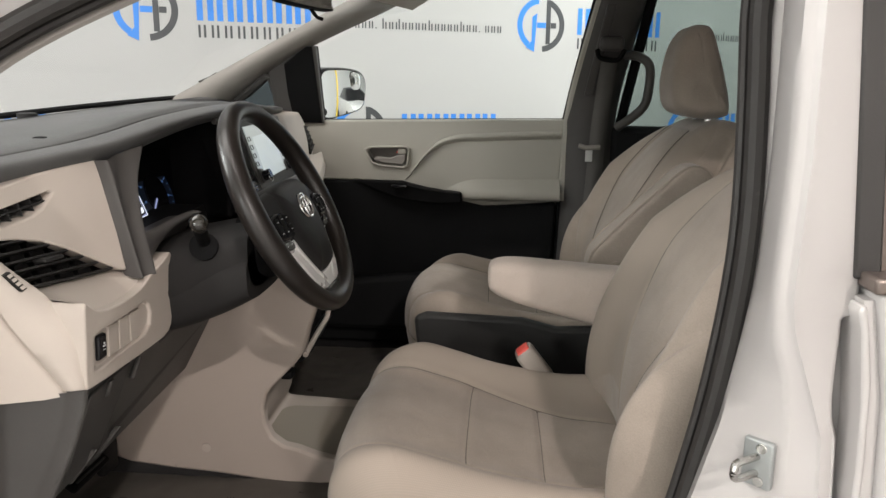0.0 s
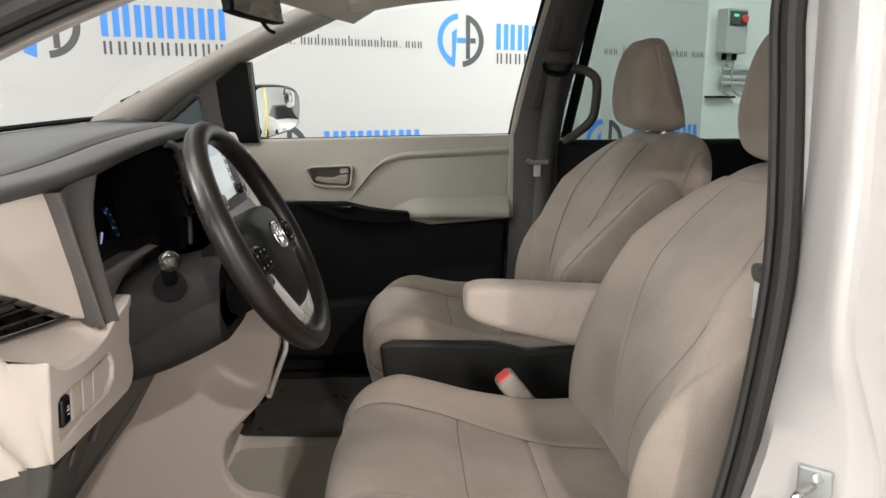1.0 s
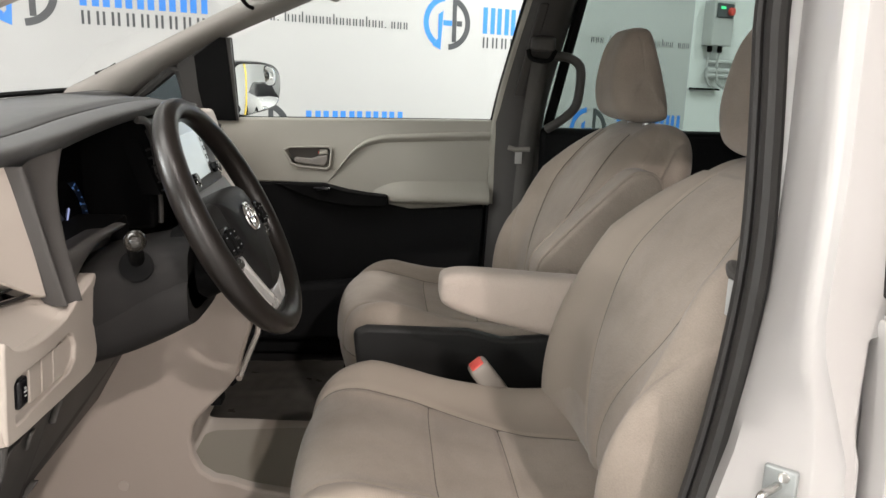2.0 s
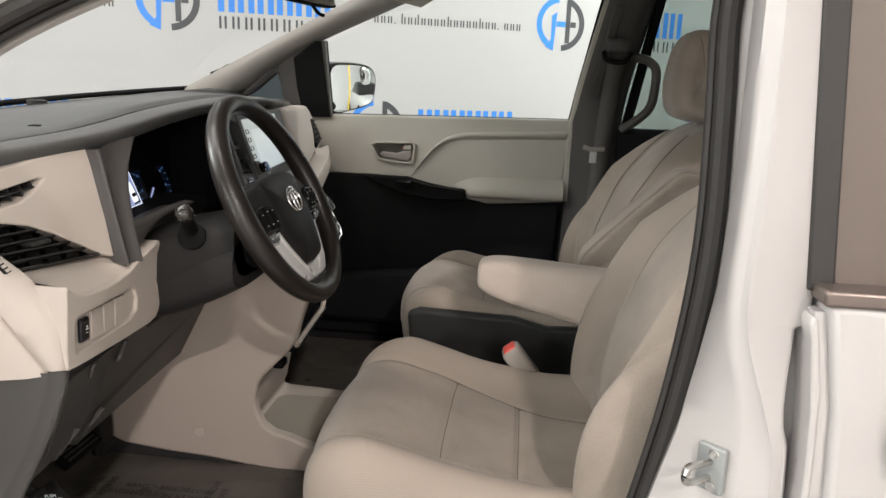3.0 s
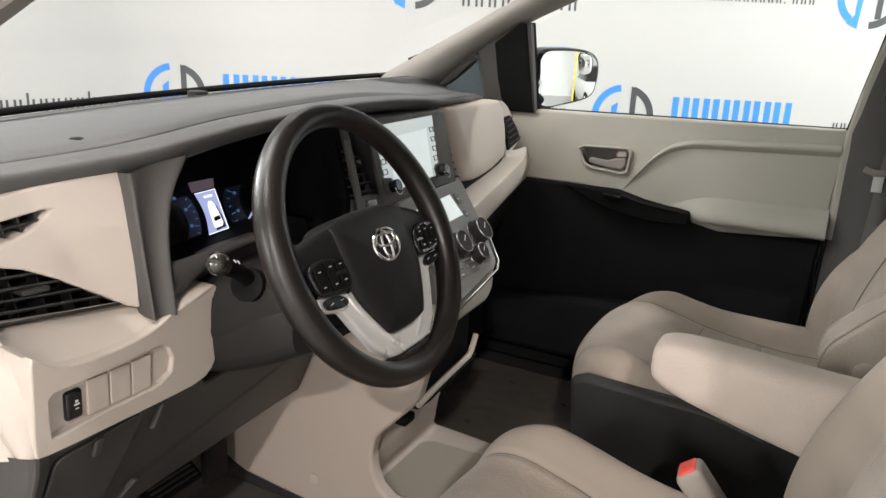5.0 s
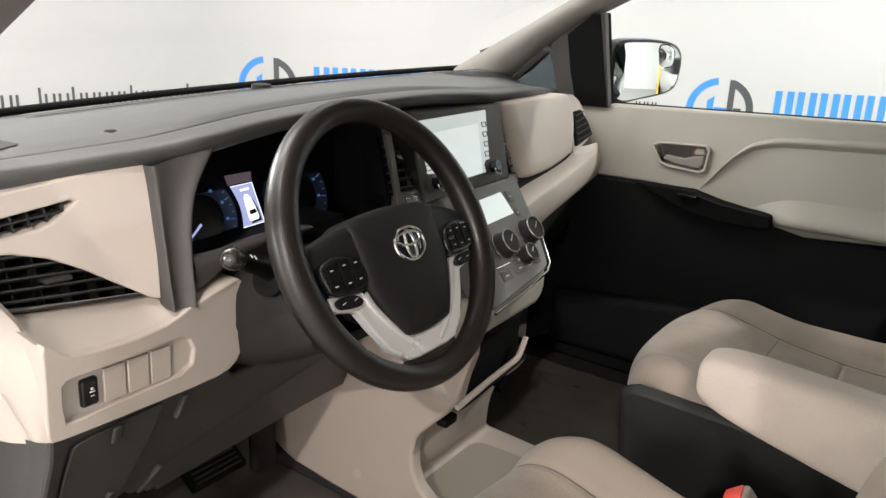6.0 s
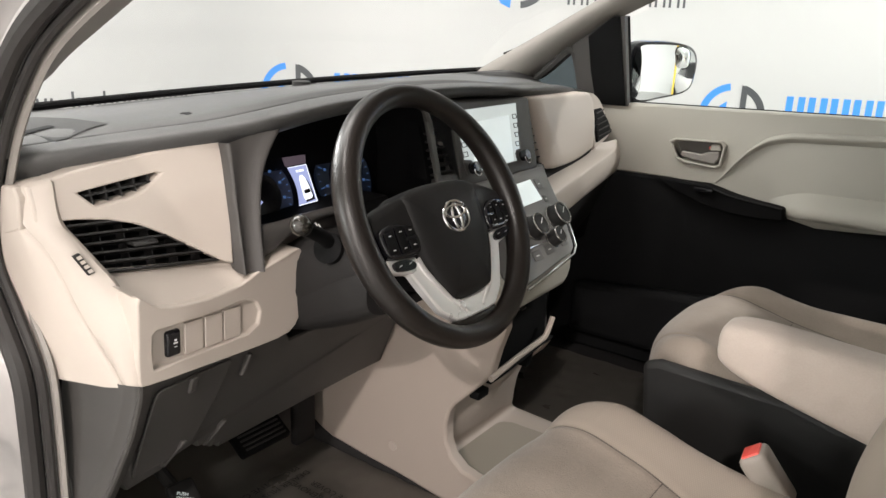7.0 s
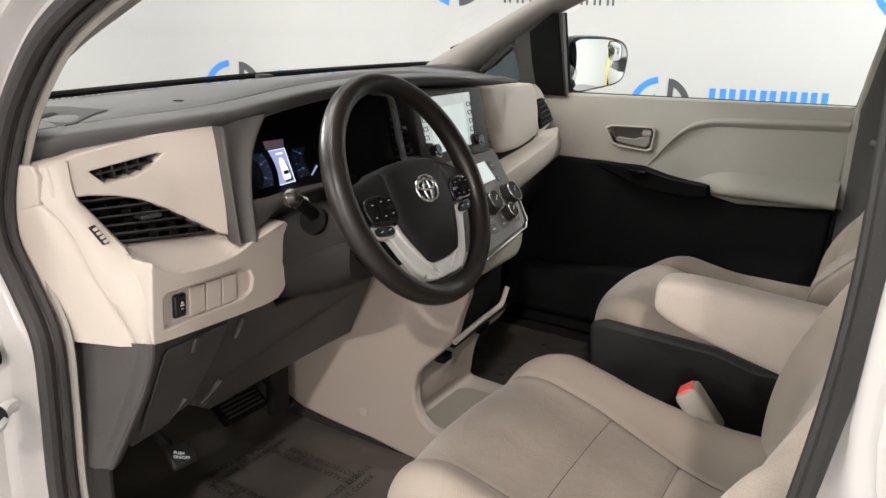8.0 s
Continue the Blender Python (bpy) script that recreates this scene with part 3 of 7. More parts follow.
RIDGE_X = [(0.45, 0.69), (0.60, 0.692), (0.80, 0.690), (0.949, 0.680), (1.012, 0.659), (1.066, 0.640), (1.106, 0.634), (1.247, 0.638), (1.40, 0.636), (1.58, 0.633)]


def along(table, z):
    for (z0, x0), (z1, x1) in zip(table, table[1:]):
        if z <= z1:
            break
    return x0 + (x1 - x0) * (z - z0) / (z1 - z0)


def pillar_row(z, edge):
    xs, xe, xr = along(SEAL_X, z), along(STEP_X, z), along(RIDGE_X, z)
    d = 0.4 * lean_y(z)
    pts = [(xs + 0.014, -0.722), (xs + 0.002, -0.765), (0.5 * (xs + xe), -0.798), (xe - 0.005, -0.816), (xe, -0.8215), (xe + 0.004, -0.8235), (xr - 0.005, -0.8255), (xr - 0.001, -0.831), (xr + 0.004, -0.8305), (xr + 0.012, -0.827), (max(edge - 0.006, xr + 0.014), -0.828), (max(edge - 0.001, xr + 0.017), -0.8245), (max(edge + 0.002, xr + 0.019), -0.815), (max(edge + 0.003, xr + 0.02), -0.785)]
    return [(x, y + d, z) for x, y in pts]


levels = [0.45 + 0.02 * k for k in range(32)] + [1.0815]
rows = [pillar_row(z, 0.687 + 0.05 * max(0, 1.02 - z)) for z in levels]
rows.append(pillar_row(1.085, 0.689))
rows += [pillar_row(z, 0.70) for z in [1.089, 1.10, 1.13] + [1.16 + 0.03 * k for k in range(15)]]
vp("pillar_skin", sheet(rows), PAINT, "white painted middle pillar with stepped edges", angle=50)
vp("pocket_wall", rbox(0.68, 0.72, -0.795, -0.785, 0.45, 1.12), PAINT)
# closed sliding door behind it
vp("sliding_door", prism([(0.735, 0.33), (1.9, 0.33), (1.9, 1.118), (0.701, 1.120), (0.708, 1.08), (0.721, 1.008), (0.7276, 0.91), (0.733, 0.75)], lambda u, v, w: (u + 0.002, -0.862 + w, v), 0.06), PAINT, "white sliding side door", bevel=0.008, segments=3)
vp("door_edge", prism([(0.715, 0.45), (0.709, 0.80), (0.708, 0.929), (0.704, 0.999), (0.694, 1.079), (0.689, 1.098), (0.691, 1.106), (0.697, 1.104), (0.702, 1.079), (0.711, 1.020), (0.716, 0.930), (0.719, 0.80), (0.73, 0.45)], lambda u, v, w: (u, -0.853 + w, v), 0.05), PAINT, bevel=0.003)
vp("door_return", prism([(0.725, 0.45), (0.712, 0.930), (0.706, 1.020), (0.694, 1.110), (0.72, 1.110), (0.76, 0.45)], lambda u, v, w: (u, -0.848 + w, v), 0.03), PAINT)
vp("belt_moulding", prism([(0.696, 1.119), (1.9, 1.119), (1.9, 1.136), (0.695, 1.136)], lambda u, v, w: (u, -0.864 + w, v), 0.05), BELTLINE, "dark bronze window belt moulding", bevel=0.004, segments=3)
vp("window_surround", prism([(0.690, 1.127), (0.717, 1.125), (0.682, 1.58), (0.655, 1.58)], lambda u, v, w: (u, -0.832 + w + 0.4 * lean_y(v), v), 0.03), RUBBER, bevel=0.003)
vp("sliding_window", prism([(0.714, 1.128), (1.9, 1.128), (1.9, 1.58), (0.68, 1.58)], lambda u, v, w: (u, -0.828 + w + 0.4 * lean_y(v), v), 0.006), PRIVACY, "brown-grey privacy glass of the sliding door")
vp("door_handle", rbox(0.779, 0.98, -0.90, -0.866, 0.957, 1.014, 0.018, 3), BLACK, "black outer door handle")
# striker on the middle pillar's slanting wall
turn_s = Matrix.Translation((0.627, -0.806, 0.907)) @ Euler((0, 0, radians(-44))).to_matrix().to_4x4()
striker = vp("striker_plate", rbox(-0.017, 0.017, -0.006, 0.004, -0.028, 0.028, 0.003, 3, turn_s), ZINC, "grey metal striker plate")
for z in (-0.02, 0.02):
    vp("striker_screw", disc(turn_s @ Vector((0.004, -0.005, z)), turn_s.to_3x3() @ Vector((0, -1, 0)), 0.006, 0.003, 14), KNOBRING)
vp("striker_loop", tube([turn_s @ p for p in spline([(0, -0.002, -0.011), (-0.004, -0.022, -0.011), (-0.008, -0.036, -0.010), (-0.009, -0.040, -0.002), (-0.008, -0.036, 0.008), (-0.004, -0.022, 0.009), (0, -0.002, 0.009)], 4)], 0.0045, 10), KNOBRING, "bright metal door striker")
# small plugs on the front pillar
vp("pillar_plug", disc((-0.352, -0.865, 0.917), (0, -1, 0), 0.016, 0.014, 20), BLACK)
hinge = vp("door_hinge", tube(spline([(-0.335, -0.86, 0.845), (-0.31, -0.885, 0.855), (-0.29, -0.905, 0.85), (-0.3, -0.93, 0.83)], 4), 0.01, 8), SILVER, "grey metal door check arm")
vp("hinge_bolt", disc((-0.30, -0.895, 0.857), (0.3, -1, 0), 0.013, 0.02, 14), SHROUD)

# floor, firewall, far side, roof
vp("cabin_floor", rbox(-0.9, 2.6, -0.78, 0.92, 0.36, 0.43), CARPET, "dark grey cabin carpet")
vp("firewall", rbox(-0.98, -0.86, -0.85, 0.85, 0.36, 1.18), CARPET)
vp("inner_sill", prism([(-0.34, 0.43), (0.46, 0.43), (0.46, 0.50), (-0.34, 0.50)], lambda u, v, w: (u, -0.80 + w, v), 0.09), LOWER, bevel=0.01)
vp("kick_panel", prism([(-0.86, 0.43), (-0.30, 0.43), (-0.30, 0.76), (-0.35, 0.94), (-0.86, 1.1)], lambda u, v, w: (u, -0.795 + w, v), 0.05), LOWER, bevel=0.01)
roof_rows = []
for i in range(17):
    y = -0.72 + 1.44 * i / 16
    crown = 0.045 * (1 - (y / 0.72) ** 2)
    bow = -0.21 + 0.28 * (y / 0.72) ** 2
    roof_rows.append([(x + bow * k, y, z + crown) for x, z, k in ((-0.02, 1.545, 1), (0.06, 1.585, 0.8), (0.3, 1.62, 0.3), (0.8, 1.65, 0), (1.6, 1.66, 0), (2.6, 1.62, 0))])
lining = vp("headliner", sheet(roof_rows), HEADLINER, "pale grey fabric headliner")
outer = vp("roof", sheet([[(x - 0.02, y * 1.06, z + 0.03) for x, y, z in row] for row in roof_rows]), PAINT, "white painted roof")
for o in (lining, outer):
    m = o.modifiers.new("thick", "SOLIDIFY")
    m.thickness = 0.012
vp("rear_wall", rbox(2.55, 2.62, -0.85, 0.9, 0.36, 1.65), DARKTRIM)

# windscreen
def screen_row(f):
    """A row across the windscreen, f from its foot to its head."""
    row = []
    for i in range(25):
        y = -0.84 + 1.7 * i / 24
        bow = (y / 0.85) ** 2
        x = (-0.84 + 0.10 * bow) * (1 - f) + (-0.25 + 0.28 * bow) * f
        z = (1.225 + 0.045 * y) * (1 - f) + (1.57 - 0.03 * bow) * f
        row.append((x, y * (1 - 0.12 * f), z + 0.03 * math.sin(math.pi * f)))
    return row


ws = vp("windscreen", sheet([screen_row(f / 8) for f in range(9)]), GLASS, "clear laminated windscreen")
ws.visible_shadow = False
vp("screen_edge", tube([(x - 0.0, y, z + 0.004) for x, y, z in screen_row(0.0)], 0.0075, 8, up=(1, 0, 0)), BLACK, "black ceramic edge of the windscreen")
wiper = vp("wiper_tip", tube([(-0.65, 0.79, 1.315), (-0.62, 0.81, 1.33), (-0.60, 0.82, 1.345)], 0.006, 8), BLACK)

# passenger front pillar with its small fixed window
def spline_pairs(pts, n=3):
    return [(p.x, p.z) for p in spline([(x, 0, z) for x, z in pts], n)]


A_OUT = [(-0.84, 1.225), (-0.66, 1.313), (-0.507, 1.385), (-0.27, 1.50), (-0.05, 1.60), (0.1, 1.645)]
A_IN = [(-0.60, 1.228), (-0.50, 1.295), (-0.40, 1.362), (-0.27, 1.433), (-0.04, 1.53), (0.08, 1.585)]


def side_y(z):
    return 0.835 - 0.42 * max(0, z - 1.2) ** 1.1


rows = []
for (xo, zo), (xi, zi) in zip(spline_pairs(A_OUT), spline_pairs(A_IN)):
    mx, mz = (xo + xi) / 2, (zo + zi) / 2
    rows.append([(xo - 0.01, side_y(zo) + 0.03, zo), (xo, side_y(zo) - 0.025, zo - 0.003), (mx, side_y(mz) - 0.05, mz + 0.004), (xi, side_y(zi) - 0.035, zi + 0.004), (xi + 0.003, side_y(zi) + 0.03, zi)])
vp("front_pillar", sheet(rows), PILLAR, "pale grey front pillar trim", sub=1)
vp("roof_rail", tube(spline([(0.05, 0.60, 1.60), (0.3, 0.61, 1.635), (0.7, 0.62, 1.655), (1.4, 0.62, 1.66), (2.4, 0.62, 1.63)], 6), 0.05, 10), HEADLINER)
vp("quarter_frame", tube([(x, side_y(z) + 0.004, z) for x, z in ((-0.585, 1.222), (-0.50, 1.285), (-0.43, 1.338), (-0.41, 1.335), (-0.402, 1.29), (-0.397, 1.205), (-0.48, 1.21))], 0.016, 8, closed=True, up=(0, 1, 0)), LOWER)
vp("quarter_window", prism([(-0.565, 1.23), (-0.432, 1.33), (-0.418, 1.325), (-0.405, 1.215)], lambda u, v, w: (u, side_y(v) + 0.009 + w, v), 0.004), QUARTER, "small dark triangular quarter window")
vp("sash_pillar", prism([(-0.412, 1.35), (-0.278, 1.43), (-0.25, 1.43), (-0.25, 1.19), (-0.30, 1.19), (-0.402, 1.19), (-0.408, 1.28)], lambda u, v, w: (u, side_y(v) - 0.012 + w, v), 0.02), PILLARDARK)
vp("sash_cover", prism([(-0.358, 1.375), (-0.28, 1.428), (-0.262, 1.428), (-0.255, 1.19), (-0.345, 1.19), (-0.358, 1.28)], lambda u, v, w: (u, side_y(v) - 0.016 + w, v), 0.01), BLACK, "black mirror sail cover")

# passenger middle pillar
B_L = [(0.50, 0.43), (0.515, 0.70), (0.525, 0.95), (0.53, 1.21), (0.575, 1.46), (0.615, 1.64)]
B_R = [(0.75, 0.43), (0.735, 0.70), (0.72, 0.95), (0.70, 1.21), (0.735, 1.46), (0.765, 1.64)]
rows = []
for (xl, zl), (xr, zr) in zip(spline_pairs(B_L), spline_pairs(B_R)):
    y = side_y(zl) - 0.02
    d = xr - xl
    rows.append([(xl, y + 0.06, zl), (xl + 0.003, y + 0.005, zl), (xl + 0.28 * d, y - 0.02, zl), (xl + 0.62 * d, y - 0.02, zl), (xr - 0.012, y - 0.01, zl), (xr, y + 0.06, zl)])
vp("middle_pillar", sheet(rows), PILLARDARK, "grey plastic middle pillar trim", sub=1)
# pale door-side strip along the middle pillar
vp("pillar_edge_trim", tube([(x + 0.018, side_y(z) - 0.008, z) for x, z in spline_pairs(B_L) if z > 0.93], 0.017, 8, flat=0.5, up=(0, 1, 0)), DOORTRIM)
# rear sliding door on the passenger side
vp("rear_door_trim", prism([(0.68, 0.43), (2.55, 0.43), (2.55, 1.2), (0.68, 1.195)], lambda u, v, w: (u, 0.80 + w, v), 0.07), DARKTRIM, "black sliding door trim panel", bevel=0.02)
vp("rear_side_window", prism([(0.635, 1.15), (2.5, 1.15), (2.5, 1.6), (0.68, 1.62)], lambda u, v, w: (u, side_y(v) + 0.05 + w, v), 0.005), TINT, "grey tinted rear side window")
vp("window_edge", tube([(0.715, side_y(1.2) + 0.02, 1.2), (0.77, side_y(1.63) + 0.02, 1.63)], 0.016, 8), BLACK)
vp("driver_rear_panel", rbox(0.78, 2.55, -0.79, -0.74, 0.43, 1.11, 0.02), DARKTRIM)

# outer shell: bonnet and nose, far side, tail, wheels
rows = []
for x, w, h in spline([(-0.93, 0.865, 1.13), (-1.3, 0.86, 1.06), (-1.65, 0.82, 0.95), (-1.82, 0.74, 0.80), (-1.88, 0.66, 0.60), (-1.87, 0.62, 0.34)], 4):
    rows.append([(x, -w, 0.30), (x, -w, max(0.32, h - 0.12)), (x, -0.9 * w, max(0.33, h - 0.03)), (x, -0.5 * w, h), (x, 0, h + 0.015), (x, 0.5 * w, h), (x, 0.9 * w, max(0.33, h - 0.03)), (x, w, max(0.32, h - 0.12)), (x, w, 0.30)])
vp("bonnet", sheet(rows), PAINT, "white bonnet and nose")
vp("far_fender", prism([(-1.5, 0.35), (-0.46, 0.35), (-0.46, 1.13), (-0.60, 1.17), (-1.5, 1.0)], lambda u, v, w: (u, 0.87 + w, v), 0.06), PAINT, bevel=0.02)
vp("far_side_door", prism([(0.57, 0.33), (2.6, 0.33), (2.6, 1.14), (0.57, 1.16)], lambda u, v, w: (u, 0.885 + w, v), 0.045), PAINT, "white sliding door on the far side", bevel=0.012)
vp("rear_quarter", prism([(1.91, 0.33), (2.6, 0.33), (2.6, 1.58), (1.91, 1.58)], lambda u, v, w: (u, -0.862 + w + lean_y(v), v), 0.05), PAINT, bevel=0.012)
vp("tailgate", prism([(-0.88, 0.33), (0.90, 0.33), (0.88, 1.1), (0.70, 1.62), (-0.70, 1.62), (-0.88, 1.1)], lambda u, v, w: (2.63 + w - 0.1 * max(0, v - 1.1), u, v), 0.05), PAINT, "white tailgate", bevel=0.02)
vp("tail_window", prism([(-0.74, 1.12), (0.76, 1.12), (0.62, 1.55), (-0.62, 1.55)], lambda u, v, w: (2.683 - 0.1 * max(0, v - 1.1) + w, u, v), 0.005), PRIVACY)
for x in (-1.08, 2.05):
    for s in (-1, 1):
        wh = vp("road_wheel", disc((x, s * 0.65, 0.33), (0, s, 0), 0.33, 0.20, 36), DARKTRIM, "black tyre")
        ob = vp("wheel_rim", disc((x, s * 0.848, 0.33), (0, s, 0), 0.22, 0.014, 28), SILVER, "silver wheel rim")


# ---- dashboard ----
dash = thing("dashboard", (-0.45, 0, 0.43), "two-tone dashboard, grey soft top over cream panels", "dashboard")


def dp(name, bm, mat, label="", root=None, **kw):
    ob = under(part(name, bm, mat, None, label, **kw), dash)
    if root:
        ob.parent = root
        ob.matrix_parent_inverse = dash.matrix_parent_inverse @ Matrix()
        ob.matrix_parent_inverse = Matrix.Identity(4)
    return ob


# the brow: lower rear edge of the soft pad, (y, x, z, height of its roll)
BROW = [(-0.80, -0.365, 1.158, 0.034), (-0.74, -0.325, 1.168, 0.036), (-0.66, -0.283, 1.182, 0.034), (-0.565, -0.243, 1.197, 0.031), (-0.50, -0.215, 1.213, 0.028),
        (-0.42, -0.198, 1.230, 0.025), (-0.32, -0.192, 1.242, 0.022), (-0.18, -0.196, 1.249, 0.021), (-0.04, -0.203, 1.250, 0.021), (0.10, -0.212, 1.244, 0.022),
        (0.20, -0.228, 1.236, 0.024), (0.36, -0.26, 1.232, 0.024), (0.52, -0.30, 1.226, 0.024), (0.66, -0.345, 1.216, 0.024), (0.80, -0.40, 1.205, 0.022)]
fine = [p for p in spline([(y, x, z) for y, x, z, h in BROW], 4)]
hs = [p for p in spline([(h, 0, 0) for y, x, z, h in BROW], 4)]
def deck_foot(y):
    """Where the pad ends under the windscreen: x and z."""
    return -0.80 + 0.10 * (y / 0.85) ** 2, 1.223 + 0.045 * y


rows = []
for (y, xb, zb), (h, _, _) in zip(fine, hs):
    foot, zf = deck_foot(y)
    top = zb + h
    rows.append(spline([(xb - 0.10, y, zb - 0.006), (xb - 0.03, y, zb - 0.005), (xb - 0.012, y, zb - 0.001), (xb - 0.003, y, zb + 0.25 * h), (xb + 0.004, y, zb + 0.62 * h), (xb + 0.003, y, zb + 0.86 * h), (xb - 0.008, y, zb + 0.99 * h),
                        (xb - 0.03, y, top + 0.0015), (xb - 0.044, y, top - 0.0005), (xb - 0.048, y, top - 0.0035), (xb - 0.053, y, top + 0.001), (xb - 0.09, y, top + 0.005), (xb - 0.5 * (xb - foot), y, (top + zf) / 2 + 0.011), (foot + 0.10, y, zf + 0.012), (foot + 0.03, y, zf + 0.004), (foot - 0.05, y, zf - 0.004)], 4))
dp("soft_pad", sheet(rows), DASH, "grey grained soft-touch dash pad", angle=60)


def deck(x, y):
    """A height on the pad's top."""
    k = max(1, min(len(rows) - 1, next((i for i, p in enumerate(fine) if p.x > y), len(rows) - 1)))
    f = (y - fine[k - 1].x) / (fine[k].x - fine[k - 1].x)
    out = []
    for row in (rows[k - 1], rows[k]):
        top = row[28:]
        out.append(next((a.z + (b.z - a.z) * (x - a.x) / (b.x - a.x) for a, b in zip(top, top[1:]) if b.x <= x <= a.x), top[-1].z))
    return out[0] + (out[1] - out[0]) * f


def deck_strip(name, y0, y1, inset, width, mat):
    rws = []
    for i in range(30):
        y = y0 + (y1 - y0) * i / 29
        foot = deck_foot(y)[0] + inset
        rws.append([(foot, y, deck(foot, y) + 0.0015), (foot + width / 2, y, deck(foot + width / 2, y) + 0.0022), (foot + width, y, deck(foot + width, y) + 0.0015)])
    o = dp(name, sheet(rws), mat)
    return o


deck_strip("defroster_slot", -0.48, 0.52, 0.065, 0.020, BLACK)
deck_strip("defroster_lip", -0.50, 0.54, 0.088, 0.005, BINNACLE)
deck_strip("speaker_grille", -0.78, -0.655, 0.17, 0.20, BINNACLE)
deck_strip("speaker_grille", 0.58, 0.78, 0.08, 0.13, BINNACLE)
deck_strip("demister_vent", -0.79, -0.70, 0.29, 0.02, BLACK)
deck_strip("demister_vent", 0.70, 0.79, 0.26, 0.02, BLACK)
dp("light_sensor", disc((-0.762, 0.06, deck(-0.762, 0.06) - 0.002), (0, 0, 1), 0.022, 0.014, 24, 0.016), BINNACLE)

# body of the dash behind all panels
core = []
for i in range(33):
    y = -0.79 + 1.58 * i / 32
    k = min(range(len(fine)), key=lambda j: abs(fine[j].x - y))
    xb, zb = fine[k].y, fine[k].z
    deep = xb - 0.05 if not -0.585 < y < -0.11 else -0.345
    if y > 0.16:
        deep = xb - 0.02
    core.append([(-0.78, y, 1.19), (deep - 0.02, y, zb - 0.004), (deep, y, zb - 0.02), (deep, y, 1.04), (-0.30, y, 0.95), (-0.33, y, 0.80), (-0.50, y, 0.72), (-0.78, y, 0.74)])
dp("dash_core", sheet(core, close_v=True, caps=True), BLACK)


# driver's cream panel: a leaning plane, u = y, v = z, w into the dash
def panel_place(u, v, w):
    return (0.347 + 0.361 * u - 0.3236 * v - w, u, v)


upper = [(-0.792, 1.162), (-0.74, 1.178), (-0.66, 1.194), (-0.569, 1.207), (-0.573, 1.15), (-0.579, 1.10), (-0.588, 1.047),
         (-0.60, 1.052), (-0.63, 1.073), (-0.66, 1.094), (-0.69, 1.110), (-0.72, 1.118), (-0.75, 1.121), (-0.792, 1.121)]
SMALLVENT = [(-0.744, 1.152), (-0.70, 1.161), (-0.655, 1.170), (-0.648, 1.169), (-0.672, 1.150), (-0.69, 1.142), (-0.728, 1.135)]
bm = carve(prism(upper, panel_place, 0.03), prism(SMALLVENT, lambda u, v, w: panel_place(u, v, w - 0.02), 0.08))
dp("upper_trim", bm, CREAM, "cream plastic panel with a small demister vent", bevel=0.0025)
small = dp("demister_outlet", prism([(-0.75, 1.13), (-0.645, 1.13), (-0.645, 1.175), (-0.75, 1.175)], lambda u, v, w: panel_place(u, v, 0.03 + w), 0.01), BLACK, "small black demister outlet")
for k in range(5):
    u = -0.729 + 0.0165 * k
    dp("vane", prism([(u, 1.136 + 0.004 * k), (u + 0.0018, 1.136 + 0.004 * k), (u + 0.0018, 1.172), (u, 1.172)], lambda a, b, w: panel_place(a, b, 0.006 + w), 0.02), BINNACLE, root=small)
dp("vane", prism([(-0.735, 1.146), (-0.66, 1.158), (-0.66, 1.160), (-0.735, 1.148)], lambda a, b, w: panel_place(a, b, 0.004 + w), 0.012), BINNACLE, root=small)

# large outlet below it
vent = dp("air_vent", prism([(-0.79, 1.03), (-0.58, 1.03), (-0.58, 1.125), (-0.79, 1.125)], lambda u, v, w: panel_place(u, v, 0.055 + w), 0.01), BLACK, "black louvred side air vent")
for k in range(6):
    f = k / 5
    y0, y1 = -0.782 + 0.026 * f, -0.665 + 0.07 * f
    z0, z1 = 1.112 - 0.056 * f, 1.116 - 0.062 * f
    dp("louvre", prism([(y0, z0), (y1, z1), (y1, z1 + 0.003), (y0, z0 + 0.003)], lambda a, b, w: panel_place(a, b - 0.35 * w, 0.004 + w), 0.024), BINNACLE, root=vent, bevel=0.0008)
for k in range(7):
    u = -0.775 + 0.027 * k
    dp("vane", prism([(u, 1.045), (u + 0.0015, 1.045), (u + 0.0015, 1.118), (u, 1.118)], lambda a, b, w: panel_place(a, b, 0.03 + w), 0.02), BINNACLE, root=vent)
dp("tab", prism([(-0.70, 1.083), (-0.672, 1.085), (-0.672, 1.091), (-0.70, 1.089)], lambda a, b, w: panel_place(a, b, -0.004 + w), 0.02), BINNACLE, root=vent, bevel=0.002)

# ledge under the outlet and the fascia with its switch bank
led = []
for u, zb, zf in ((-0.748, 1.056, 1.046), (-0.742, 1.056, 1.044), (-0.725, 1.054, 1.028), (-0.70, 1.053, 1.019), (-0.65, 1.051, 1.016), (-0.60, 1.05, 1.021), (-0.57, 1.05, 1.032), (-0.545, 1.052, 1.043)):
    xb = panel_place(u, zb, 0.03)[0]
    led.append([(xb, u, zb), (xb + 0.35 * (-0.188 - xb), u, zb - 0.2 * (zb - zf)), (xb + 0.75 * (-0.188 - xb), u, zb - 0.7 * (zb - zf)), (-0.188, u, zf)])
dp("ledge", sheet(led), CREAM, "pale cream shelf under the air vent", angle=60)
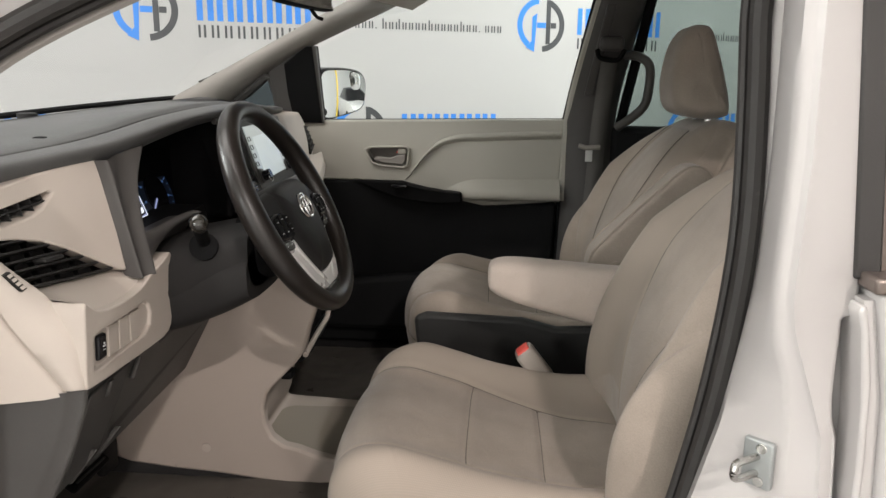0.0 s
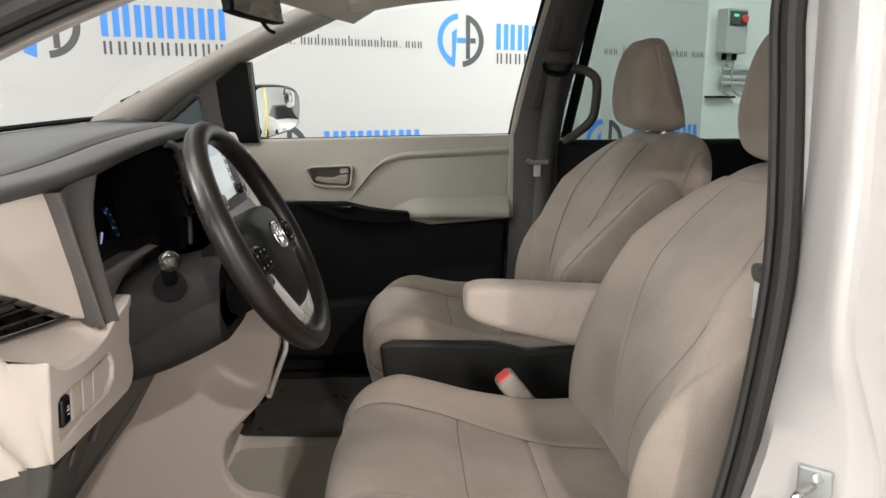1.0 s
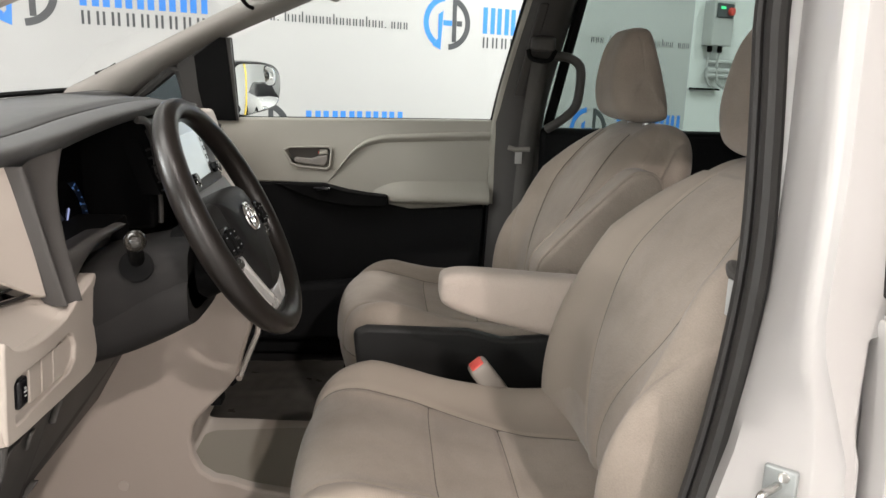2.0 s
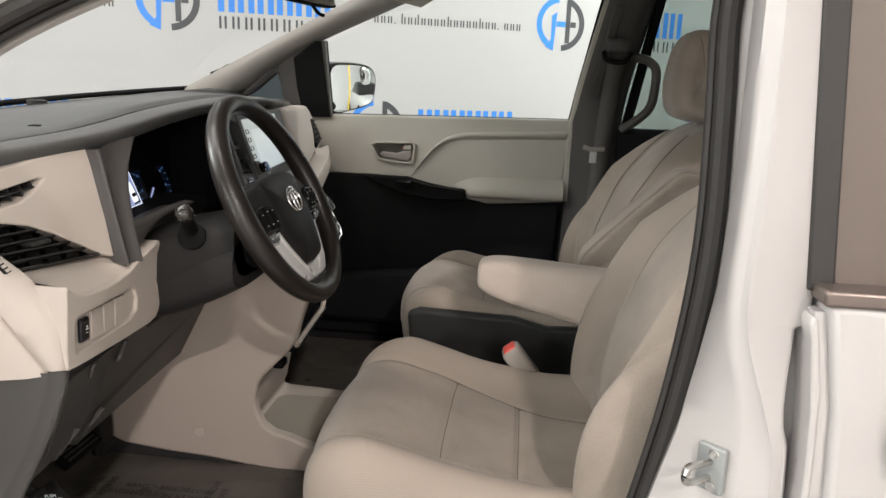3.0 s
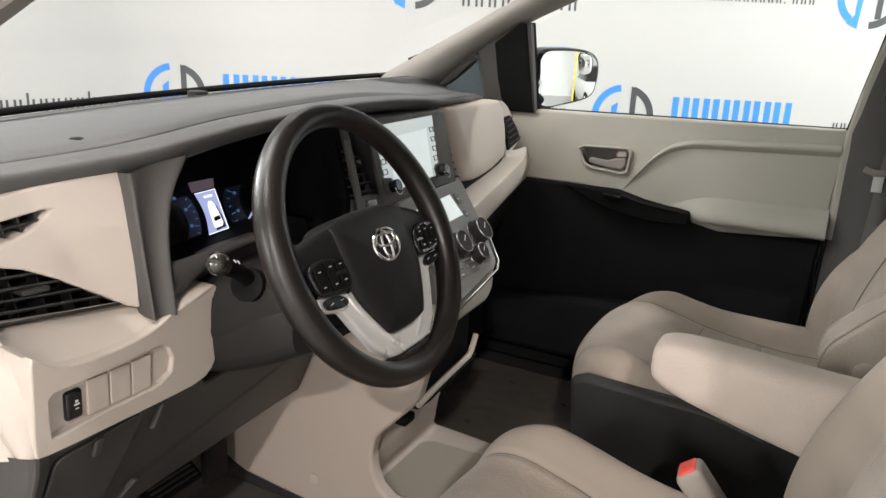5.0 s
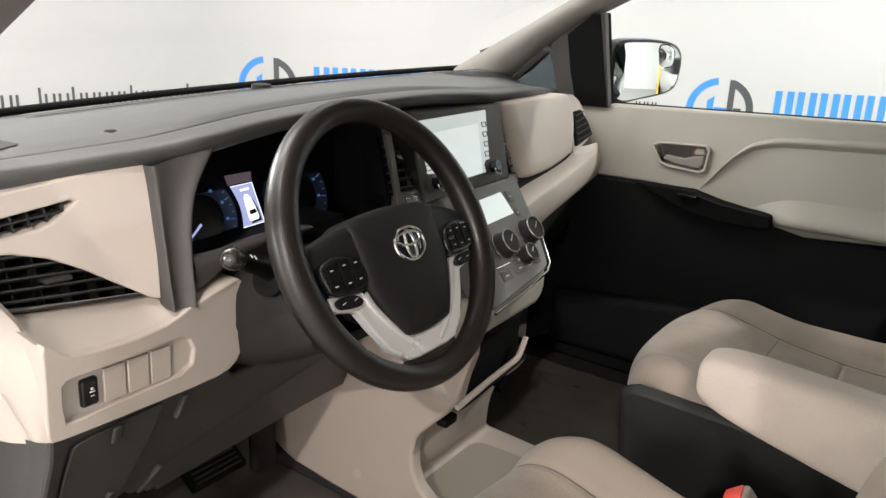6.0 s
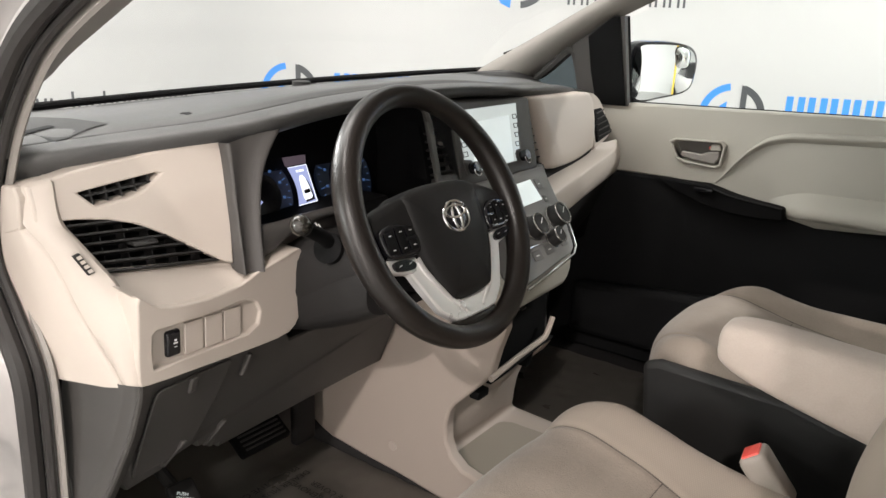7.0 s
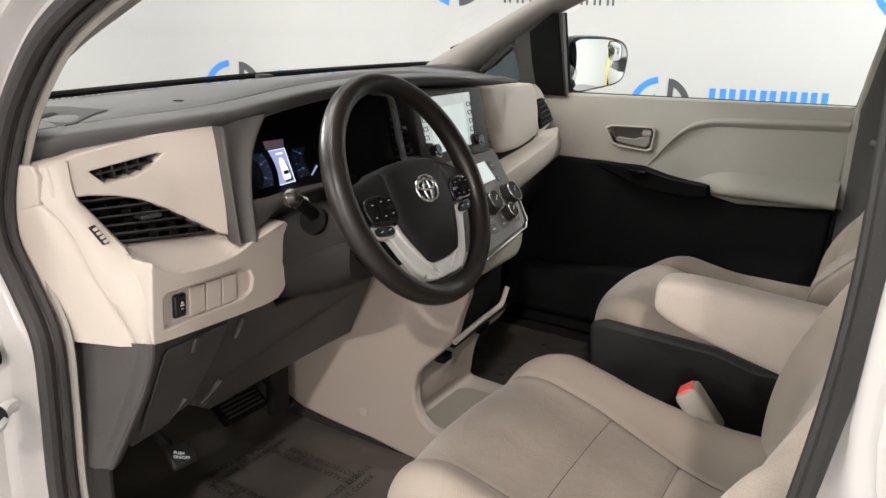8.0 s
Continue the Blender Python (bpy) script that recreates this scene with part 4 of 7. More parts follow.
fascia = [(-0.747, 0.985), (-0.746, 1.02), (-0.744, 1.046), (-0.725, 1.031), (-0.70, 1.0225), (-0.65, 1.0195), (-0.60, 1.0245), (-0.57, 1.036), (-0.545, 1.0435), (-0.520, 1.0495), (-0.497, 1.0525), (-0.483, 1.0500), (-0.475, 1.034), (-0.470, 1.010), (-0.469, 0.985), (-0.472, 0.964),
          (-0.485, 0.943), (-0.507, 0.929), (-0.565, 0.926), (-0.66, 0.927), (-0.735, 0.929), (-0.748, 0.938)]


def fascia_place(u, v, w):
    return (-0.181 - 0.05 * (0.99 - v) - 0.6 * max(0, u + 0.522) ** 1.3 - w, u, v)


RECESS = [(-0.728, 0.947), (-0.729, 0.96), (-0.728, 0.992), (-0.722, 0.997), (-0.60, 0.999), (-0.578, 0.998), (-0.564, 0.990), (-0.558, 0.975), (-0.562, 0.957), (-0.58, 0.948)]
fascia = [(p.x, p.z) for p in spline([(a, 0, b) for a, b in fascia], 2, closed=True)]
bm = carve(prism(fascia, fascia_place, 0.06), prism(RECESS, lambda u, v, w: fascia_place(u, v, w - 0.02), 0.032))
fas = dp("fascia", bm, CREAM, "cream plastic fascia with a recessed switch bank", bevel=0.006, segments=3)
dp("switch", prism([(-0.706, 0.953), (-0.685, 0.953), (-0.685, 0.988), (-0.706, 0.988)], lambda u, v, w: fascia_place(u, v, 0.006 + w), 0.02), GLOSSBLACK, "black traction switch", root=fas, bevel=0.004, segments=3)
for u, v, a, b in ((-0.6955, 0.9735, 0.0035, 0.0030), (-0.6970, 0.9702, 0.0065, 0.0022), (-0.6960, 0.9655, 0.0045, 0.0014)):
    dp("switch_icon", prism([(u, v), (u + a, v), (u + a, v + b), (u, v + b)], lambda p, q, w: fascia_place(p, q, 0.0052 + w), 0.001), BOXGREY, root=fas, bevel=0.0006)
for k in range(3):
    u = -0.678 + 0.03 * k
    dp("switch_blank", prism([(u, 0.949), (u + 0.027, 0.949), (u + 0.027, 0.992), (u, 0.992)], lambda a, b, w: fascia_place(a, b, 0.0085 + w), 0.01), CREAM, root=fas, bevel=0.001)

# cream end of the dash by the doorway: an angled cover, a groove, and a rail face that sweeps down to the fascia
def end_y(x):
    """The plane of the end cover, turned towards the rear."""
    return max(-0.807 + 0.386 * (x + 0.340), -0.799 + 0.06 * (x + 0.34))


END_EDGE = [(-0.336, 1.150), (-0.330, 1.124), (-0.3006, 1.097), (-0.2807, 1.069), (-0.2586, 1.020), (-0.2354, 0.979), (-0.2139, 0.941), (-0.209, 0.931)]
RAIL_IN = [(-0.303, -0.768, 1.166), (-0.288, -0.772, 1.124), (-0.268, -0.764, 1.100), (-0.249, -0.754, 1.077), (-0.222, -0.743, 1.046), (-0.194, -0.743, 0.998), (-0.187, -0.745, 0.945), (-0.187, -0.745, 0.931)]
edge = [(p.x, p.z) for p in spline([(x, 0, z) for x, z in END_EDGE], 4)]
inner_edge = spline(RAIL_IN, 4)
rows = []
for (x, z), q in zip(edge, inner_edge):
    a = Vector((x, end_y(x), z))
    mid = a.lerp(q, 0.5) + Vector((0.007, -0.004, 0.003))
    rows.append([a + Vector((-0.012, 0.006, 0)), a + Vector((0.0, 0.002, 0.001)), a + Vector((0.003, -0.0005, 0.002)), a.lerp(mid, 0.45) + Vector((0.0025, -0.0015, 0.001)), mid, mid.lerp(q, 0.55) + Vector((0.0012, 0, 0)), q, q + Vector((-0.006, 0.006, 0)), q + Vector((-0.035, 0.010, 0))])
top = [p + Vector((-0.006, 0.0, 0.004)) for p in rows[0]]
dp("end_rail", sheet([[p + Vector((-0.05, 0, -0.004)) for p in top], [p + Vector((-0.012, 0, 0.0)) for p in top], top] + rows), CREAM, "cream end rail of the dashboard", angle=50)
rows = []
for x, z in edge[3:]:
    y = end_y(x)
    rows.append([(x - 0.001, y + 0.006, z - 0.003), (x - 0.003, y + 0.001, z - 0.004), (x - 0.006, y - 0.0015, z - 0.006)] + [(x + (-0.385 - x) * f, end_y(x + (-0.385 - x) * f) - 0.0018, z - 0.007 - (0.0 if f < 0.9 else 0.004)) for f in (0.12, 0.3, 0.6, 0.9, 1.0)])
first = [(-0.352, end_y(-0.352) + 0.004, 1.123), (-0.350, end_y(-0.35), 1.122)] + [(-0.353 - 0.005 * k, end_y(-0.36) - 0.001, 1.120) for k in range(6)]
dp("end_cap", sheet([first] + rows), CREAM, "cream end cover of the dashboard", angle=50)
dp("end_filler", prism([(-0.385, 1.090), (-0.322, 1.112), (-0.318, 1.150), (-0.328, 1.163), (-0.385, 1.158)], lambda u, v, w: (u, -0.8025 + w, v), 0.012), CREAM, bevel=0.003)


def rail_front(y, z, w):
    """The rail's face where the vent mark is printed."""
    f = (1.10 - z) / 0.05
    return (-0.2655 + 0.024 * f + 0.55 * (y + 0.776 - 0.011 * f) + w, y, z)


icon = dp("vent_icon", prism([(-0.7755, 1.0865), (-0.769, 1.0895), (-0.7595, 1.067), (-0.766, 1.064)], rail_front, 0.004), SHROUD)
for k in range(4):
    y, z = -0.7733 + 0.0023 * k, 1.0853 - 0.0053 * k
    dp("icon_mark", prism([(y, z), (y + 0.0045, z + 0.002), (y + 0.0059, z - 0.0013), (y + 0.0014, z - 0.0033)], lambda u, v, w: rail_front(u, v, 0.004 + w), 0.0006), CREAM, root=icon)


# grey knee panel below
def knee_place(u, v, w):
    """The knee panel leans forward, more so towards its foot and the console."""
    return (-0.196 - 0.30 * (0.93 - v) - 0.55 * max(0, 0.79 - v) - 0.05 * max(0, u + 0.75) - w, u, v)


knee = [(-0.742, 0.932), (-0.50, 0.930), (-0.478, 0.900), (-0.27, 0.905), (-0.175, 0.862), (-0.117, 0.702), (-0.20, 0.706), (-0.36, 0.706), (-0.45, 0.706), (-0.545, 0.704), (-0.556, 0.722), (-0.572, 0.722), (-0.58, 0.748), (-0.612, 0.752), (-0.628, 0.775), (-0.652, 0.765), (-0.664, 0.735), (-0.715, 0.722), (-0.748, 0.77)]
dp("knee_panel", prism(knee, knee_place, 0.04), LOWER, "dark grey knee panel", bevel=0.004)
fuse = dp("fuse_cover", prism([(-0.716, 0.902), (-0.708, 0.907), (-0.600, 0.911), (-0.594, 0.907), (-0.612, 0.855), (-0.643, 0.79), (-0.655, 0.772), (-0.724, 0.762), (-0.732, 0.80), (-0.724, 0.86)], lambda u, v, w: knee_place(u, v, w - 0.0035), 0.006), LOWER, "grey removable fuse cover", bevel=0.002)
dp("finger_tab", prism([(-0.668, 0.884), (-0.655, 0.886), (-0.654, 0.909), (-0.667, 0.908)], lambda u, v, w: knee_place(u, v, w - 0.009), 0.006), LOWER, root=fuse, bevel=0.003)
dp("clip_rib", prism([(-0.574, 0.872), (-0.566, 0.872), (-0.557, 0.905), (-0.564, 0.907)], lambda u, v, w: knee_place(u, v, w - 0.006), 0.01), LOWER, bevel=0.003)
for u in (-0.60, -0.672):
    dp("clip_rib", prism([(u - 0.004, 0.752), (u + 0.002, 0.752), (u + 0.017, 0.80), (u + 0.011, 0.80)], lambda a, b, w: knee_place(a, b, w - 0.007), 0.01), LOWER, bevel=0.002)
# faceted lower side cover: an outer face, a chamfer and a rear face, sweeping forward to its foot
facets = []
for x, z in spline_pairs([(-0.2085, 0.930), (-0.2115, 0.905), (-0.219, 0.880), (-0.2285, 0.850), (-0.2515, 0.796), (-0.278, 0.738), (-0.283, 0.727)], 3):
    y = end_y(x)
    facets.append([(-0.40, end_y(-0.40), z), (x - 0.004, y - 0.001, z), (x - 0.001, y, z), (x + 0.002, y + 0.0022, z), (x + 0.007, y + 0.0062, z), (x + 0.0145, y + 0.0092, z), (x + 0.0185, y + 0.0090, z), (x + 0.0205, y + 0.0105, z), (x + 0.0215, y + 0.014, z), (x + 0.012, y + 0.032, z), (x - 0.03, y + 0.036, z)])
facets.append([(p[0] - 0.012, p[1] + 0.012, p[2] - 0.006) for p in facets[-1]])
dp("side_panel", sheet(facets), LOWER, "dark grey faceted lower side panel", angle=25)

# divider between the cream panel and the instruments
rows = []
for ul, vl, ur, vr in ((-0.572, 1.204, -0.490, 1.222), (-0.5722, 1.185, -0.513, 1.193), (-0.575, 1.160, -0.530, 1.166), (-0.5785, 1.129, -0.542, 1.129), (-0.582, 1.092, -0.550, 1.092), (-0.586, 1.060, -0.555, 1.055), (-0.588, 1.036, -0.558, 1.036)):
    row = []
    for f, d in ((0.0, 0.03), (0.0, 0.002), (0.03, -0.001), (0.12, 0.002), (0.3, 0.007), (0.5, 0.0085), (0.7, 0.006), (0.86, 0.001), (0.95, 0.0015), (1.0, 0.007), (1.03, 0.03), (1.05, 0.12)):
        u, v = ul + (ur - ul) * f, vl + (vr - vl) * f
        row.append((-0.226 + 0.32 * (1.197 - v) + 0.33 * (min(u, ur) + 0.565) - d, u, v))
    rows.append(row)
dp("binnacle_side", sheet(rows), PILLARDARK, "grey side of the instrument binnacle", sub=1)
rows = []
for y, top, foot in ((-0.548, 1.097, 1.048), (-0.53, 1.096, 1.052), (-0.505, 1.096, 1.070), (-0.46, 1.1005, 1.086), (-0.40, 1.1010, 1.0885), (-0.36, 1.101, 1.089), (-0.345, 1.097, 1.091)):
    rows.append([(-0.225, y, top - 0.05), (-0.210, y, top - 0.010), (-0.201, y, top), (-0.193, y, top - 0.004), (-0.190, y, 0.5 * (top + foot)), (-0.192, y, foot), (-0.20, y, foot - 0.004), (-0.25, y, foot - 0.006)])
dp("binnacle_sill", sheet(rows), PILLARDARK, "grey lower lip of the instrument hood", sub=1)
dp("column_gap", prism([(-0.53, 1.060), (-0.50, 1.075), (-0.25, 1.09), (-0.22, 1.03), (-0.50, 1.03)], lambda u, v, w: (-0.225 - w, u, v), 0.10), BLACK)
dp("binnacle_wall", prism([(-0.19, 1.243), (-0.168, 1.246), (-0.145, 1.20), (-0.132, 1.10), (-0.14, 1.05), (-0.168, 1.05), (-0.160, 1.12), (-0.168, 1.20)], lambda u, v, w: (-0.205 - w, u, v), 0.13), BLACK, bevel=0.006)
dp("binnacle_lip", tube(spline([(-0.200, -0.245, 1.246), (-0.200, -0.192, 1.238), (-0.199, -0.170, 1.20), (-0.197, -0.160, 1.15), (-0.195, -0.156, 1.10), (-0.195, -0.160, 1.06)], 5), 0.007, 10, flat=0.6, up=(1, 0, 0)), PILLARDARK, "grey lip of the instrument hood")

# instruments
cluster = dp("instrument_panel", rbox(-0.345, -0.322, -0.565, -0.165, 1.05, 1.235, 0.004), BLACK, "black instrument cluster with a lit display")


def dial_place(u, v, w):
    return (-0.322 + 0.35 * (1.12 - v) + w, u, v)


for cy, cz, r in ((-0.445, 1.104, 0.058), (-0.262, 1.11, 0.066)):
    ring = [(cy + r * math.cos(a), cz + r * math.sin(a)) for a in [2 * math.pi * k / 40 for k in range(40)]]
    dp("dial", prism(ring, lambda u, v, w: dial_place(u, v, w), 0.006), GLOWDIM, root=cluster)
    hub = [(cy + 0.55 * r * math.cos(a), cz + 0.55 * r * math.sin(a)) for a in [2 * math.pi * k / 28 for k in range(28)]]
    dp("dial_centre", prism(hub, lambda u, v, w: dial_place(u, v, 0.006 + w), 0.004), GLOSSBLACK, root=cluster)
    for k in range(25):
        a = radians(225 - 270 * k / 24)
        c, s = math.cos(a), math.sin(a)
        tick = [(cy + q * r * c - o * s * 0.0006, cz + q * r * s + o * c * 0.0006) for q, o in ((0.80 if k % 3 == 0 else 0.87, -1), (0.93, -1), (0.93, 1), (0.80 if k % 3 == 0 else 0.87, 1))]
        dp("tick", prism(tick, lambda u, v, w: dial_place(u, v, 0.006 + w), 0.001), TICK, root=cluster)
    for k in range(9):
        a = radians(225 - 270 * k / 8)
        u, v = cy + 0.70 * r * math.cos(a), cz + 0.70 * r * math.sin(a)
        dp("numeral", prism([(u - 0.0026, v - 0.002), (u + 0.0026, v - 0.002), (u + 0.0026, v + 0.002), (u - 0.0026, v + 0.002)], lambda p, q, w: dial_place(p, q, 0.006 + w), 0.001), TICK, root=cluster)
    a = radians(215)
    c, s = math.cos(a), math.sin(a)
    needle = [(cy + q * r * c - o * s * 0.0016, cz + q * r * s + o * c * 0.0016) for q, o in ((0.2, -1), (0.85, -0.4), (0.85, 0.4), (0.2, 1))]
    dp("needle", prism(needle, lambda u, v, w: dial_place(u, v, 0.011 + w), 0.001), GLOW, root=cluster)
DISPLAY = [Vector((-0.402, 1.1435)), Vector((-0.3615, 1.1450)), Vector((-0.356, 1.0865)), Vector((-0.3965, 1.0845))]


def on_display(a, b):
    """A place on the display, a across and b down, both 0 to 1; its left edge bows in round the dial."""
    p = DISPLAY[0].lerp(DISPLAY[1], a).lerp(DISPLAY[3].lerp(DISPLAY[2], a), b)
    return p.x + 0.006 * math.sin(math.pi * b) * (1 - a), p.y


def display_shape(name, pts, lift, mat, label=""):
    return dp(name, prism([on_display(a, b) for a, b in pts], lambda u, v, w: (-0.2955 + lift + 0.35 * (1.12 - v) + w, u, v), 0.0005), mat, label, root=cluster)


left_edge = [(0.0, k / 8) for k in range(8, -1, -1)]
display_shape("display", left_edge + [(1, 0), (1, 1)], 0.0, GLOW, "lit blue-white trip display")
for a0, a1, b0, b1 in ((0.0, 1.0, 0.0, 0.012), (0.0, 1.0, 0.985, 1.0), (0.975, 1.0, 0.0, 1.0)):
    display_shape("display_border", [(a0, b1), (a0, b0), (a1, b0), (a1, b1)], 0.0006, GLOWWHITE)
for a in (0.33, 0.50, 0.64):
    display_shape("display_word", [(a, 0.16), (a, 0.105), (a + 0.12, 0.10), (a + 0.12, 0.155)], 0.0006, GLOWWHITE)
# the pictured van from behind, with its shade
display_shape("pictured_shade", [(0.62, 0.34), (0.76, 0.40), (0.88, 0.66), (0.90, 0.93), (0.42, 0.955), (0.40, 0.88), (0.78, 0.84)], 0.0006, SHROUD)
display_shape("pictured_van", [(0.30, 0.83), (0.27, 0.50), (0.32, 0.33), (0.42, 0.245), (0.56, 0.245), (0.66, 0.33), (0.74, 0.52), (0.80, 0.82), (0.74, 0.88), (0.36, 0.89)], 0.0012, GLOWWHITE)
display_shape("pictured_window", [(0.36, 0.70), (0.38, 0.63), (0.70, 0.62), (0.74, 0.69), (0.70, 0.72), (0.40, 0.73)], 0.0018, SHROUD)
dp("display_head", prism([(-0.404, 1.1585), (-0.3575, 1.159), (-0.3610, 1.1465), (-0.4025, 1.1450)], lambda u, v, w: (-0.2955 + 0.35 * (1.12 - v) - w, u, v), 0.004), HEADGLOW, root=cluster)
for a, b in ((-0.3905, -0.3840), (-0.3790, -0.3745), (-0.3735, -0.3690), (-0.3680, -0.3635), (-0.3605, -0.3570)):
    dp("odometer_mark", prism([(a, 1.0735), (b, 1.0738), (b, 1.0790), (a, 1.0787)], lambda u, v, w: (-0.2945 + 0.35 * (1.12 - v) + w, u, v), 0.001), GLOWWHITE, root=cluster)

# steering column shroud, stalks
rows = []
for f in range(8):
    x = -0.26 + 0.19 * f / 7
    k = 1 - 0.25 * (f / 7) ** 2
    cz = 0.995 + 0.055 * f / 7
    rows.append([(x, -0.37 + 0.125 * k * math.copysign(abs(math.cos(a)) ** 0.6, math.cos(a)), cz + (0.055 if math.sin(a) > 0 else 0.095) * k * math.copysign(abs(math.sin(a)) ** 0.7, math.sin(a))) for a in [2 * math.pi * j / 32 for j in range(32)]])
column = thing("steering_column", (-0.2, -0.37, 0.95), "charcoal steering column shroud with stalks", "steering column")


def cpart(name, bm, mat, label=""):
    return under(part(name, bm, mat, None, label), column)


cpart("shroud", sheet(rows, close_v=True, caps=True), SHROUD)
cpart("stalk_socket", disc((-0.135, -0.472, 1.058), (0.25, -1, 0.35), 0.022, 0.018, 24, 0.014), BLACK)
cpart("stalk", tube(spline([(-0.135, -0.47, 1.062), (-0.125, -0.505, 1.085), (-0.112, -0.548, 1.107)], 5), lambda f: 0.0105 - 0.0005 * f, 12), BLACK, "black light stalk")
for q in (0.0, 0.006):
    c = Vector((-0.1105, -0.523 - q, 1.1075 + 0.5 * q))
    cpart("stalk_mark", tube([c, c + Vector((0.003, 0.001, -0.004))], 0.0009, 6), BOXGREY)
dome = []
axis = Vector((0.25, -0.86, 0.44)).normalized()
side = axis.cross(Vector((0, 0, 1))).normalized()
for d, r in ((-0.013, 0.0105), (-0.011, 0.0125), (-0.003, 0.0138), (0.004, 0.0133), (0.009, 0.0112), (0.012, 0.0075), (0.0135, 0.003)):
    c = Vector((-0.106, -0.559, 1.1135)) + axis * d
    dome.append([c + r * (math.cos(a) * side + math.sin(a) * axis.cross(side)) for a in [2 * math.pi * k / 24 for k in range(24)]])
cpart("stalk_knob", sheet(dome, close_v=True, caps=True), SMOKED, "smoked glossy end knob of the light stalk")
cpart("wiper_stalk", tube(spline([(-0.13, -0.27, 1.07), (-0.11, -0.22, 1.09), (-0.10, -0.17, 1.10)], 5), 0.009, 12), BLACK, "black wiper stalk")
rows = []
for f in range(10):
    q = f / 9
    x = -0.27 + 0.20 * q
    lo, hi = 0.888 + 0.075 * q * q, 1.03 + 0.02 * q
    w = 0.118 - 0.018 * q * q
    rows.append([(x - 0.06 * max(0, -math.sin(a)) * (1 - q), -0.372 + w * math.copysign(abs(math.cos(a)) ** 0.55, math.cos(a)), (lo + hi) / 2 + (hi - lo) / 2 * math.copysign(abs(math.sin(a)) ** 0.6, math.sin(a))) for a in [2 * math.pi * j / 36 for j in range(36)]])
cpart("lower_cover", sheet(rows, close_v=True, caps=True), SHROUD, "charcoal lower column cover")

# centre stack
def stack_place(u, v, w):
    return (-0.205 + 0.42 * (1.235 - v) - w, u, v)


# the whole unit leans a little towards the driver below
dp("stack_vent_shell", prism([(-0.168, 1.226), (-0.108, 1.222), (-0.132, 1.112), (-0.190, 1.115)], lambda u, v, w: stack_place(u, v, 0.03 + w), 0.03), BLACK)
lv = dp("centre_vent", carve(prism([(-0.176, 1.243), (-0.108, 1.243), (-0.136, 1.098), (-0.200, 1.098)], lambda u, v, w: stack_place(u, v, w + 0.001), 0.008), prism([(-0.163, 1.223), (-0.114, 1.219), (-0.138, 1.121), (-0.1835, 1.124)], lambda u, v, w: stack_place(u, v, w - 0.02), 0.08)), LOWER, "dark grey surround of a tall air vent", bevel=0.002)
for k in range(7):
    z = 1.128 + 0.0135 * k
    u = -0.184 + 0.21 * (z - 1.124)
    dp("louvre", prism([(u, z), (u + 0.05, z - 0.002), (u + 0.05, z + 0.0012), (u, z + 0.0032)], lambda a, b, w: stack_place(a, b - 0.4 * w, 0.006 + w), 0.022), BINNACLE, root=lv, bevel=0.0008)
dp("vent_tab", prism([(-0.156, 1.1715), (-0.143, 1.1710), (-0.143, 1.1765), (-0.156, 1.1770)], lambda a, b, w: stack_place(a, b, w + 0.001), 0.012), PILLAR, root=lv, bevel=0.0015)
lamp_bar = dp("airbag_lamp", prism([(-0.178, 1.1165), (-0.148, 1.1155), (-0.151, 1.1055), (-0.181, 1.1065)], lambda a, b, w: stack_place(a, b, w - 0.001), 0.006), GLOSSBLACK, root=lv, bevel=0.001)
for u in (-0.174, -0.167, -0.160):
    dp("lamp_mark", prism([(u, 1.1135), (u + 0.0045, 1.1133), (u + 0.0042, 1.1090), (u - 0.0003, 1.1092)], lambda a, b, w: stack_place(a, b, w - 0.0017), 0.0006), PILLAR, root=lv)
bez = dp("head_unit", prism([(-0.107, 1.243), (0.180, 1.240), (0.140, 1.1035), (-0.137, 1.098)], stack_place, 0.04), LOWER, "dark grey media unit with a pale touchscreen", bevel=0.004)
dp("touchscreen", prism([(-0.0915, 1.226), (0.1210, 1.2315), (0.0790, 1.1255), (-0.1120, 1.1185)], lambda u, v, w: stack_place(u, v, w - 0.002), 0.004), SCREENGREY, "pale blank touchscreen", root=bez, bevel=0.001)
dp("screen_image", prism([(-0.066, 1.204), (0.0800, 1.2100), (0.0520, 1.1265), (-0.084, 1.1215)], lambda u, v, w: stack_place(u, v, w - 0.0028), 0.001), LCD, root=bez)
for u, z in ((0.0996, 1.207), (0.0948, 1.190), (0.0901, 1.173), (0.0835, 1.156), (-0.0885, 1.2015), (-0.0930, 1.185), (-0.0975, 1.1683), (-0.1020, 1.1521)):
    loop = [stack_place(u + a, z + b, -0.0028) for a, b in ((-0.007, 0.0035), (0.007, 0.0040), (0.0065, -0.0035), (-0.0075, -0.0040))]
    dp("menu_key", tube(loop, 0.0009, 6, closed=True, up=(1, 0, 0.4)), LOWER, root=bez)
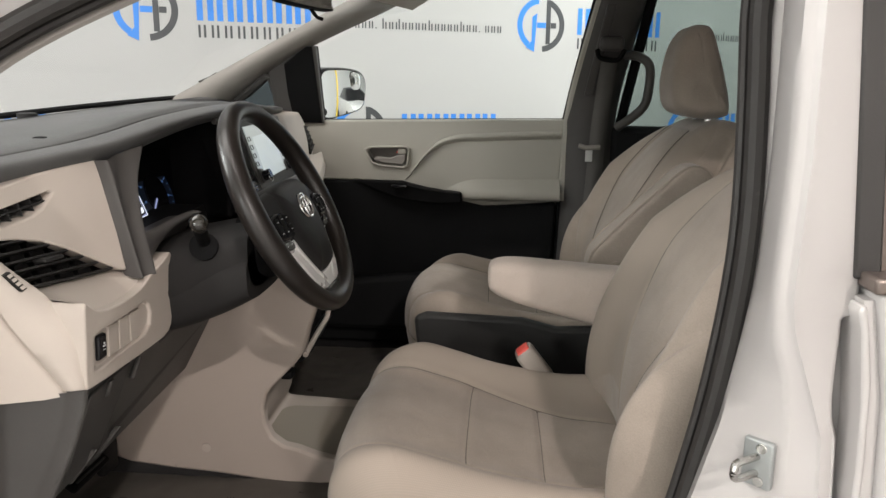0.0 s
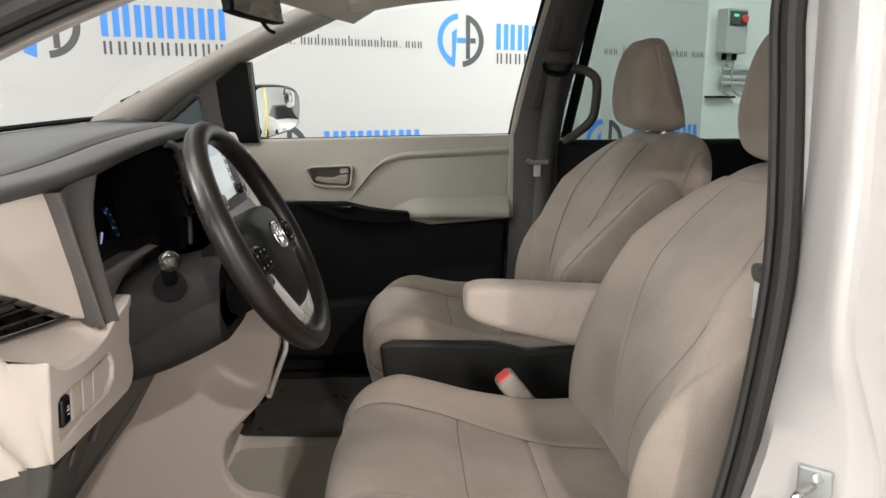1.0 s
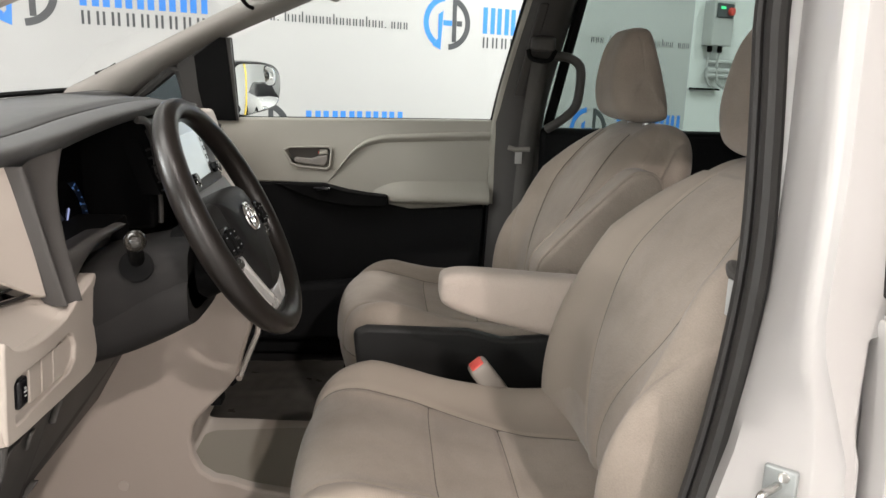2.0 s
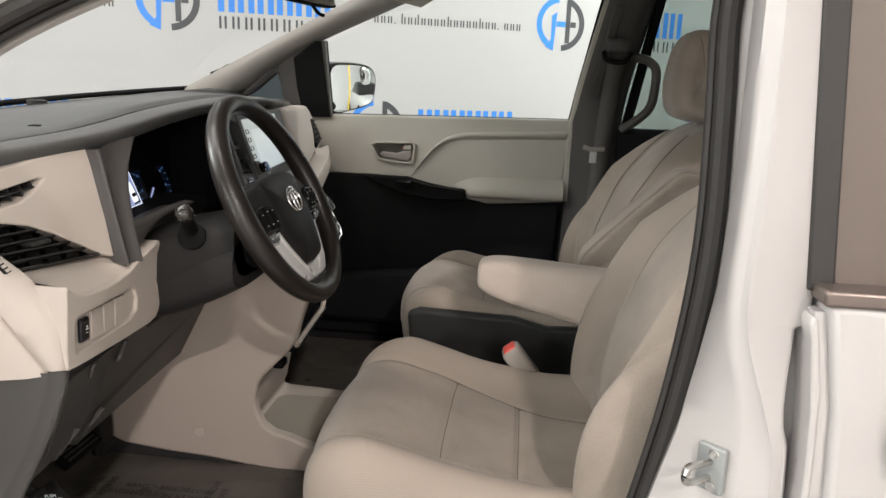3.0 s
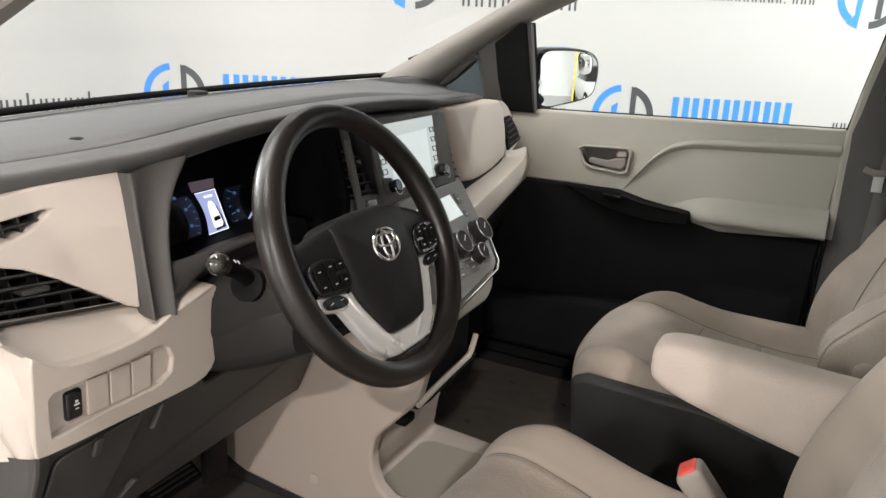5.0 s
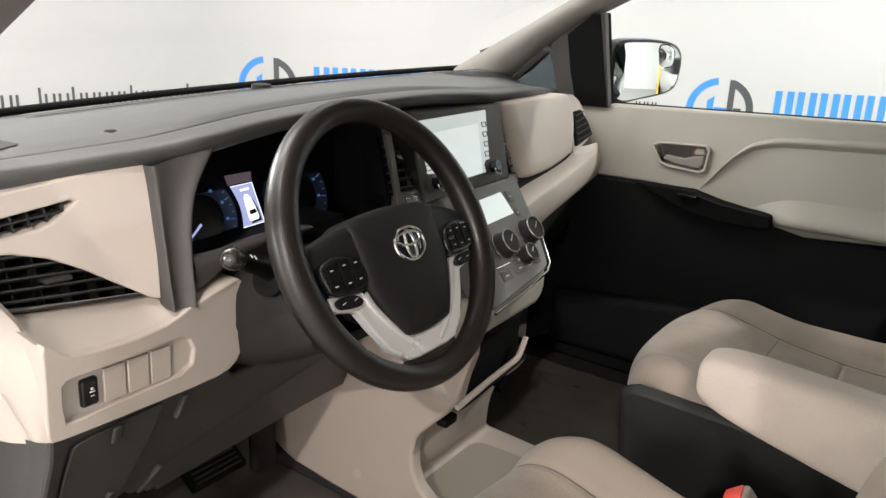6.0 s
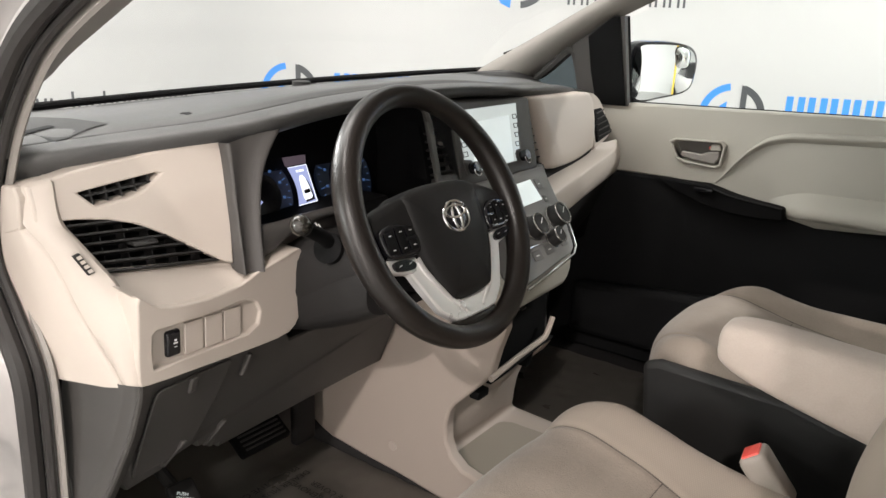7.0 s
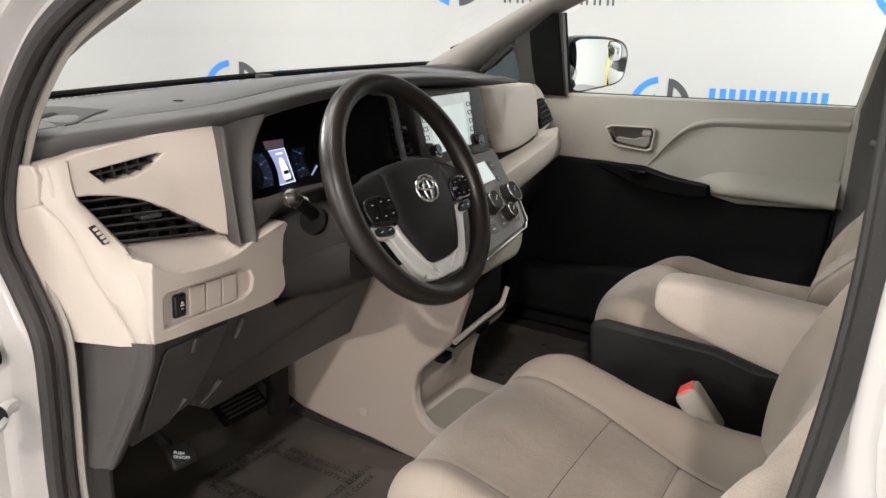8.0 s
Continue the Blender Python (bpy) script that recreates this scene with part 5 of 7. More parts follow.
for u, v, notch in ((-0.096, 1.1255, [(-0.1135, 1.1440), (-0.0905, 1.1415), (-0.0800, 1.1340), (-0.0800, 1.1165), (-0.1135, 1.1150)]), (0.0855, 1.1300, [(0.0720, 1.1450), (0.0955, 1.1470), (0.0885, 1.1215), (0.0640, 1.1215), (0.0640, 1.1380)])):
    dp("knob_corner", prism(notch, lambda a, b, w: stack_place(a, b, w - 0.0034), 0.003), LOWER, root=bez, bevel=0.0008)
    dp("tuning_knob", disc(stack_place(u, v, 0.002), (0.92, 0, 0.39), 0.0105, 0.02, 24), GLOSSBLACK, "black knob with a bright rim", root=bez)
    dp("knob_rim", tube([Vector(stack_place(u, v, -0.0165)) + 0.0096 * (math.cos(a) * Vector((0, 1, 0)) + math.sin(a) * Vector((-0.39, 0, 0.92))) for a in [2 * math.pi * k / 28 for k in range(28)]], 0.0011, 8, closed=True, up=(0.92, 0, 0.39)), CHROME, root=bez)


def climate_place(u, v, w):
    return (-0.147 + 0.78 * (1.10 - v) - w, u, v)


clim = dp("climate_panel", prism([(-0.095, 1.103), (0.165, 1.108), (0.145, 1.02), (0.115, 0.962), (0.09, 0.953), (-0.11, 0.935)], climate_place, 0.05), STACKGREY, "grey climate control panel with round knobs", bevel=0.006)
dp("bright_trim", tube([climate_place(u, v, -0.001) for u, v in ((0.135, 1.0), (0.118, 0.964), (0.095, 0.952), (0.0, 0.943), (-0.11, 0.933))], 0.0028, 8), CHROME, "bright strip along the climate panel", root=clim)
dp("climate_display", prism([(-0.06, 1.0815), (0.0865, 1.0875), (0.0915, 1.0510), (-0.065, 1.0450)], lambda u, v, w: climate_place(u, v, w - 0.001), 0.004), LCD, "pale climate display", root=clim, bevel=0.001)
for u, v, a, b in ((0.1065, 1.0777, 0.010, 0.009), (0.1034, 1.0510, 0.007, 0.006), (0.0826, 0.9775, 0.013, 0.0075), (0.0200, 0.9745, 0.016, 0.0075), (-0.0280, 0.9720, 0.016, 0.0075)):
    dp("button", prism([(u - a, v - b), (u + a, v - b), (u + a, v + b), (u - a, v + b)], lambda p, q, w: climate_place(p, q, w - 0.0022), 0.005), BUTTON, root=clim, bevel=0.0015)
    dp("button_mark", prism([(u - 0.35 * a, v - 0.001), (u + 0.35 * a, v - 0.001), (u + 0.35 * a, v + 0.001), (u - 0.35 * a, v + 0.001)], lambda p, q, w: climate_place(p, q, w - 0.0026), 0.0006), BOXGREY, root=clim)
for pair in (((-0.0462, 0.9861), (0.0226, 0.9865)), ((0.0702, 0.9885), (0.0996, 0.9893))):
    dp("bright_line", tube([climate_place(u, v, -0.0006) for u, v in pair], 0.0011, 6), CHROME, root=clim)
axis, across, upward = Vector((0.79, 0, 0.62)), Vector((0, 1, 0)), Vector((-0.62, 0, 0.79))
for u, v, r in ((0.0020, 1.0115, 0.0225), (0.0960, 1.0165, 0.0235), (0.0470, 0.9865, 0.0165)):
    foot = Vector(climate_place(u, v, 0.0))
    turned = [[foot + axis * h + q * r * (math.cos(a) * across + math.sin(a) * upward) for a in [2 * math.pi * k / 40 for k in range(40)]] for q, h in ((1.10, -0.002), (1.10, 0.003), (0.99, 0.005), (0.97, 0.022), (0.93, 0.0245), (0.80, 0.0250), (0.77, 0.0235), (0.2, 0.0235))]
    kn = dp("knob", sheet(turned, close_v=True, caps=True), BINNACLE, "charcoal knob with a bright ring", root=clim, angle=40)
    for q, h, thick in ((1.10, 0.0022, 0.0012), (0.955, 0.0238, 0.0014)):
        rg = [foot + axis * h + q * r * (math.cos(a) * across + math.sin(a) * upward) for a in [2 * math.pi * k / 40 for k in range(40)]]
        dp("knob_ring", tube(rg, thick, 8, closed=True, up=axis), KNOBRING, root=clim)
    tip = foot + axis * 0.0238
    dp("knob_pointer", tube([tip, tip + 0.72 * r * (0.8 * across + 0.6 * upward)], 0.0009, 6), BOXGREY, root=clim)
dp("stack_chin", prism([(-0.115, 0.94), (0.125, 0.957), (0.135, 0.90), (0.11, 0.875), (-0.11, 0.868)], lambda u, v, w: (-0.045 - 0.1 * (0.95 - v) - w, u, v), 0.12), DOORTRIM, "pale lip under the climate panel", bevel=0.02, segments=3)
dp("stack_cave", rbox(-0.30, -0.10, -0.10, 0.13, 0.74, 0.90), BLACK)
for u in (-0.06, 0.0):
    dp("heater_switch", rbox(-0.102, -0.09, u, u + 0.03, 0.84, 0.865, 0.003), GLOSSBLACK)

# passenger side of the dash: leaning airbag cover over a pale shelf and a rolled band
def far_plane(u, v, w=0.0):
    return Vector((-0.214 - 0.17 * (u - 0.17) + 0.30 * (1.235 - v) + w, u, v))


def rail_at(pts, f):
    """A place along a short polyline of (y, z), f from 0 to 1."""
    q = f * (len(pts) - 1)
    k = min(int(q), len(pts) - 2)
    a, b = pts[k], pts[k + 1]
    return a[0] + (b[0] - a[0]) * (q - k), a[1] + (b[1] - a[1]) * (q - k)


COVER_L = spline_pairs([(0.2055, 1.2400), (0.210, 1.215), (0.2224, 1.176), (0.231, 1.130), (0.245, 1.0830)], 4)
COVER_R = spline_pairs([(0.640, 1.2315), (0.668, 1.212), (0.660, 1.177), (0.642, 1.130), (0.622, 1.0905)], 4)
rows = []
for t in (-0.03, 0.0, 0.03, 0.1, 0.2, 0.32, 0.45, 0.58, 0.7, 0.82, 0.92, 0.98, 1.0, 1.03):
    tc = min(1, max(0, t))
    ul, vl = rail_at(COVER_L, tc)
    ur, vr = rail_at(COVER_R, tc)
    row = []
    for f in (-0.03, 0.0, 0.025, 0.06, 0.10, 0.13, 0.19, 0.28, 0.4, 0.52, 0.64, 0.76, 0.87, 0.95, 0.985, 1.0, 1.02):
        fc = min(1, max(0, f))
        u = ul + (ur - ul) * fc
        v = vl + (vr - vl) * fc - 0.008 * math.sin(math.pi * fc) * tc
        edge_in = min(1, min(fc, 1 - fc) * 30, min(tc, 1 - tc) * 22)
        w = 0.010 * edge_in ** 0.5 + 0.006 * math.sin(math.pi * fc) * math.sin(math.pi * tc) - 0.014 * max(0, 1 - fc / 0.10) - 0.03 * max(0, tc + 0.35 * fc - 0.98)
        if f != fc or t != tc:
            w = -0.05
        row.append(far_plane(u, v, w))
    rows.append(row)
dp("airbag_cover", sheet(rows), CREAM, "cream passenger airbag cover", angle=60)
side_vent = dp("stack_side_vent", prism([(0.172, 1.236), (0.208, 1.236), (0.226, 1.176), (0.236, 1.13), (0.250, 1.085), (0.19, 1.075), (0.135, 1.10)], lambda u, v, w: far_plane(u, v, -0.022 - w), 0.02), BLACK, "narrow louvred vent beside the media unit")
for k in range(9):
    z = 1.098 + 0.015 * k
    a, b = 0.176 - 0.30 * (1.235 - z), 0.204 + 0.20 * (1.235 - z)
    dp("louvre", prism([(a, z), (b, z - 0.002), (b, z + 0.0015), (a, z + 0.0035)], lambda p, q, w: far_plane(p, q - 0.3 * w, -0.008 - w), 0.014), BINNACLE, root=side_vent, bevel=0.0006)
dp("hazard_block", prism([(0.196, 1.0985), (0.232, 1.0950), (0.236, 1.0800), (0.204, 1.0790)], lambda u, v, w: far_plane(u, v, -0.004 - w), 0.016), BUTTON, root=side_vent, bevel=0.002)
SHELF_B = spline([(-0.172, 0.1900, 1.055), (-0.1807, 0.2727, 1.0640), (-0.2121, 0.448, 1.0695), (-0.2428, 0.6075, 1.080), (-0.2554, 0.650, 1.100)], 6)
SHELF_F = spline([(-0.1254, 0.1466, 1.0455), (-0.1461, 0.2625, 1.0520), (-0.1799, 0.4458, 1.0616), (-0.2296, 0.7056, 1.0802), (-0.2464, 0.761, 1.1020)], 6)
BAND_LOW = spline([(-0.135, 0.120, 0.985), (-0.150, 0.2457, 0.978), (-0.178, 0.3848, 0.984), (-0.212, 0.560, 0.992), (-0.25, 0.790, 1.008)], 6)
rows = []
for b, f, l in zip(SHELF_B, SHELF_F, BAND_LOW):
    m = f.lerp(l, 0.45) + Vector((0.013, 0, 0.0))
    rows.append([b + Vector((-0.06, 0, -0.002)), b + Vector((-0.02, 0, 0)), b, b.lerp(f, 0.5) + Vector((0, 0, -0.002)), b.lerp(f, 0.97), f + Vector((0.002, 0, -0.0015)), f + Vector((0.0035, 0, -0.005)), m, m.lerp(l, 0.6) + Vector((0.004, 0, 0)), l, l + Vector((-0.02, 0, -0.012)), l + Vector((-0.10, 0, -0.03))])
# black strip standing in for the shade between airbag cover and shelf
dp("cover_gap_shade", prism([(0.232, 1.094), (0.62, 1.101), (0.625, 1.079), (0.45, 1.066), (0.24, 1.062)], lambda u, v, w: far_plane(u, v, -0.010 - w), 0.02), BLACK)
dp("lower_band", sheet(rows), CREAM, "cream lower dash band with a pale shelf", angle=40)
# rounded end towards the door, with its outlet
END_R = spline_pairs([(0.70, 1.226), (0.755, 1.208), (0.792, 1.178), (0.806, 1.145), (0.806, 1.112)], 4)
rows = []
for k in range(len(END_R)):
    t = k / (len(END_R) - 1)
    ul, vl = rail_at(COVER_R, 0.02 + 0.98 * t)
    ur, vr = END_R[k]
    rows.append([far_plane(ul - 0.004, vl, -0.04), far_plane(ul + 0.002, vl, 0.0)] + [far_plane(ul + (ur - ul) * f, vl + (vr - vl) * f, 0.004 * math.sin(math.pi * f)) for f in (0.1, 0.3, 0.5, 0.7, 0.85)] + [far_plane(ur, vr, -0.004), far_plane(ur + 0.012, vr + 0.004, -0.02), far_plane(ur + 0.02, vr + 0.008, -0.06)])
rows.append([p + Vector((-0.01, 0.0, -0.012)) for p in rows[-1]])
dp("passenger_end", sheet(rows), CREAM, "cream end of the dash", angle=60)
pv = dp("passenger_vent", prism([(0.662, 1.185), (0.733, 1.187), (0.780, 1.150), (0.797, 1.116), (0.640, 1.103)], lambda u, v, w: far_plane(u, v, 0.008 - w), 0.03), BLACK, "black louvred passenger air vent", bevel=0.003)
for k in range(5):
    z = 1.117 + 0.0145 * k
    dp("louvre", prism([(0.646 + 0.004 * k, z), (0.785 - 0.012 * k, z + 0.006), (0.785 - 0.012 * k, z + 0.0088), (0.646 + 0.004 * k, z + 0.0028)], lambda a, b, w: far_plane(a, b - 0.3 * w, 0.013 - w), 0.01), BINNACLE, root=pv)
dp("glovebox", prism([(0.125, 0.985), (0.30, 0.983), (0.50, 0.992), (0.795, 1.01), (0.795, 0.80), (0.74, 0.76), (0.20, 0.75), (0.125, 0.78)], lambda u, v, w: (-0.165 - 0.14 * (u - 0.12) - 0.45 * (1.0 - v) - w, u, v), 0.25), SHROUD, "dark glovebox and lower dash", bevel=0.015, segments=3)

# ---- centre console ----
console = thing("centre_console", (-0.3, -0.1, 0.43), "beige moulded centre console between the footwells", "console")


def kp(name, bm, mat, label="", **kw):
    return under(part(name, bm, mat, None, label, **kw), console)


cside = [(-0.560, 0.525), (-0.550, 0.499), (-0.52, 0.482), (-0.488, 0.470), (-0.39, 0.458), (-0.29, 0.452), (-0.188, 0.440), (-0.10, 0.432), (0.02, 0.432), (0.05, 0.46), (0.02, 0.49), (-0.06, 0.505), (-0.10, 0.520), (-0.132, 0.526), (-0.158, 0.545), (-0.172, 0.575),
         (-0.175, 0.612), (-0.168, 0.645), (-0.155, 0.664), (-0.13, 0.690), (-0.10, 0.722), (-0.078, 0.752), (-0.066, 0.80), (-0.05, 0.848), (-0.05, 0.90), (-0.11, 0.93), (-0.34, 0.91), (-0.44, 0.82), (-0.52, 0.66)]


def console_y(x, z):
    """The side's sweep: it flares a little towards the driver above."""
    return -0.115 - 0.05 * max(0, z - 0.66) ** 1.2 - 0.03 * max(0, -0.389 - x)


kp("console_side", prism(cside, lambda u, v, w: (u, console_y(u, v) + w, v), 0.03), TAN, "beige console side panel", bevel=0.006)
# hollow of the pedestal: it falls from the shelf to the floor and spreads towards the passenger
HOLLOW = [(-0.10, 0.728, 0.165), (-0.125, 0.703, 0.175), (-0.162, 0.664, 0.184), (-0.184, 0.62, 0.187), (-0.194, 0.575, 0.188), (-0.206, 0.535, 0.205), (-0.220, 0.508, 0.228), (-0.222, 0.490, 0.246), (-0.20, 0.481, 0.258), (-0.13, 0.478, 0.258), (0.0, 0.476, 0.25), (0.14, 0.474, 0.25)]
curve = spline(HOLLOW, 4)
rows = [[(p.x, -0.098 + (p.z + 0.098) * k / 8, p.y) for p in (Vector((a.x, a.y, a.z)) for a in curve)] for k in range(9)]
rows.append([(a.x - 0.004, a.z + 0.006, a.y - 0.006) for a in curve])
rows.append([(a.x - 0.02, a.z + 0.008, a.y - 0.03) for a in curve])
kp("console_hollow", sheet(rows), TAN, "beige hollow at the console's foot", angle=60)
tray = spline([(-0.17, -0.075, 0), (-0.205, -0.04, 0), (-0.222, 0.02, 0), (-0.225, 0.09, 0), (-0.221, 0.15, 0), (-0.200, 0.18, 0), (-0.15, 0.186, 0), (0.10, 0.186, 0), (0.12, 0.05, 0), (0.10, -0.085, 0), (-0.12, -0.085, 0)], 4, closed=True)
kp("floor_tray", prism([(p.x, p.y) for p in tray], lambda u, v, w: (u, v, 0.4765 + w), 0.009), TRAY, "olive beige floor tray", bevel=0.003)
kp("console_back", rbox(-0.46, -0.34, -0.09, 0.11, 0.45, 0.9), BLACK)
kp("storage_shelf", prism([(-0.34, 0.655), (-0.095, 0.66), (-0.07, 0.685), (-0.09, 0.69), (-0.105, 0.672), (-0.34, 0.668)], lambda u, v, w: (u, -0.085 + w, v + 0.055 + 0.10 * w), 0.20), BLACK, "black storage shelf with a bright lip")
kp("shelf_wall", prism([(-0.34, 0.66), (-0.14, 0.66), (-0.10, 0.90), (-0.34, 0.90)], lambda u, v, w: (u, 0.135 + w, v), 0.02), BLACK)
kp("bright_lip", tube(spline([(-0.075, -0.12, 0.7455), (-0.075, -0.025, 0.757), (-0.075, 0.068, 0.7645), (-0.075, 0.088, 0.768), (-0.076, 0.103, 0.781), (-0.077, 0.118, 0.800)], 4), 0.006, 8), TAN, "pale lip of the shelf")
kp("plug", disc((-0.308, -0.112, 0.515), (0, -1, 0), 0.011, 0.007, 20), CREAM, "round beige screw cover")
kp("tunnel_carpet", prism([(-0.86, 0.43), (-0.86, 0.72), (-0.60, 0.66), (-0.555, 0.52), (-0.53, 0.49), (-0.39, 0.462), (-0.1, 0.437), (-0.1, 0.43)], lambda u, v, w: (u, -0.112 + w, v), 0.03), CARPET, "dark tunnel carpet")
kp("seam_line", tube([(-0.383, console_y(-0.383, z) - 0.0005, z) for z in (0.46, 0.55, 0.65, 0.72)], 0.0012, 6), PILLAR)
kp("release_slot", rbox(-0.142, -0.118, -0.088, -0.05, 0.672, 0.690, 0.004), BLACK)


# ---- steering wheel ----
TAU = radians(27)
wheel_m = Matrix(((0, -math.sin(TAU), math.cos(TAU), -0.023), (1, 0, 0, -0.366), (0, math.cos(TAU), math.sin(TAU), 1.111), (0, 0, 0, 1)))
wheel = new("steering_wheel")
wheel.empty_display_size = 0.05
wheel.matrix_world = wheel_m
tagged(wheel, "black leather steering wheel with satin silver spokes", "steering wheel")


def wpart(name, bm, mat, label="", root=None, **kw):
    ob = part(name, bm, mat, root or wheel, label, **kw)
    return ob


ring = [(0.1775 * math.cos(a), 0.1775 * math.sin(a), 0) for a in [2 * math.pi * k / 96 for k in range(96)]]
# the grips at the sides are fuller than the top and foot of the rim
rim = wpart("rim", tube(ring, lambda f: 0.0178 + 0.0017 * math.cos(4 * math.pi * f), 20, closed=True), LEATHER, "worn black leather rim")
flat = lambda z0: (lambda u, v, w: (u, v, z0 + w))
# airbag cover, domed, its crown running out into the side arms
hub = [(0.0, 0.046), (0.055, 0.043), (0.080, 0.037), (0.086, 0.028), (0.0845, -0.010), (0.083, -0.044), (0.066, -0.086), (0.050, -0.1135), (0.040, -0.119), (0.0, -0.123)]
hub = hub + [(-x, y) for x, y in hub[-2:0:-1]]
hubrows = []
hp = spline([(x, y, 0) for x, y in hub], 5, closed=True)
for k, z in ((1.0, -0.035), (1.0, -0.004), (0.985, 0.004), (0.955, 0.0085), (0.88, 0.0135), (0.7, 0.018), (0.4, 0.0205), (0.1, 0.021)):
    hubrows.append([(p.x * k, p.y * k - 0.036 * (1 - k), z) for p in hp])
cover = wpart("airbag_cover", sheet(hubrows, close_v=True, caps=True), HUB, "charcoal grained airbag cover", angle=60)
for s in (-1, 1):
    seam = [(s * x, y, z) for x, y, z in ((0.066, 0.034, 0.0098), (0.062, 0.0, 0.0150), (0.053, -0.05, 0.0148), (0.037, -0.098, 0.0118))]
    wpart("seam", tube(spline(seam, 5), 0.0009, 6), BLACK, root=cover)
    wpart("seam", tube([p + Vector((-s * 0.0045, 0, 0.0004)) for p in spline(seam, 5)], 0.0007, 6), STITCH, root=cover)
for s in (-1, 1):
    # side arm: an arched bridge from the cover to the rim
    rows = []
    for f in range(9):
        x = 0.072 + 0.098 * f / 8
        hi = 0.039 - 0.024 * (f / 8) ** 1.3
        lo = -0.046 - 0.012 * (f / 8)
        z = 0.010 - 0.016 * (f / 8) ** 1.2
        rows.append([(s * x, hi - 0.002, z - 0.030 + 0.017 * f / 8), (s * x, hi, z - 0.012), (s * x, hi - 0.005, z - 0.003), (s * x, hi - 0.014, z), (s * x, 0.5 * (hi + lo), z), (s * x, lo + 0.008, z - 0.002), (s * x, lo, z - 0.012), (s * x, lo + 0.002, z - 0.030 + 0.017 * f / 8)])
    wpart("side_arm", sheet(rows, close_v=True, caps=True), HUB, angle=60)
    pod = spline([(s * 0.147, -0.006, 0), (s * 0.126, 0.002, 0), (s * 0.100, -0.001, 0), (s * 0.083, -0.018, 0), (s * 0.085, -0.040, 0), (s * 0.104, -0.0445, 0), (s * 0.138, -0.041, 0), (s * 0.147, -0.026, 0)], 4, closed=True)
    podp = wpart("switch_pod", prism([(p.x, p.y) for p in pod], lambda u, v, w: (u, v, 0.0 - 0.07 * max(0, abs(u) - 0.09) + w), 0.014), GLOSSBLACK, "black switch pod", bevel=0.0035)
    lift = lambda u, v, w: (u, v, 0.0142 - 0.07 * max(0, abs(u) - 0.09) + w)
    # two rocker columns and a pair of side keys, each with its pale sign
    for a, b, c, d in ((0.127, 0.143, -0.036, -0.006), (0.108, 0.122, -0.038, -0.003), (0.090, 0.104, -0.019, -0.006), (0.090, 0.104, -0.037, -0.023)):
        wpart("switch", prism([(s * a, c), (s * b, c), (s * b, d), (s * a, d)], lift, 0.0022), BLACK, root=podp, bevel=0.0012)
    for u, v in ((0.135, -0.012), (0.135, -0.031), (0.115, -0.010), (0.115, -0.032), (0.097, -0.011), (0.097, -0.031)):
        wpart("switch_mark", prism([(s * u - 0.0022, v - 0.0007), (s * u + 0.0022, v - 0.0007), (s * u + 0.0022, v + 0.0007), (s * u - 0.0022, v + 0.0007)], lambda a, b, w: lift(a, b, 0.0022 + w), 0.0003), BOXGREY, root=podp)
# satin V-shaped lower spoke, one forging with a ridge up each leg
leg = [(0.143, -0.040), (0.117, -0.043), (0.0876, -0.0457), (0.0815, -0.066), (0.062, -0.095), (0.046, -0.1165), (0.020, -0.1225)]
under_leg = [(0.144, -0.0575), (0.108, -0.066), (0.094, -0.094), (0.0745, -0.1275), (0.050, -0.147), (0.030, -0.150)]
sp = leg + [(-x, y) for x, y in leg[::-1]] + [(-x, y) for x, y in under_leg] + under_leg[::-1]
spoke = wpart("spoke", prism(sp, lambda u, v, w: (u, v, -0.012 + w), 0.014), SILVER, "satin silver lower spoke", bevel=0.003)
for s in (-1, 1):
    ridge = [(s * 0.0875, -0.050, 0.003), (s * 0.080, -0.071, 0.004), (s * 0.060, -0.101, 0.004), (s * 0.040, -0.123, 0.003), (s * 0.018, -0.141, 0.0015)]
    wpart("spoke_ridge", tube(spline(ridge, 5), lambda f: 0.0052 - 0.0022 * f, 10, flat=0.55, up=(0, 0, 1)), SILVER, root=spoke)
    key = spline([(s * 0.136, -0.046, 0), (s * 0.109, -0.0465, 0), (s * 0.096, -0.055, 0), (s * 0.104, -0.0615, 0), (s * 0.133, -0.0575, 0)], 4, closed=True)
    wpart("call_switch", prism([(p.x, p.y) for p in key], flat(0.001), 0.006), GLOSSBLACK, "small black call switch", root=spoke, bevel=0.0018)
    for u in (0.127, 0.107):
        wpart("switch_mark", prism([(s * u - 0.003, -0.0535), (s * u + 0.003, -0.052), (s * u + 0.003, -0.0510), (s * u - 0.003, -0.0525)], flat(0.007), 0.0003), BOXGREY, root=spoke)
wpart("spoke_foot", prism([(-0.052, -0.146), (0.0, -0.148), (0.052, -0.146), (0.060, -0.172), (-0.060, -0.172)], flat(-0.014), 0.014), LEATHER, bevel=0.006)
# round badge with plain oval rings
badge = wpart("badge", disc((0, -0.010, 0.018), (0, 0, 1), 0.024, 0.004, 36), GLOSSBLACK, "oval chrome badge")
for rx, ry, cy in ((0.0285, 0.0215, -0.010), (0.0225, 0.0085, -0.0035), (0.0085, 0.0185, -0.0115)):
    oval = [(rx * math.cos(a), cy + ry * math.sin(a), 0.0225) for a in [2 * math.pi * k / 40 for k in range(40)]]
    wpart("badge_ring", tube(oval, 0.0022, 8, closed=True), CHROME, root=badge)
wpart("hub_back", disc((0, -0.035, -0.09), (0, 0, 1), 0.060, 0.085, 28), BLACK)


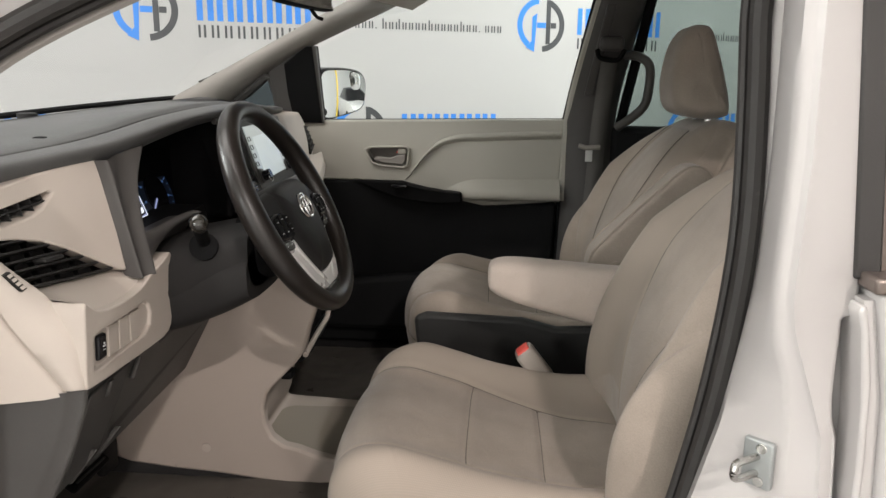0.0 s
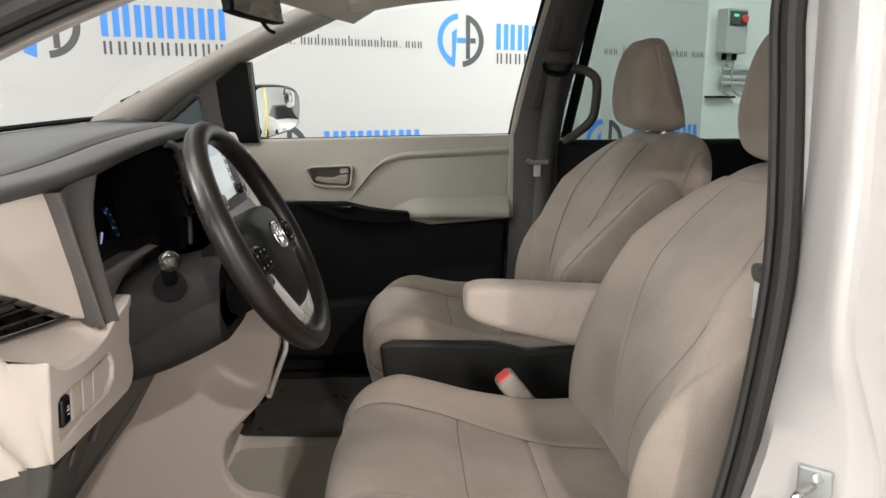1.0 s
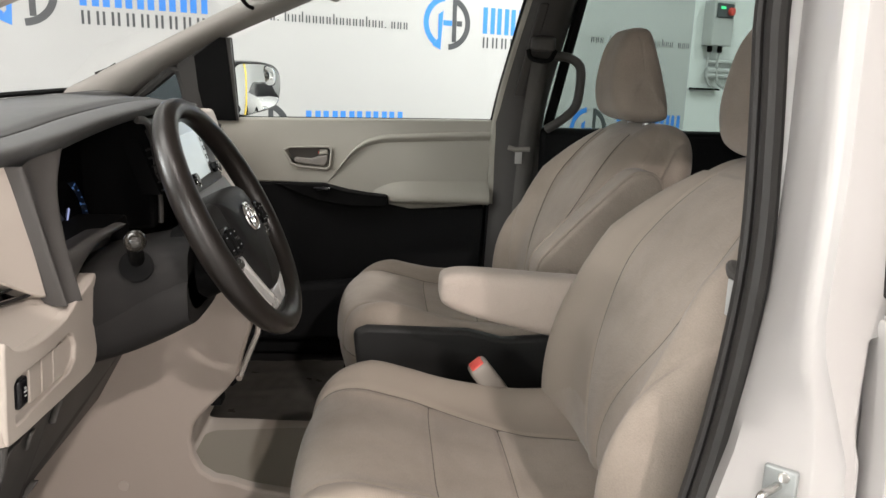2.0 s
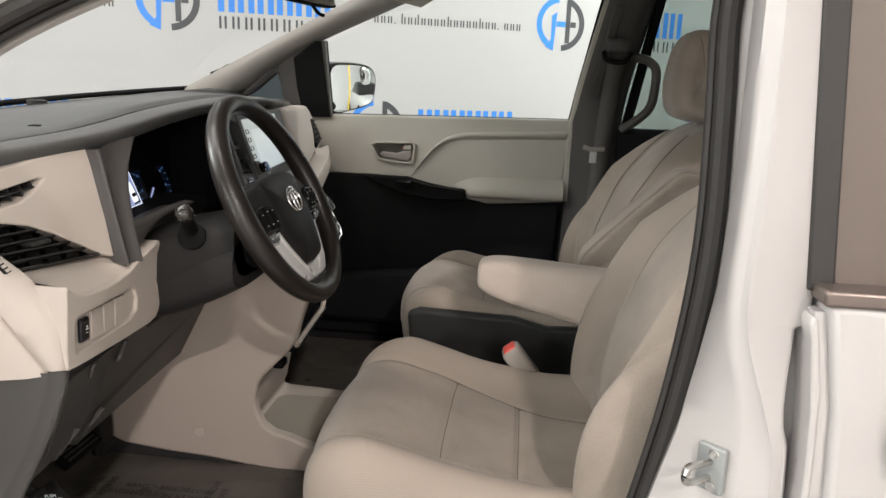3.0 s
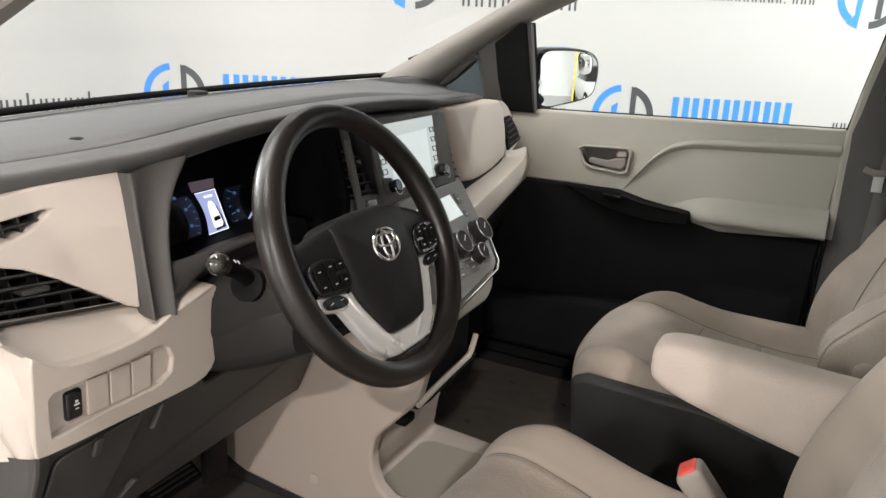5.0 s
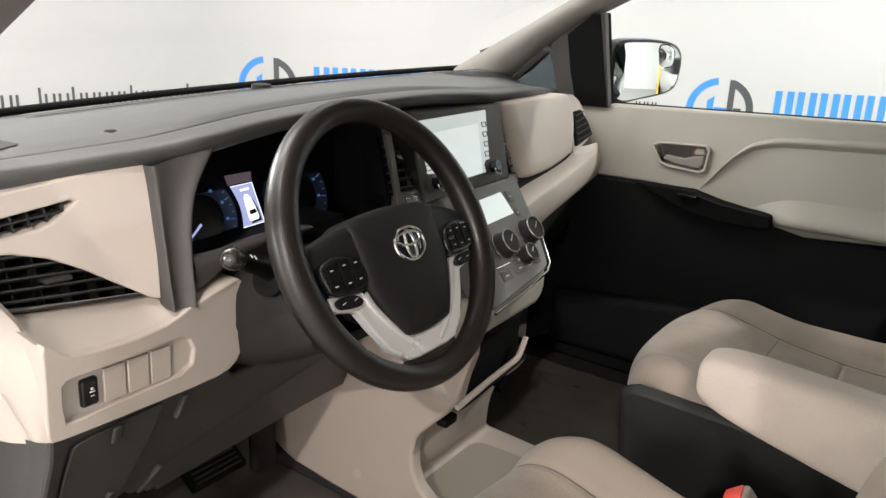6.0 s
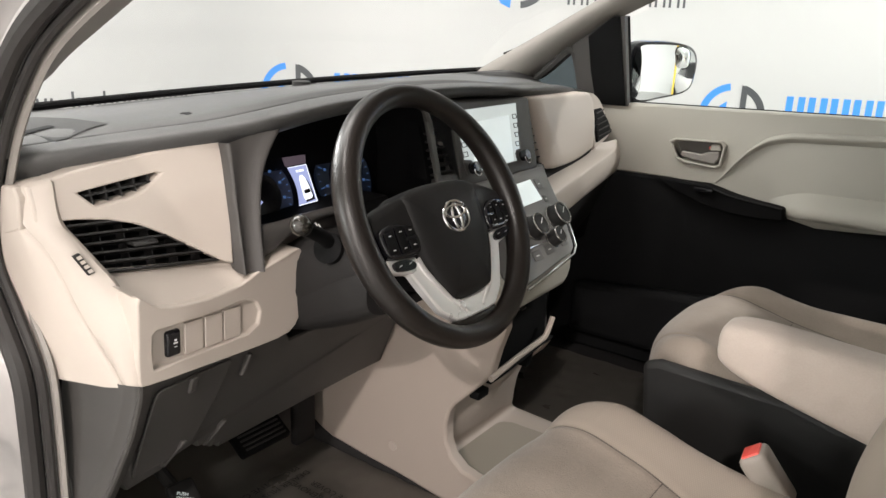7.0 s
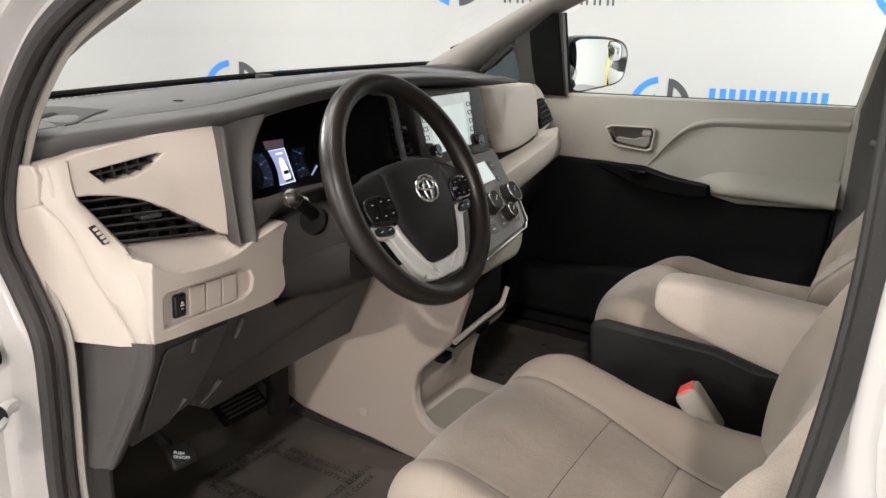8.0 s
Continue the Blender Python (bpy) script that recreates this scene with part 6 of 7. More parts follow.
# ---- front seats ----
def groove(d, w=0.006, depth=0.0035):
    return -depth * math.exp(-(d / w) ** 2)


def smooth(a, b, q):
    f = min(1, max(0, (q - a) / (b - a)))
    return f * f * (3 - 2 * f)


def cushion_seam(x, inside):
    """Where the long seam runs across the cushion, 0..1; the one by the aisle draws in towards the backrest."""
    return 0.60 + 0.10 * max(0, 0.25 - x) - (0.26 * smooth(0.24, 0.56, x) if inside else 0)


def back_seam(z):
    """The backrest's two long seams close in towards its foot."""
    return 0.10 + 0.46 * smooth(0.72, 1.06, z) - 0.10 * max(0, z - 1.06)


def cushion_lift(side):
    """Bolsters, seams and sag of the seat cushion; side is where the inner edge lies."""
    def f(x, z, v, s):
        top = 1.0 if z > 0.66 else max(0, (z - 0.58) / 0.08)
        b = ((0.038 if v < 0 else 0.048) if side > 0 else (0.026 if v < 0 else 0.020 + 0.034 * smooth(0.15, 0.5, x))) * math.exp(-((abs(v) - 0.86) / 0.2) ** 2) * top * (0.6 + 0.4 * min(1, max(0, (x - 0.05) / 0.1)))
        g = 0
        if z > 0.64:
            line = cushion_seam(x, v * side > 0)
            g += groove((abs(v) - line) * 0.265, 0.006, 0.0035)
            if abs(v) < line:
                # the middle panel is stuffed between its seams
                g += groove(x - 0.285, 0.008, 0.002) + groove(x - 0.415, 0.006, 0.004) + 0.004 * (1 - (v / line) ** 2)
        g += groove(z - 0.645, 0.004, 0.004) if x < 0.12 else 0
        return b + g
    return f


def back_lift(side):
    def f(x, z, v, s):
        if s >= 0.45:
            return 0
        b = (0.045 if side > 0 or v > 0 else -0.012) * math.exp(-((abs(v) - 0.86) / 0.2) ** 2) * min(1, max(0, (1.2 - z) / 0.15))
        g = groove((abs(v) - back_seam(z)) * 0.265, 0.006, 0.003)
        if abs(v) < back_seam(z):
            g += 0.004 * (1 - (v / back_seam(z)) ** 2)
        if v * side < 0:
            # the wing on the door side, full and low, with a seam along its inner edge
            line = 0.70 + 0.34 * smooth(0.78, 1.10, z)
            b += 0.022 * smooth(line - 0.04, line + 0.16, abs(v)) * (1 - smooth(0.98, 1.12, z))
            g += groove((abs(v) - line) * 0.265, 0.006, 0.006) * (1 - smooth(1.0, 1.1, z))
        return b + g
    return f


def front_bow(p, y, hw=0.265):
    return (0.075 if y < 0 else 0.12) * (abs(p.y - y) / hw) ** 3.5 * max(0, min(1, (0.36 - p.x) / 0.3))


def round_front(bm, y, hw=0.265):
    """Rounds the cushion's front corners in plan."""
    for v in bm.verts:
        v.co.x += front_bow(v.co, y, hw)
    return bm


CUSHION = [(0.60, 0.56), (0.62, 0.66), (0.56, 0.695), (0.46, 0.698), (0.38, 0.708), (0.30, 0.722), (0.22, 0.742), (0.15, 0.756), (0.10, 0.748), (0.072, 0.715), (0.066, 0.66), (0.075, 0.60), (0.10, 0.555), (0.2, 0.54), (0.42, 0.54)]
BACK = [(0.60, 0.63), (0.562, 0.70), (0.556, 0.78), (0.572, 0.87), (0.615, 0.97), (0.665, 1.06), (0.725, 1.14), (0.79, 1.195), (0.85, 1.21), (0.895, 1.18), (0.895, 1.10), (0.85, 0.98), (0.79, 0.84), (0.755, 0.72), (0.72, 0.63)]
HEAD = [(0.716, 1.245), (0.70, 1.30), (0.703, 1.36), (0.715, 1.41), (0.738, 1.442), (0.768, 1.448), (0.792, 1.436), (0.812, 1.38), (0.828, 1.32), (0.842, 1.25), (0.83, 1.228), (0.77, 1.224)]


def back_width(z):
    return 0.268 if z < 0.95 else 0.268 - 0.085 * min(1, (z - 0.95) / 0.26) ** 1.6


def seat(name, y, inner, label, head_shift=0.0):
    """A front seat, centred on y; inner is +1 or -1, the side of the centre aisle."""
    ck, cr = (0.36, 0.05) if inner > 0 else (0.22, 0.036)
    root = thing(name, (0.33, y, 0.43), label, "seat", "front seats")
    sp = lambda nm, bm, mat, lb="", **kw: under(part(nm, bm, mat, None, lb, **kw), root)
    seat_pad = sp("cushion", round_front(pad(CUSHION, 0.265, ck, cr, cushion_lift(inner), nv=171, per=24, centre=y), y), FABRIC, "greige velour seat cushion", angle=80)
    back = sp("backrest", pad(BACK, back_width, 0.32, 0.05, back_lift(inner), nv=171, per=16, centre=y), FABRIC, "greige velour backrest", angle=80)
    for ob in (seat_pad, back):
        ob.data.materials.append(WOVEN)
    for f in seat_pad.data.polygons:
        c = f.center
        if inner > 0 and abs(c.y - y) / 0.265 > cushion_seam(c.x, c.y > y) and c.z > 0.66:
            f.material_index = 1
    for f in back.data.polygons:
        c = f.center
        if back_seam(c.z) < inner * (c.y - y) / back_width(c.z) < 0.95 and c.x < 0.60 + 0.62 * (c.z - 0.85):
            f.material_index = 1
    hd = sp("headrest", pad([(x + head_shift, z - 0.012) for x, z in HEAD], lambda z: 0.118 - 0.035 * max(0, (z - 1.28) / 0.16), 0.5, 0.035, None, nv=33, per=6, centre=y), FABRIC, "greige velour headrest", angle=80)
    for s in (-1, 1):
        sp("headrest_post", tube([(0.80 + head_shift, y + s * 0.06, 1.17), (0.795 + head_shift, y + s * 0.06, 1.245)], 0.008, 10), SILVER)
    # stitched seams lying in the grooves
    def seam(points):
        sp("seam", tube(points, 0.0011, 6), SEAM)

    ring, at = pad_skin(CUSHION, 0.265, ck, cr, cushion_lift(inner), 24, y)
    m = len(ring)
    upper = [i for i in range(m) if ring[i].z > 0.69 and ring[i].x < 0.56]
    for s in (-1, 1):
        pts = [at(i, s * cushion_seam(ring[i].x, s == inner)) for i in upper if ring[i].x > 0.085][::4]
        seam([p + Vector((front_bow(p, y), 0, 0)) for p in pts])
    for place in (0.285, 0.415):
        row = min(upper, key=lambda q: abs(ring[q].x - place))
        pts = [at(row, inner * (-0.56 + q * (0.56 + cushion_seam(place, True)) / 20)) for q in range(21)]
        seam([p + Vector((front_bow(p, y), 0, -0.0006)) for p in pts])
    # piped edge where the top meets the side by the aisle
    pts = [at(i, inner * 0.955) for i in range(m) if ring[i].z > 0.66 and ring[i].x < 0.54][::4]
    if inner < 0:
        sp("edge_piping", tube([p + Vector((front_bow(p, y), 0, 0)) for p in pts], 0.0018, 6), SEAM)
    low = min((i for i in range(m) if ring[i].x < 0.12), key=lambda q: abs(ring[q].z - 0.645))
    pts = [at(low, -0.98 + 1.96 * q / 40) for q in range(41)]
    seam([p + Vector((front_bow(p, y), 0, 0)) for p in pts])
    ring, at = pad_skin(BACK, back_width, 0.32, 0.05, back_lift(inner), 16, y)
    front = [i for i in range(len(ring)) if i / len(ring) < 0.45 and ring[i].z > 0.72]
    for s in (-1, 1):
        seam([at(i, s * back_seam(ring[i].z)) for i in front][::4])
    # moulded base with its inner side shield
    sp("seat_base", rbox(0.13, 0.66, y - 0.235, y + 0.235, 0.47, 0.60, 0.02), DARKTRIM, "dark plastic seat base")
    rise = 0.0 if inner > 0 else 0.042
    sp("side_shield", prism([(u + (0.012 if inner < 0 else 0), v + (rise if v > 0.6 else 0)) for u, v in [(0.10, 0.70), (0.13, 0.712), (0.36, 0.705), (0.44, 0.685), (0.52, 0.69), (0.66, 0.70), (0.70, 0.62), (0.62, 0.47), (0.16, 0.47), (0.12, 0.56)]], lambda u, v, w: (u, y + inner * (0.258 + w), v), 0.03), BINNACLE, "dark grey side shield", bevel=0.012, segments=3)
    sp("outer_shield", prism([(0.13, 0.60), (0.60, 0.60), (0.68, 0.72), (0.70, 0.60), (0.62, 0.47), (0.16, 0.47)], lambda u, v, w: (u, y - inner * (0.24 + w), v), 0.03), TAN, "beige outer side shield", bevel=0.012, segments=3)
    for s in (-1, 1):
        sp("seat_rail", rbox(0.05, 0.68, y + s * 0.19 - 0.02, y + s * 0.19 + 0.02, 0.43, 0.475, 0.004), SHROUD)
    return root


driver_seat = seat("driver_seat", -0.37, 1, "greige velour driver seat with lowered armrest and small stain", 0.05)
passenger_seat = seat("passenger_seat", 0.37, -1, "greige velour passenger seat with its armrest folded up", 0.022)
passenger_seat.location = passenger_seat.location + Vector((0.023, 0, 0.03))
for o in passenger_seat.children:
    if o.name.startswith(("cushion", "seam")):
        o.location.z += 0.012
    if o.name.startswith("seat_rail"):
        o.location.z -= 0.03

# armrests


def arm_loft(stations, cy, power=0.62, n=36):
    """An armrest through stations (x, low, high, half width), rounded in section."""
    rows = []
    for x, lo, hi, w in [(p.x, p.y, p.z, q.x) for p, q in zip(spline([(a, b, c) for a, b, c, d in stations], 6), spline([(d, 0, 0) for a, b, c, d in stations], 6))]:
        row = []
        for k in range(n):
            a = 2 * math.pi * k / n
            c, sn = math.cos(a), math.sin(a)
            row.append((x, cy + w * math.copysign(abs(c) ** power, c), (lo + hi) / 2 + (hi - lo) / 2 * math.copysign(abs(sn) ** power, sn)))
        rows.append(row)
    return sheet(rows, close_v=True, caps=True)


ARM_STATIONS = [(0.312, 0.920, 0.936, 0.014), (0.314, 0.906, 0.948, 0.029), (0.321, 0.896, 0.957, 0.037), (0.342, 0.884, 0.963, 0.042), (0.38, 0.871, 0.964, 0.044), (0.45, 0.852, 0.960, 0.044), (0.52, 0.835, 0.955, 0.044), (0.62, 0.812, 0.950, 0.043), (0.68, 0.80, 0.946, 0.04)]
# lowered armrest in the brightened cloth, its light painted in
arm = under(part("armrest", arm_loft(ARM_STATIONS, -0.085, 0.56), ARMCLOTH_LIT, None, "padded armrest, lowered", angle=80), driver_seat)
under(part("armrest_bracket", rbox(0.57, 0.66, -0.115, -0.07, 0.80, 0.88, 0.01), LOWER), driver_seat)
ARM_UP = [(0.538, 0.895), (0.540, 0.938), (0.560, 0.968), (0.622, 1.034), (0.688, 1.100), (0.726, 1.136), (0.752, 1.148), (0.785, 1.142), (0.806, 1.110), (0.798, 1.06), (0.74, 0.985), (0.68, 0.91), (0.635, 0.868), (0.575, 0.868)]
under(part("armrest", pad(ARM_UP, 0.044, 0.3, 0.010, None, nv=21, per=8, centre=0.098), FABRIC, None, "padded armrest, folded up", angle=80), passenger_seat)
for y in (0.060, 0.137):
    piping = [Vector((p.x, y, p.z)) for p in spline([(0.67 + 0.985 * (x - 0.67), 0, 1.0 + 0.985 * (z - 1.0)) for x, z in ARM_UP], 6, closed=True)]
    under(part("piping", tube(piping, 0.003, 8, closed=True, up=(0, 1, 0)), FABRIC), passenger_seat)
under(part("armrest_pivot", disc((0.600, 0.0545, 0.915), (0, -1, 0), 0.017, 0.005, 24), FABRIC), passenger_seat)
# small stain on the driver's cushion
under(part("stain", disc((0.128, -0.452, 0.7555), (0.12, 0, 1), 0.003, 0.001, 10), LOWER, None, "small dark stain"), driver_seat)
# belt buckle beside the driver's cushion
buckle = thing("belt_buckle", (0.42, -0.10, 0.6), "beige seat belt buckle with a red release button", "belt buckle")
turn = Matrix.Translation((0.415, -0.125, 0.745)) @ Euler((0, radians(-38), radians(6))).to_matrix().to_4x4()
under(part("housing", rbox(-0.021, 0.021, -0.024, 0.024, -0.045, 0.045, 0.009, 3, turn), BUCKLE), buckle)
under(part("release_button", rbox(-0.014, 0.014, -0.018, 0.018, 0.040, 0.0475, 0.003, 2, turn), RED, None, "red release button"), buckle)
under(part("stalk", tube([turn @ Vector((0, 0, -0.055)), (0.49, -0.11, 0.66), (0.52, -0.11, 0.58)], 0.013, 10), DARKTRIM), buckle)
# belt tongue and hook seen where cushion and backrest meet
under(part("seat_hook", rbox(0.50, 0.56, -0.16, -0.13, 0.69, 0.715, 0.006), FABRIC), driver_seat)


# ---- passenger door, closed ----
pdoor = thing("passenger_door", (0.1, 0.85, 0.43), "closed passenger door with grey-beige trim and black lower panel", "car door")


def pd(name, bm, mat, label="", **kw):
    return under(part(name, bm, mat, None, label, **kw), pdoor)


def door_place(y):
    return lambda u, v, w: (u, y + w + 0.25 * max(0, v - 1.13) ** 1.0 * 0.4, v)


upper_panel = [(-0.37, 1.185), (-0.25, 1.199), (0.15, 1.206), (0.537, 1.213), (0.532, 1.10), (0.52, 0.945), (0.28, 0.925), (0.10, 0.965), (0.0, 0.992), (-0.10, 1.004), (-0.37, 1.005)]
inn = [(-0.108, 1.104), (-0.095, 1.111), (0.022, 1.115), (0.029, 1.106), (0.024, 1.06), (0.012, 1.053), (-0.066, 1.058), (-0.088, 1.066)]
pd("door_panel", carve(prism(upper_panel, door_place(0.825), 0.05), prism(inn, lambda u, v, w: (u, 0.80 + w, v), 0.058)), DOORTRIM, "grey-beige upper door panel", bevel=0.006)
# swept pad with a soft recess, its lower edge swelling to an armrest
PADLINE = [(0.02, 1.005), (0.055, 1.055), (0.09, 1.105), (0.135, 1.143), (0.19, 1.160), (0.25, 1.164), (0.40, 1.172), (0.525, 1.178)]
def pad_top(x):
    for (x0, z0), (x1, z1) in zip(PADLINE, PADLINE[1:]):
        if x <= x1:
            return z0 + (z1 - z0) * (x - x0) / (x1 - x0)
    return PADLINE[-1][1]


rows = []
for i in range(41):
    x = 0.02 + 0.507 * i / 40
    top = 0.25 * (pad_top(max(0.02, x - 0.012)) + 2 * pad_top(x) + pad_top(x + 0.012))
    low = 1.0 - 0.055 * min(1, max(0, (x - 0.02) / 0.16)) ** 0.8
    soft = min(1, max(0, (x - 0.02) / 0.06))
    arm = min(1, max(0, (x - 0.15) / 0.12))
    arm = arm * arm * (3 - 2 * arm)
    row = []
    for q, d, bulge in ((0.0, 0.002, 0), (0.02, -0.009, 0), (0.05, -0.012, 0), (0.085, -0.006, 0), (0.13, 0.010, 0), (0.25, 0.022, 0), (0.5, 0.025, 0), (0.62, 0.020, -0.004), (0.72, 0.012, -0.02),
                        (0.80, 0.003, -0.038), (0.87, 0.001, -0.046), (0.94, 0.0, -0.044), (0.98, 0.0, -0.034), (1.0, 0.004, 0.0)):
        row.append((x, 0.824 + d * soft + bulge * arm, top + (low - top) * q))
    rows.append(row)
pd("armrest_pad", sheet(rows), DOORTRIM, "sculpted armrest pad", sub=1)
pd("lower_panel", prism([(-0.45, 1.003), (-0.10, 1.004), (0.10, 0.965), (0.28, 0.93), (0.52, 0.94), (0.50, 0.44), (-0.45, 0.44)], lambda u, v, w: (u, 0.822 + w, v), 0.05), DARKTRIM, "black lower door panel", bevel=0.008)
pd("map_pocket", prism([(-0.35, 0.50), (0.40, 0.50), (0.46, 0.66), (0.30, 0.72), (-0.35, 0.66)], lambda u, v, w: (u, 0.77 + w, v), 0.06), DARKTRIM, bevel=0.02, segments=3)
spl = [(-0.155, 1.006), (-0.055, 1.006), (0.012, 1.006), (0.085, 0.988), (0.15, 0.978), (0.209, 0.975), (0.213, 0.940), (0.15, 0.936), (0.085, 0.938), (0.0, 0.955), (-0.09, 0.980)]
sw = pd("switch_panel", prism(spl, lambda u, v, w: (u, 0.780 + 0.03 * max(0, -u) / 0.15 + w, v), 0.05), BLACK, "black window switch panel", bevel=0.006)
o = pd("window_switch", rbox(-0.02, 0.03, 0.774, 0.79, 0.988, 0.998, 0.002), GLOSSBLACK)
pd("switch_edge", tube(spline([(0.03, 0.779, 0.999), (0.09, 0.778, 0.985), (0.205, 0.777, 0.973)], 4), 0.0025, 6), SHROUD)
# release handle in its recess
hx = [(-0.118, 1.108), (-0.10, 1.117), (0.025, 1.122), (0.037, 1.112), (0.032, 1.055), (0.018, 1.046), (-0.07, 1.052), (-0.095, 1.062)]
pd("handle_bezel", carve(prism(hx, lambda u, v, w: (u, 0.817 + w, v), 0.012), prism(inn, lambda u, v, w: (u, 0.80 + w, v), 0.04)), DOORTRIM, "recessed bezel of the door release", bevel=0.003)
pd("handle_recess", prism(inn, lambda u, v, w: (u, 0.8565 + w, v), 0.004), RECESSGREY)
pd("release_handle", prism([(-0.088, 1.070), (-0.05, 1.062), (0.010, 1.057), (0.022, 1.072), (0.020, 1.092), (-0.008, 1.088), (-0.03, 1.080), (-0.08, 1.084)], lambda u, v, w: (u, 0.822 + 0.1 * max(0, -u) + w, v), 0.012), PILLAR, "grey inner release handle", bevel=0.004)
pd("lock_lever", prism([(-0.004, 1.110), (0.02, 1.111), (0.022, 1.094), (-0.006, 1.092)], lambda u, v, w: (u, 0.826 + w, v), 0.012), DOORTRIM, bevel=0.003)
pd("lock_mark", prism([(-0.009, 1.103), (-0.0065, 1.103), (-0.0075, 1.096), (-0.010, 1.096)], lambda u, v, w: (u, 0.829 + w, v), 0.004), RED, "red unlocked mark")
gl = pd("side_window", prism([(-0.27, 1.19), (0.545, 1.21), (0.60, 1.62), (0.02, 1.56), (-0.27, 1.42)], lambda u, v, w: (u, side_y(v) + 0.045 + w, v), 0.004), GLASS, "clear front side window")
gl.visible_shadow = False
pd("window_channel", tube([(-0.262, side_y(1.19) + 0.03, 1.19), (-0.262, side_y(1.43) + 0.03, 1.43)], 0.01, 8), BLACK)
pd("rear_channel", tube([(0.535, side_y(1.2) + 0.02, 1.205), (0.58, side_y(1.45) + 0.02, 1.46), (0.61, side_y(1.62) + 0.02, 1.62)], 0.008, 8), BLACK)
pd("outer_skin", prism([(-0.45, 0.35), (0.56, 0.35), (0.56, 1.18), (-0.45, 1.15)], lambda u, v, w: (u, 0.90 + w, v), 0.03), PAINT, bevel=0.01)
pd("outer_belt", tube([(-0.30, 0.90, 1.192), (0.54, 0.905, 1.206)], 0.008, 8), BLACK)
pd("door_shut_line", prism([(0.522, 0.44), (0.54, 0.44), (0.552, 1.2), (0.537, 1.2), (0.524, 0.945)], lambda u, v, w: (u, 0.83 + w, v), 0.03), BLACK)

# outside mirror on that door
mir = thing("door_mirror", (-0.26, 0.93, 1.2), "black outside mirror with a small wide-angle inset", "car mirror")


def mp(name, bm, mat, label="", **kw):
    return under(part(name, bm, mat, None, label, **kw), mir)


MIRROR_M = Matrix.Translation((-0.232, 1.015, 1.285)) @ Euler((0, 0, radians(-31))).to_matrix().to_4x4()
shape = spline([(0, -0.112, 0.07), (0, -0.035, 0.085), (0, 0.075, 0.08), (0, 0.118, 0.05), (0, 0.12, -0.01), (0, 0.096, -0.055), (0, 0.0, -0.078), (0, -0.10, -0.088), (0, -0.126, -0.02)], 5, closed=True)
rows = [[MIRROR_M @ Vector((dx, p.y * k, p.z * k)) for p in shape] for k, dx in ((0.93, 0.012), (1.0, 0.006), (1.04, -0.02), (0.98, -0.06), (0.8, -0.10), (0.4, -0.125))]
mp("housing", sheet(rows, close_v=True, caps=True), GLOSSBLACK, "gloss black mirror housing")
rows = [[MIRROR_M @ Vector((0.0175 - ((p.y * k) ** 2 + (p.z * k) ** 2) / 2.8, p.y * k, p.z * k)) for p in shape] for k in (0.91, 0.7, 0.5, 0.3, 0.12, 0.01)]
bm = sheet(rows, close_v=True, caps=True)
mp("mirror_glass", bm, MIRROR, "silvered mirror glass")
inset = spline([(0, 0.035, 0.07), (0, 0.08, 0.062), (0, 0.082, 0.02), (0, 0.05, 0.012), (0, 0.032, 0.025)], 4, closed=True)
rows = [[MIRROR_M @ Vector((0.0165 + b, 0.058 + (p.y - 0.058) * k, 0.042 + (p.z - 0.042) * k)) for p in inset] for k, b in ((1, 0), (0.85, 0.003), (0.6, 0.006), (0.3, 0.0075), (0.02, 0.008))]
mp("wide_inset", sheet(rows, close_v=True, caps=True), MIRROR, "convex wide-angle mirror inset")
rows = [[MIRROR_M @ Vector((0.0162, 0.058 + (p.y - 0.058) * k, 0.042 + (p.z - 0.042) * k)) for p in inset] for k in (1.1, 0.02)]
mp("inset_edge", sheet(rows, close_v=True, caps=True), BLACK)
mp("mirror_foot", prism([(-0.33, 1.205), (-0.27, 1.205), (-0.255, 1.22), (-0.27, 1.24), (-0.33, 1.25)], lambda u, v, w: (u, 0.865 + w, v), 0.06), BLACK, bevel=0.010)

# ---- belt and grab handle on the passenger middle pillar ----
belt = thing("seat_belt", (0.62, 0.76, 0.6), "dark grey seat belt on the middle pillar", "seat belt")


def bp(name, bm, mat, label="", **kw):
    return under(part(name, bm, mat, None, label, **kw), belt)


def pillar_y(z):
    return side_y(z) - 0.048


bp("height_slide", prism([(0.585, 1.29), (0.612, 1.29), (0.655, 1.55), (0.628, 1.55)], lambda u, v, w: (u, pillar_y(v) - 0.004 + w, v), 0.016), PILLARDARK, "grey belt height slide", bevel=0.004)
bp("belt_guide", rbox(0.615, 0.685, pillar_y(1.44) - 0.035, pillar_y(1.44) + 0.01, 1.42, 1.462, 0.012, 3), PILLARDARK, "grey plastic belt guide")
bp("guide_loop", tube(spline([(0.61, pillar_y(1.42) - 0.012, 1.425), (0.62, pillar_y(1.41) - 0.02, 1.40), (0.67, pillar_y(1.41) - 0.02, 1.395), (0.69, pillar_y(1.42) - 0.012, 1.425)], 5), 0.007, 8), BLACK)
rows = []
for z in [0.55 + 0.85 * k / 16 for k in range(17)]:
    f = (z - 0.55) / 0.85
    xl = 0.58 + 0.045 * f
    y = pillar_y(z) - 0.006
    rows.append([(xl, y, z), (xl + 0.05, y, z)])
o = bp("webbing", sheet(rows), BELT, "dark woven belt webbing")
m = o.modifiers.new("thick", "SOLIDIFY")
m.thickness = 0.002
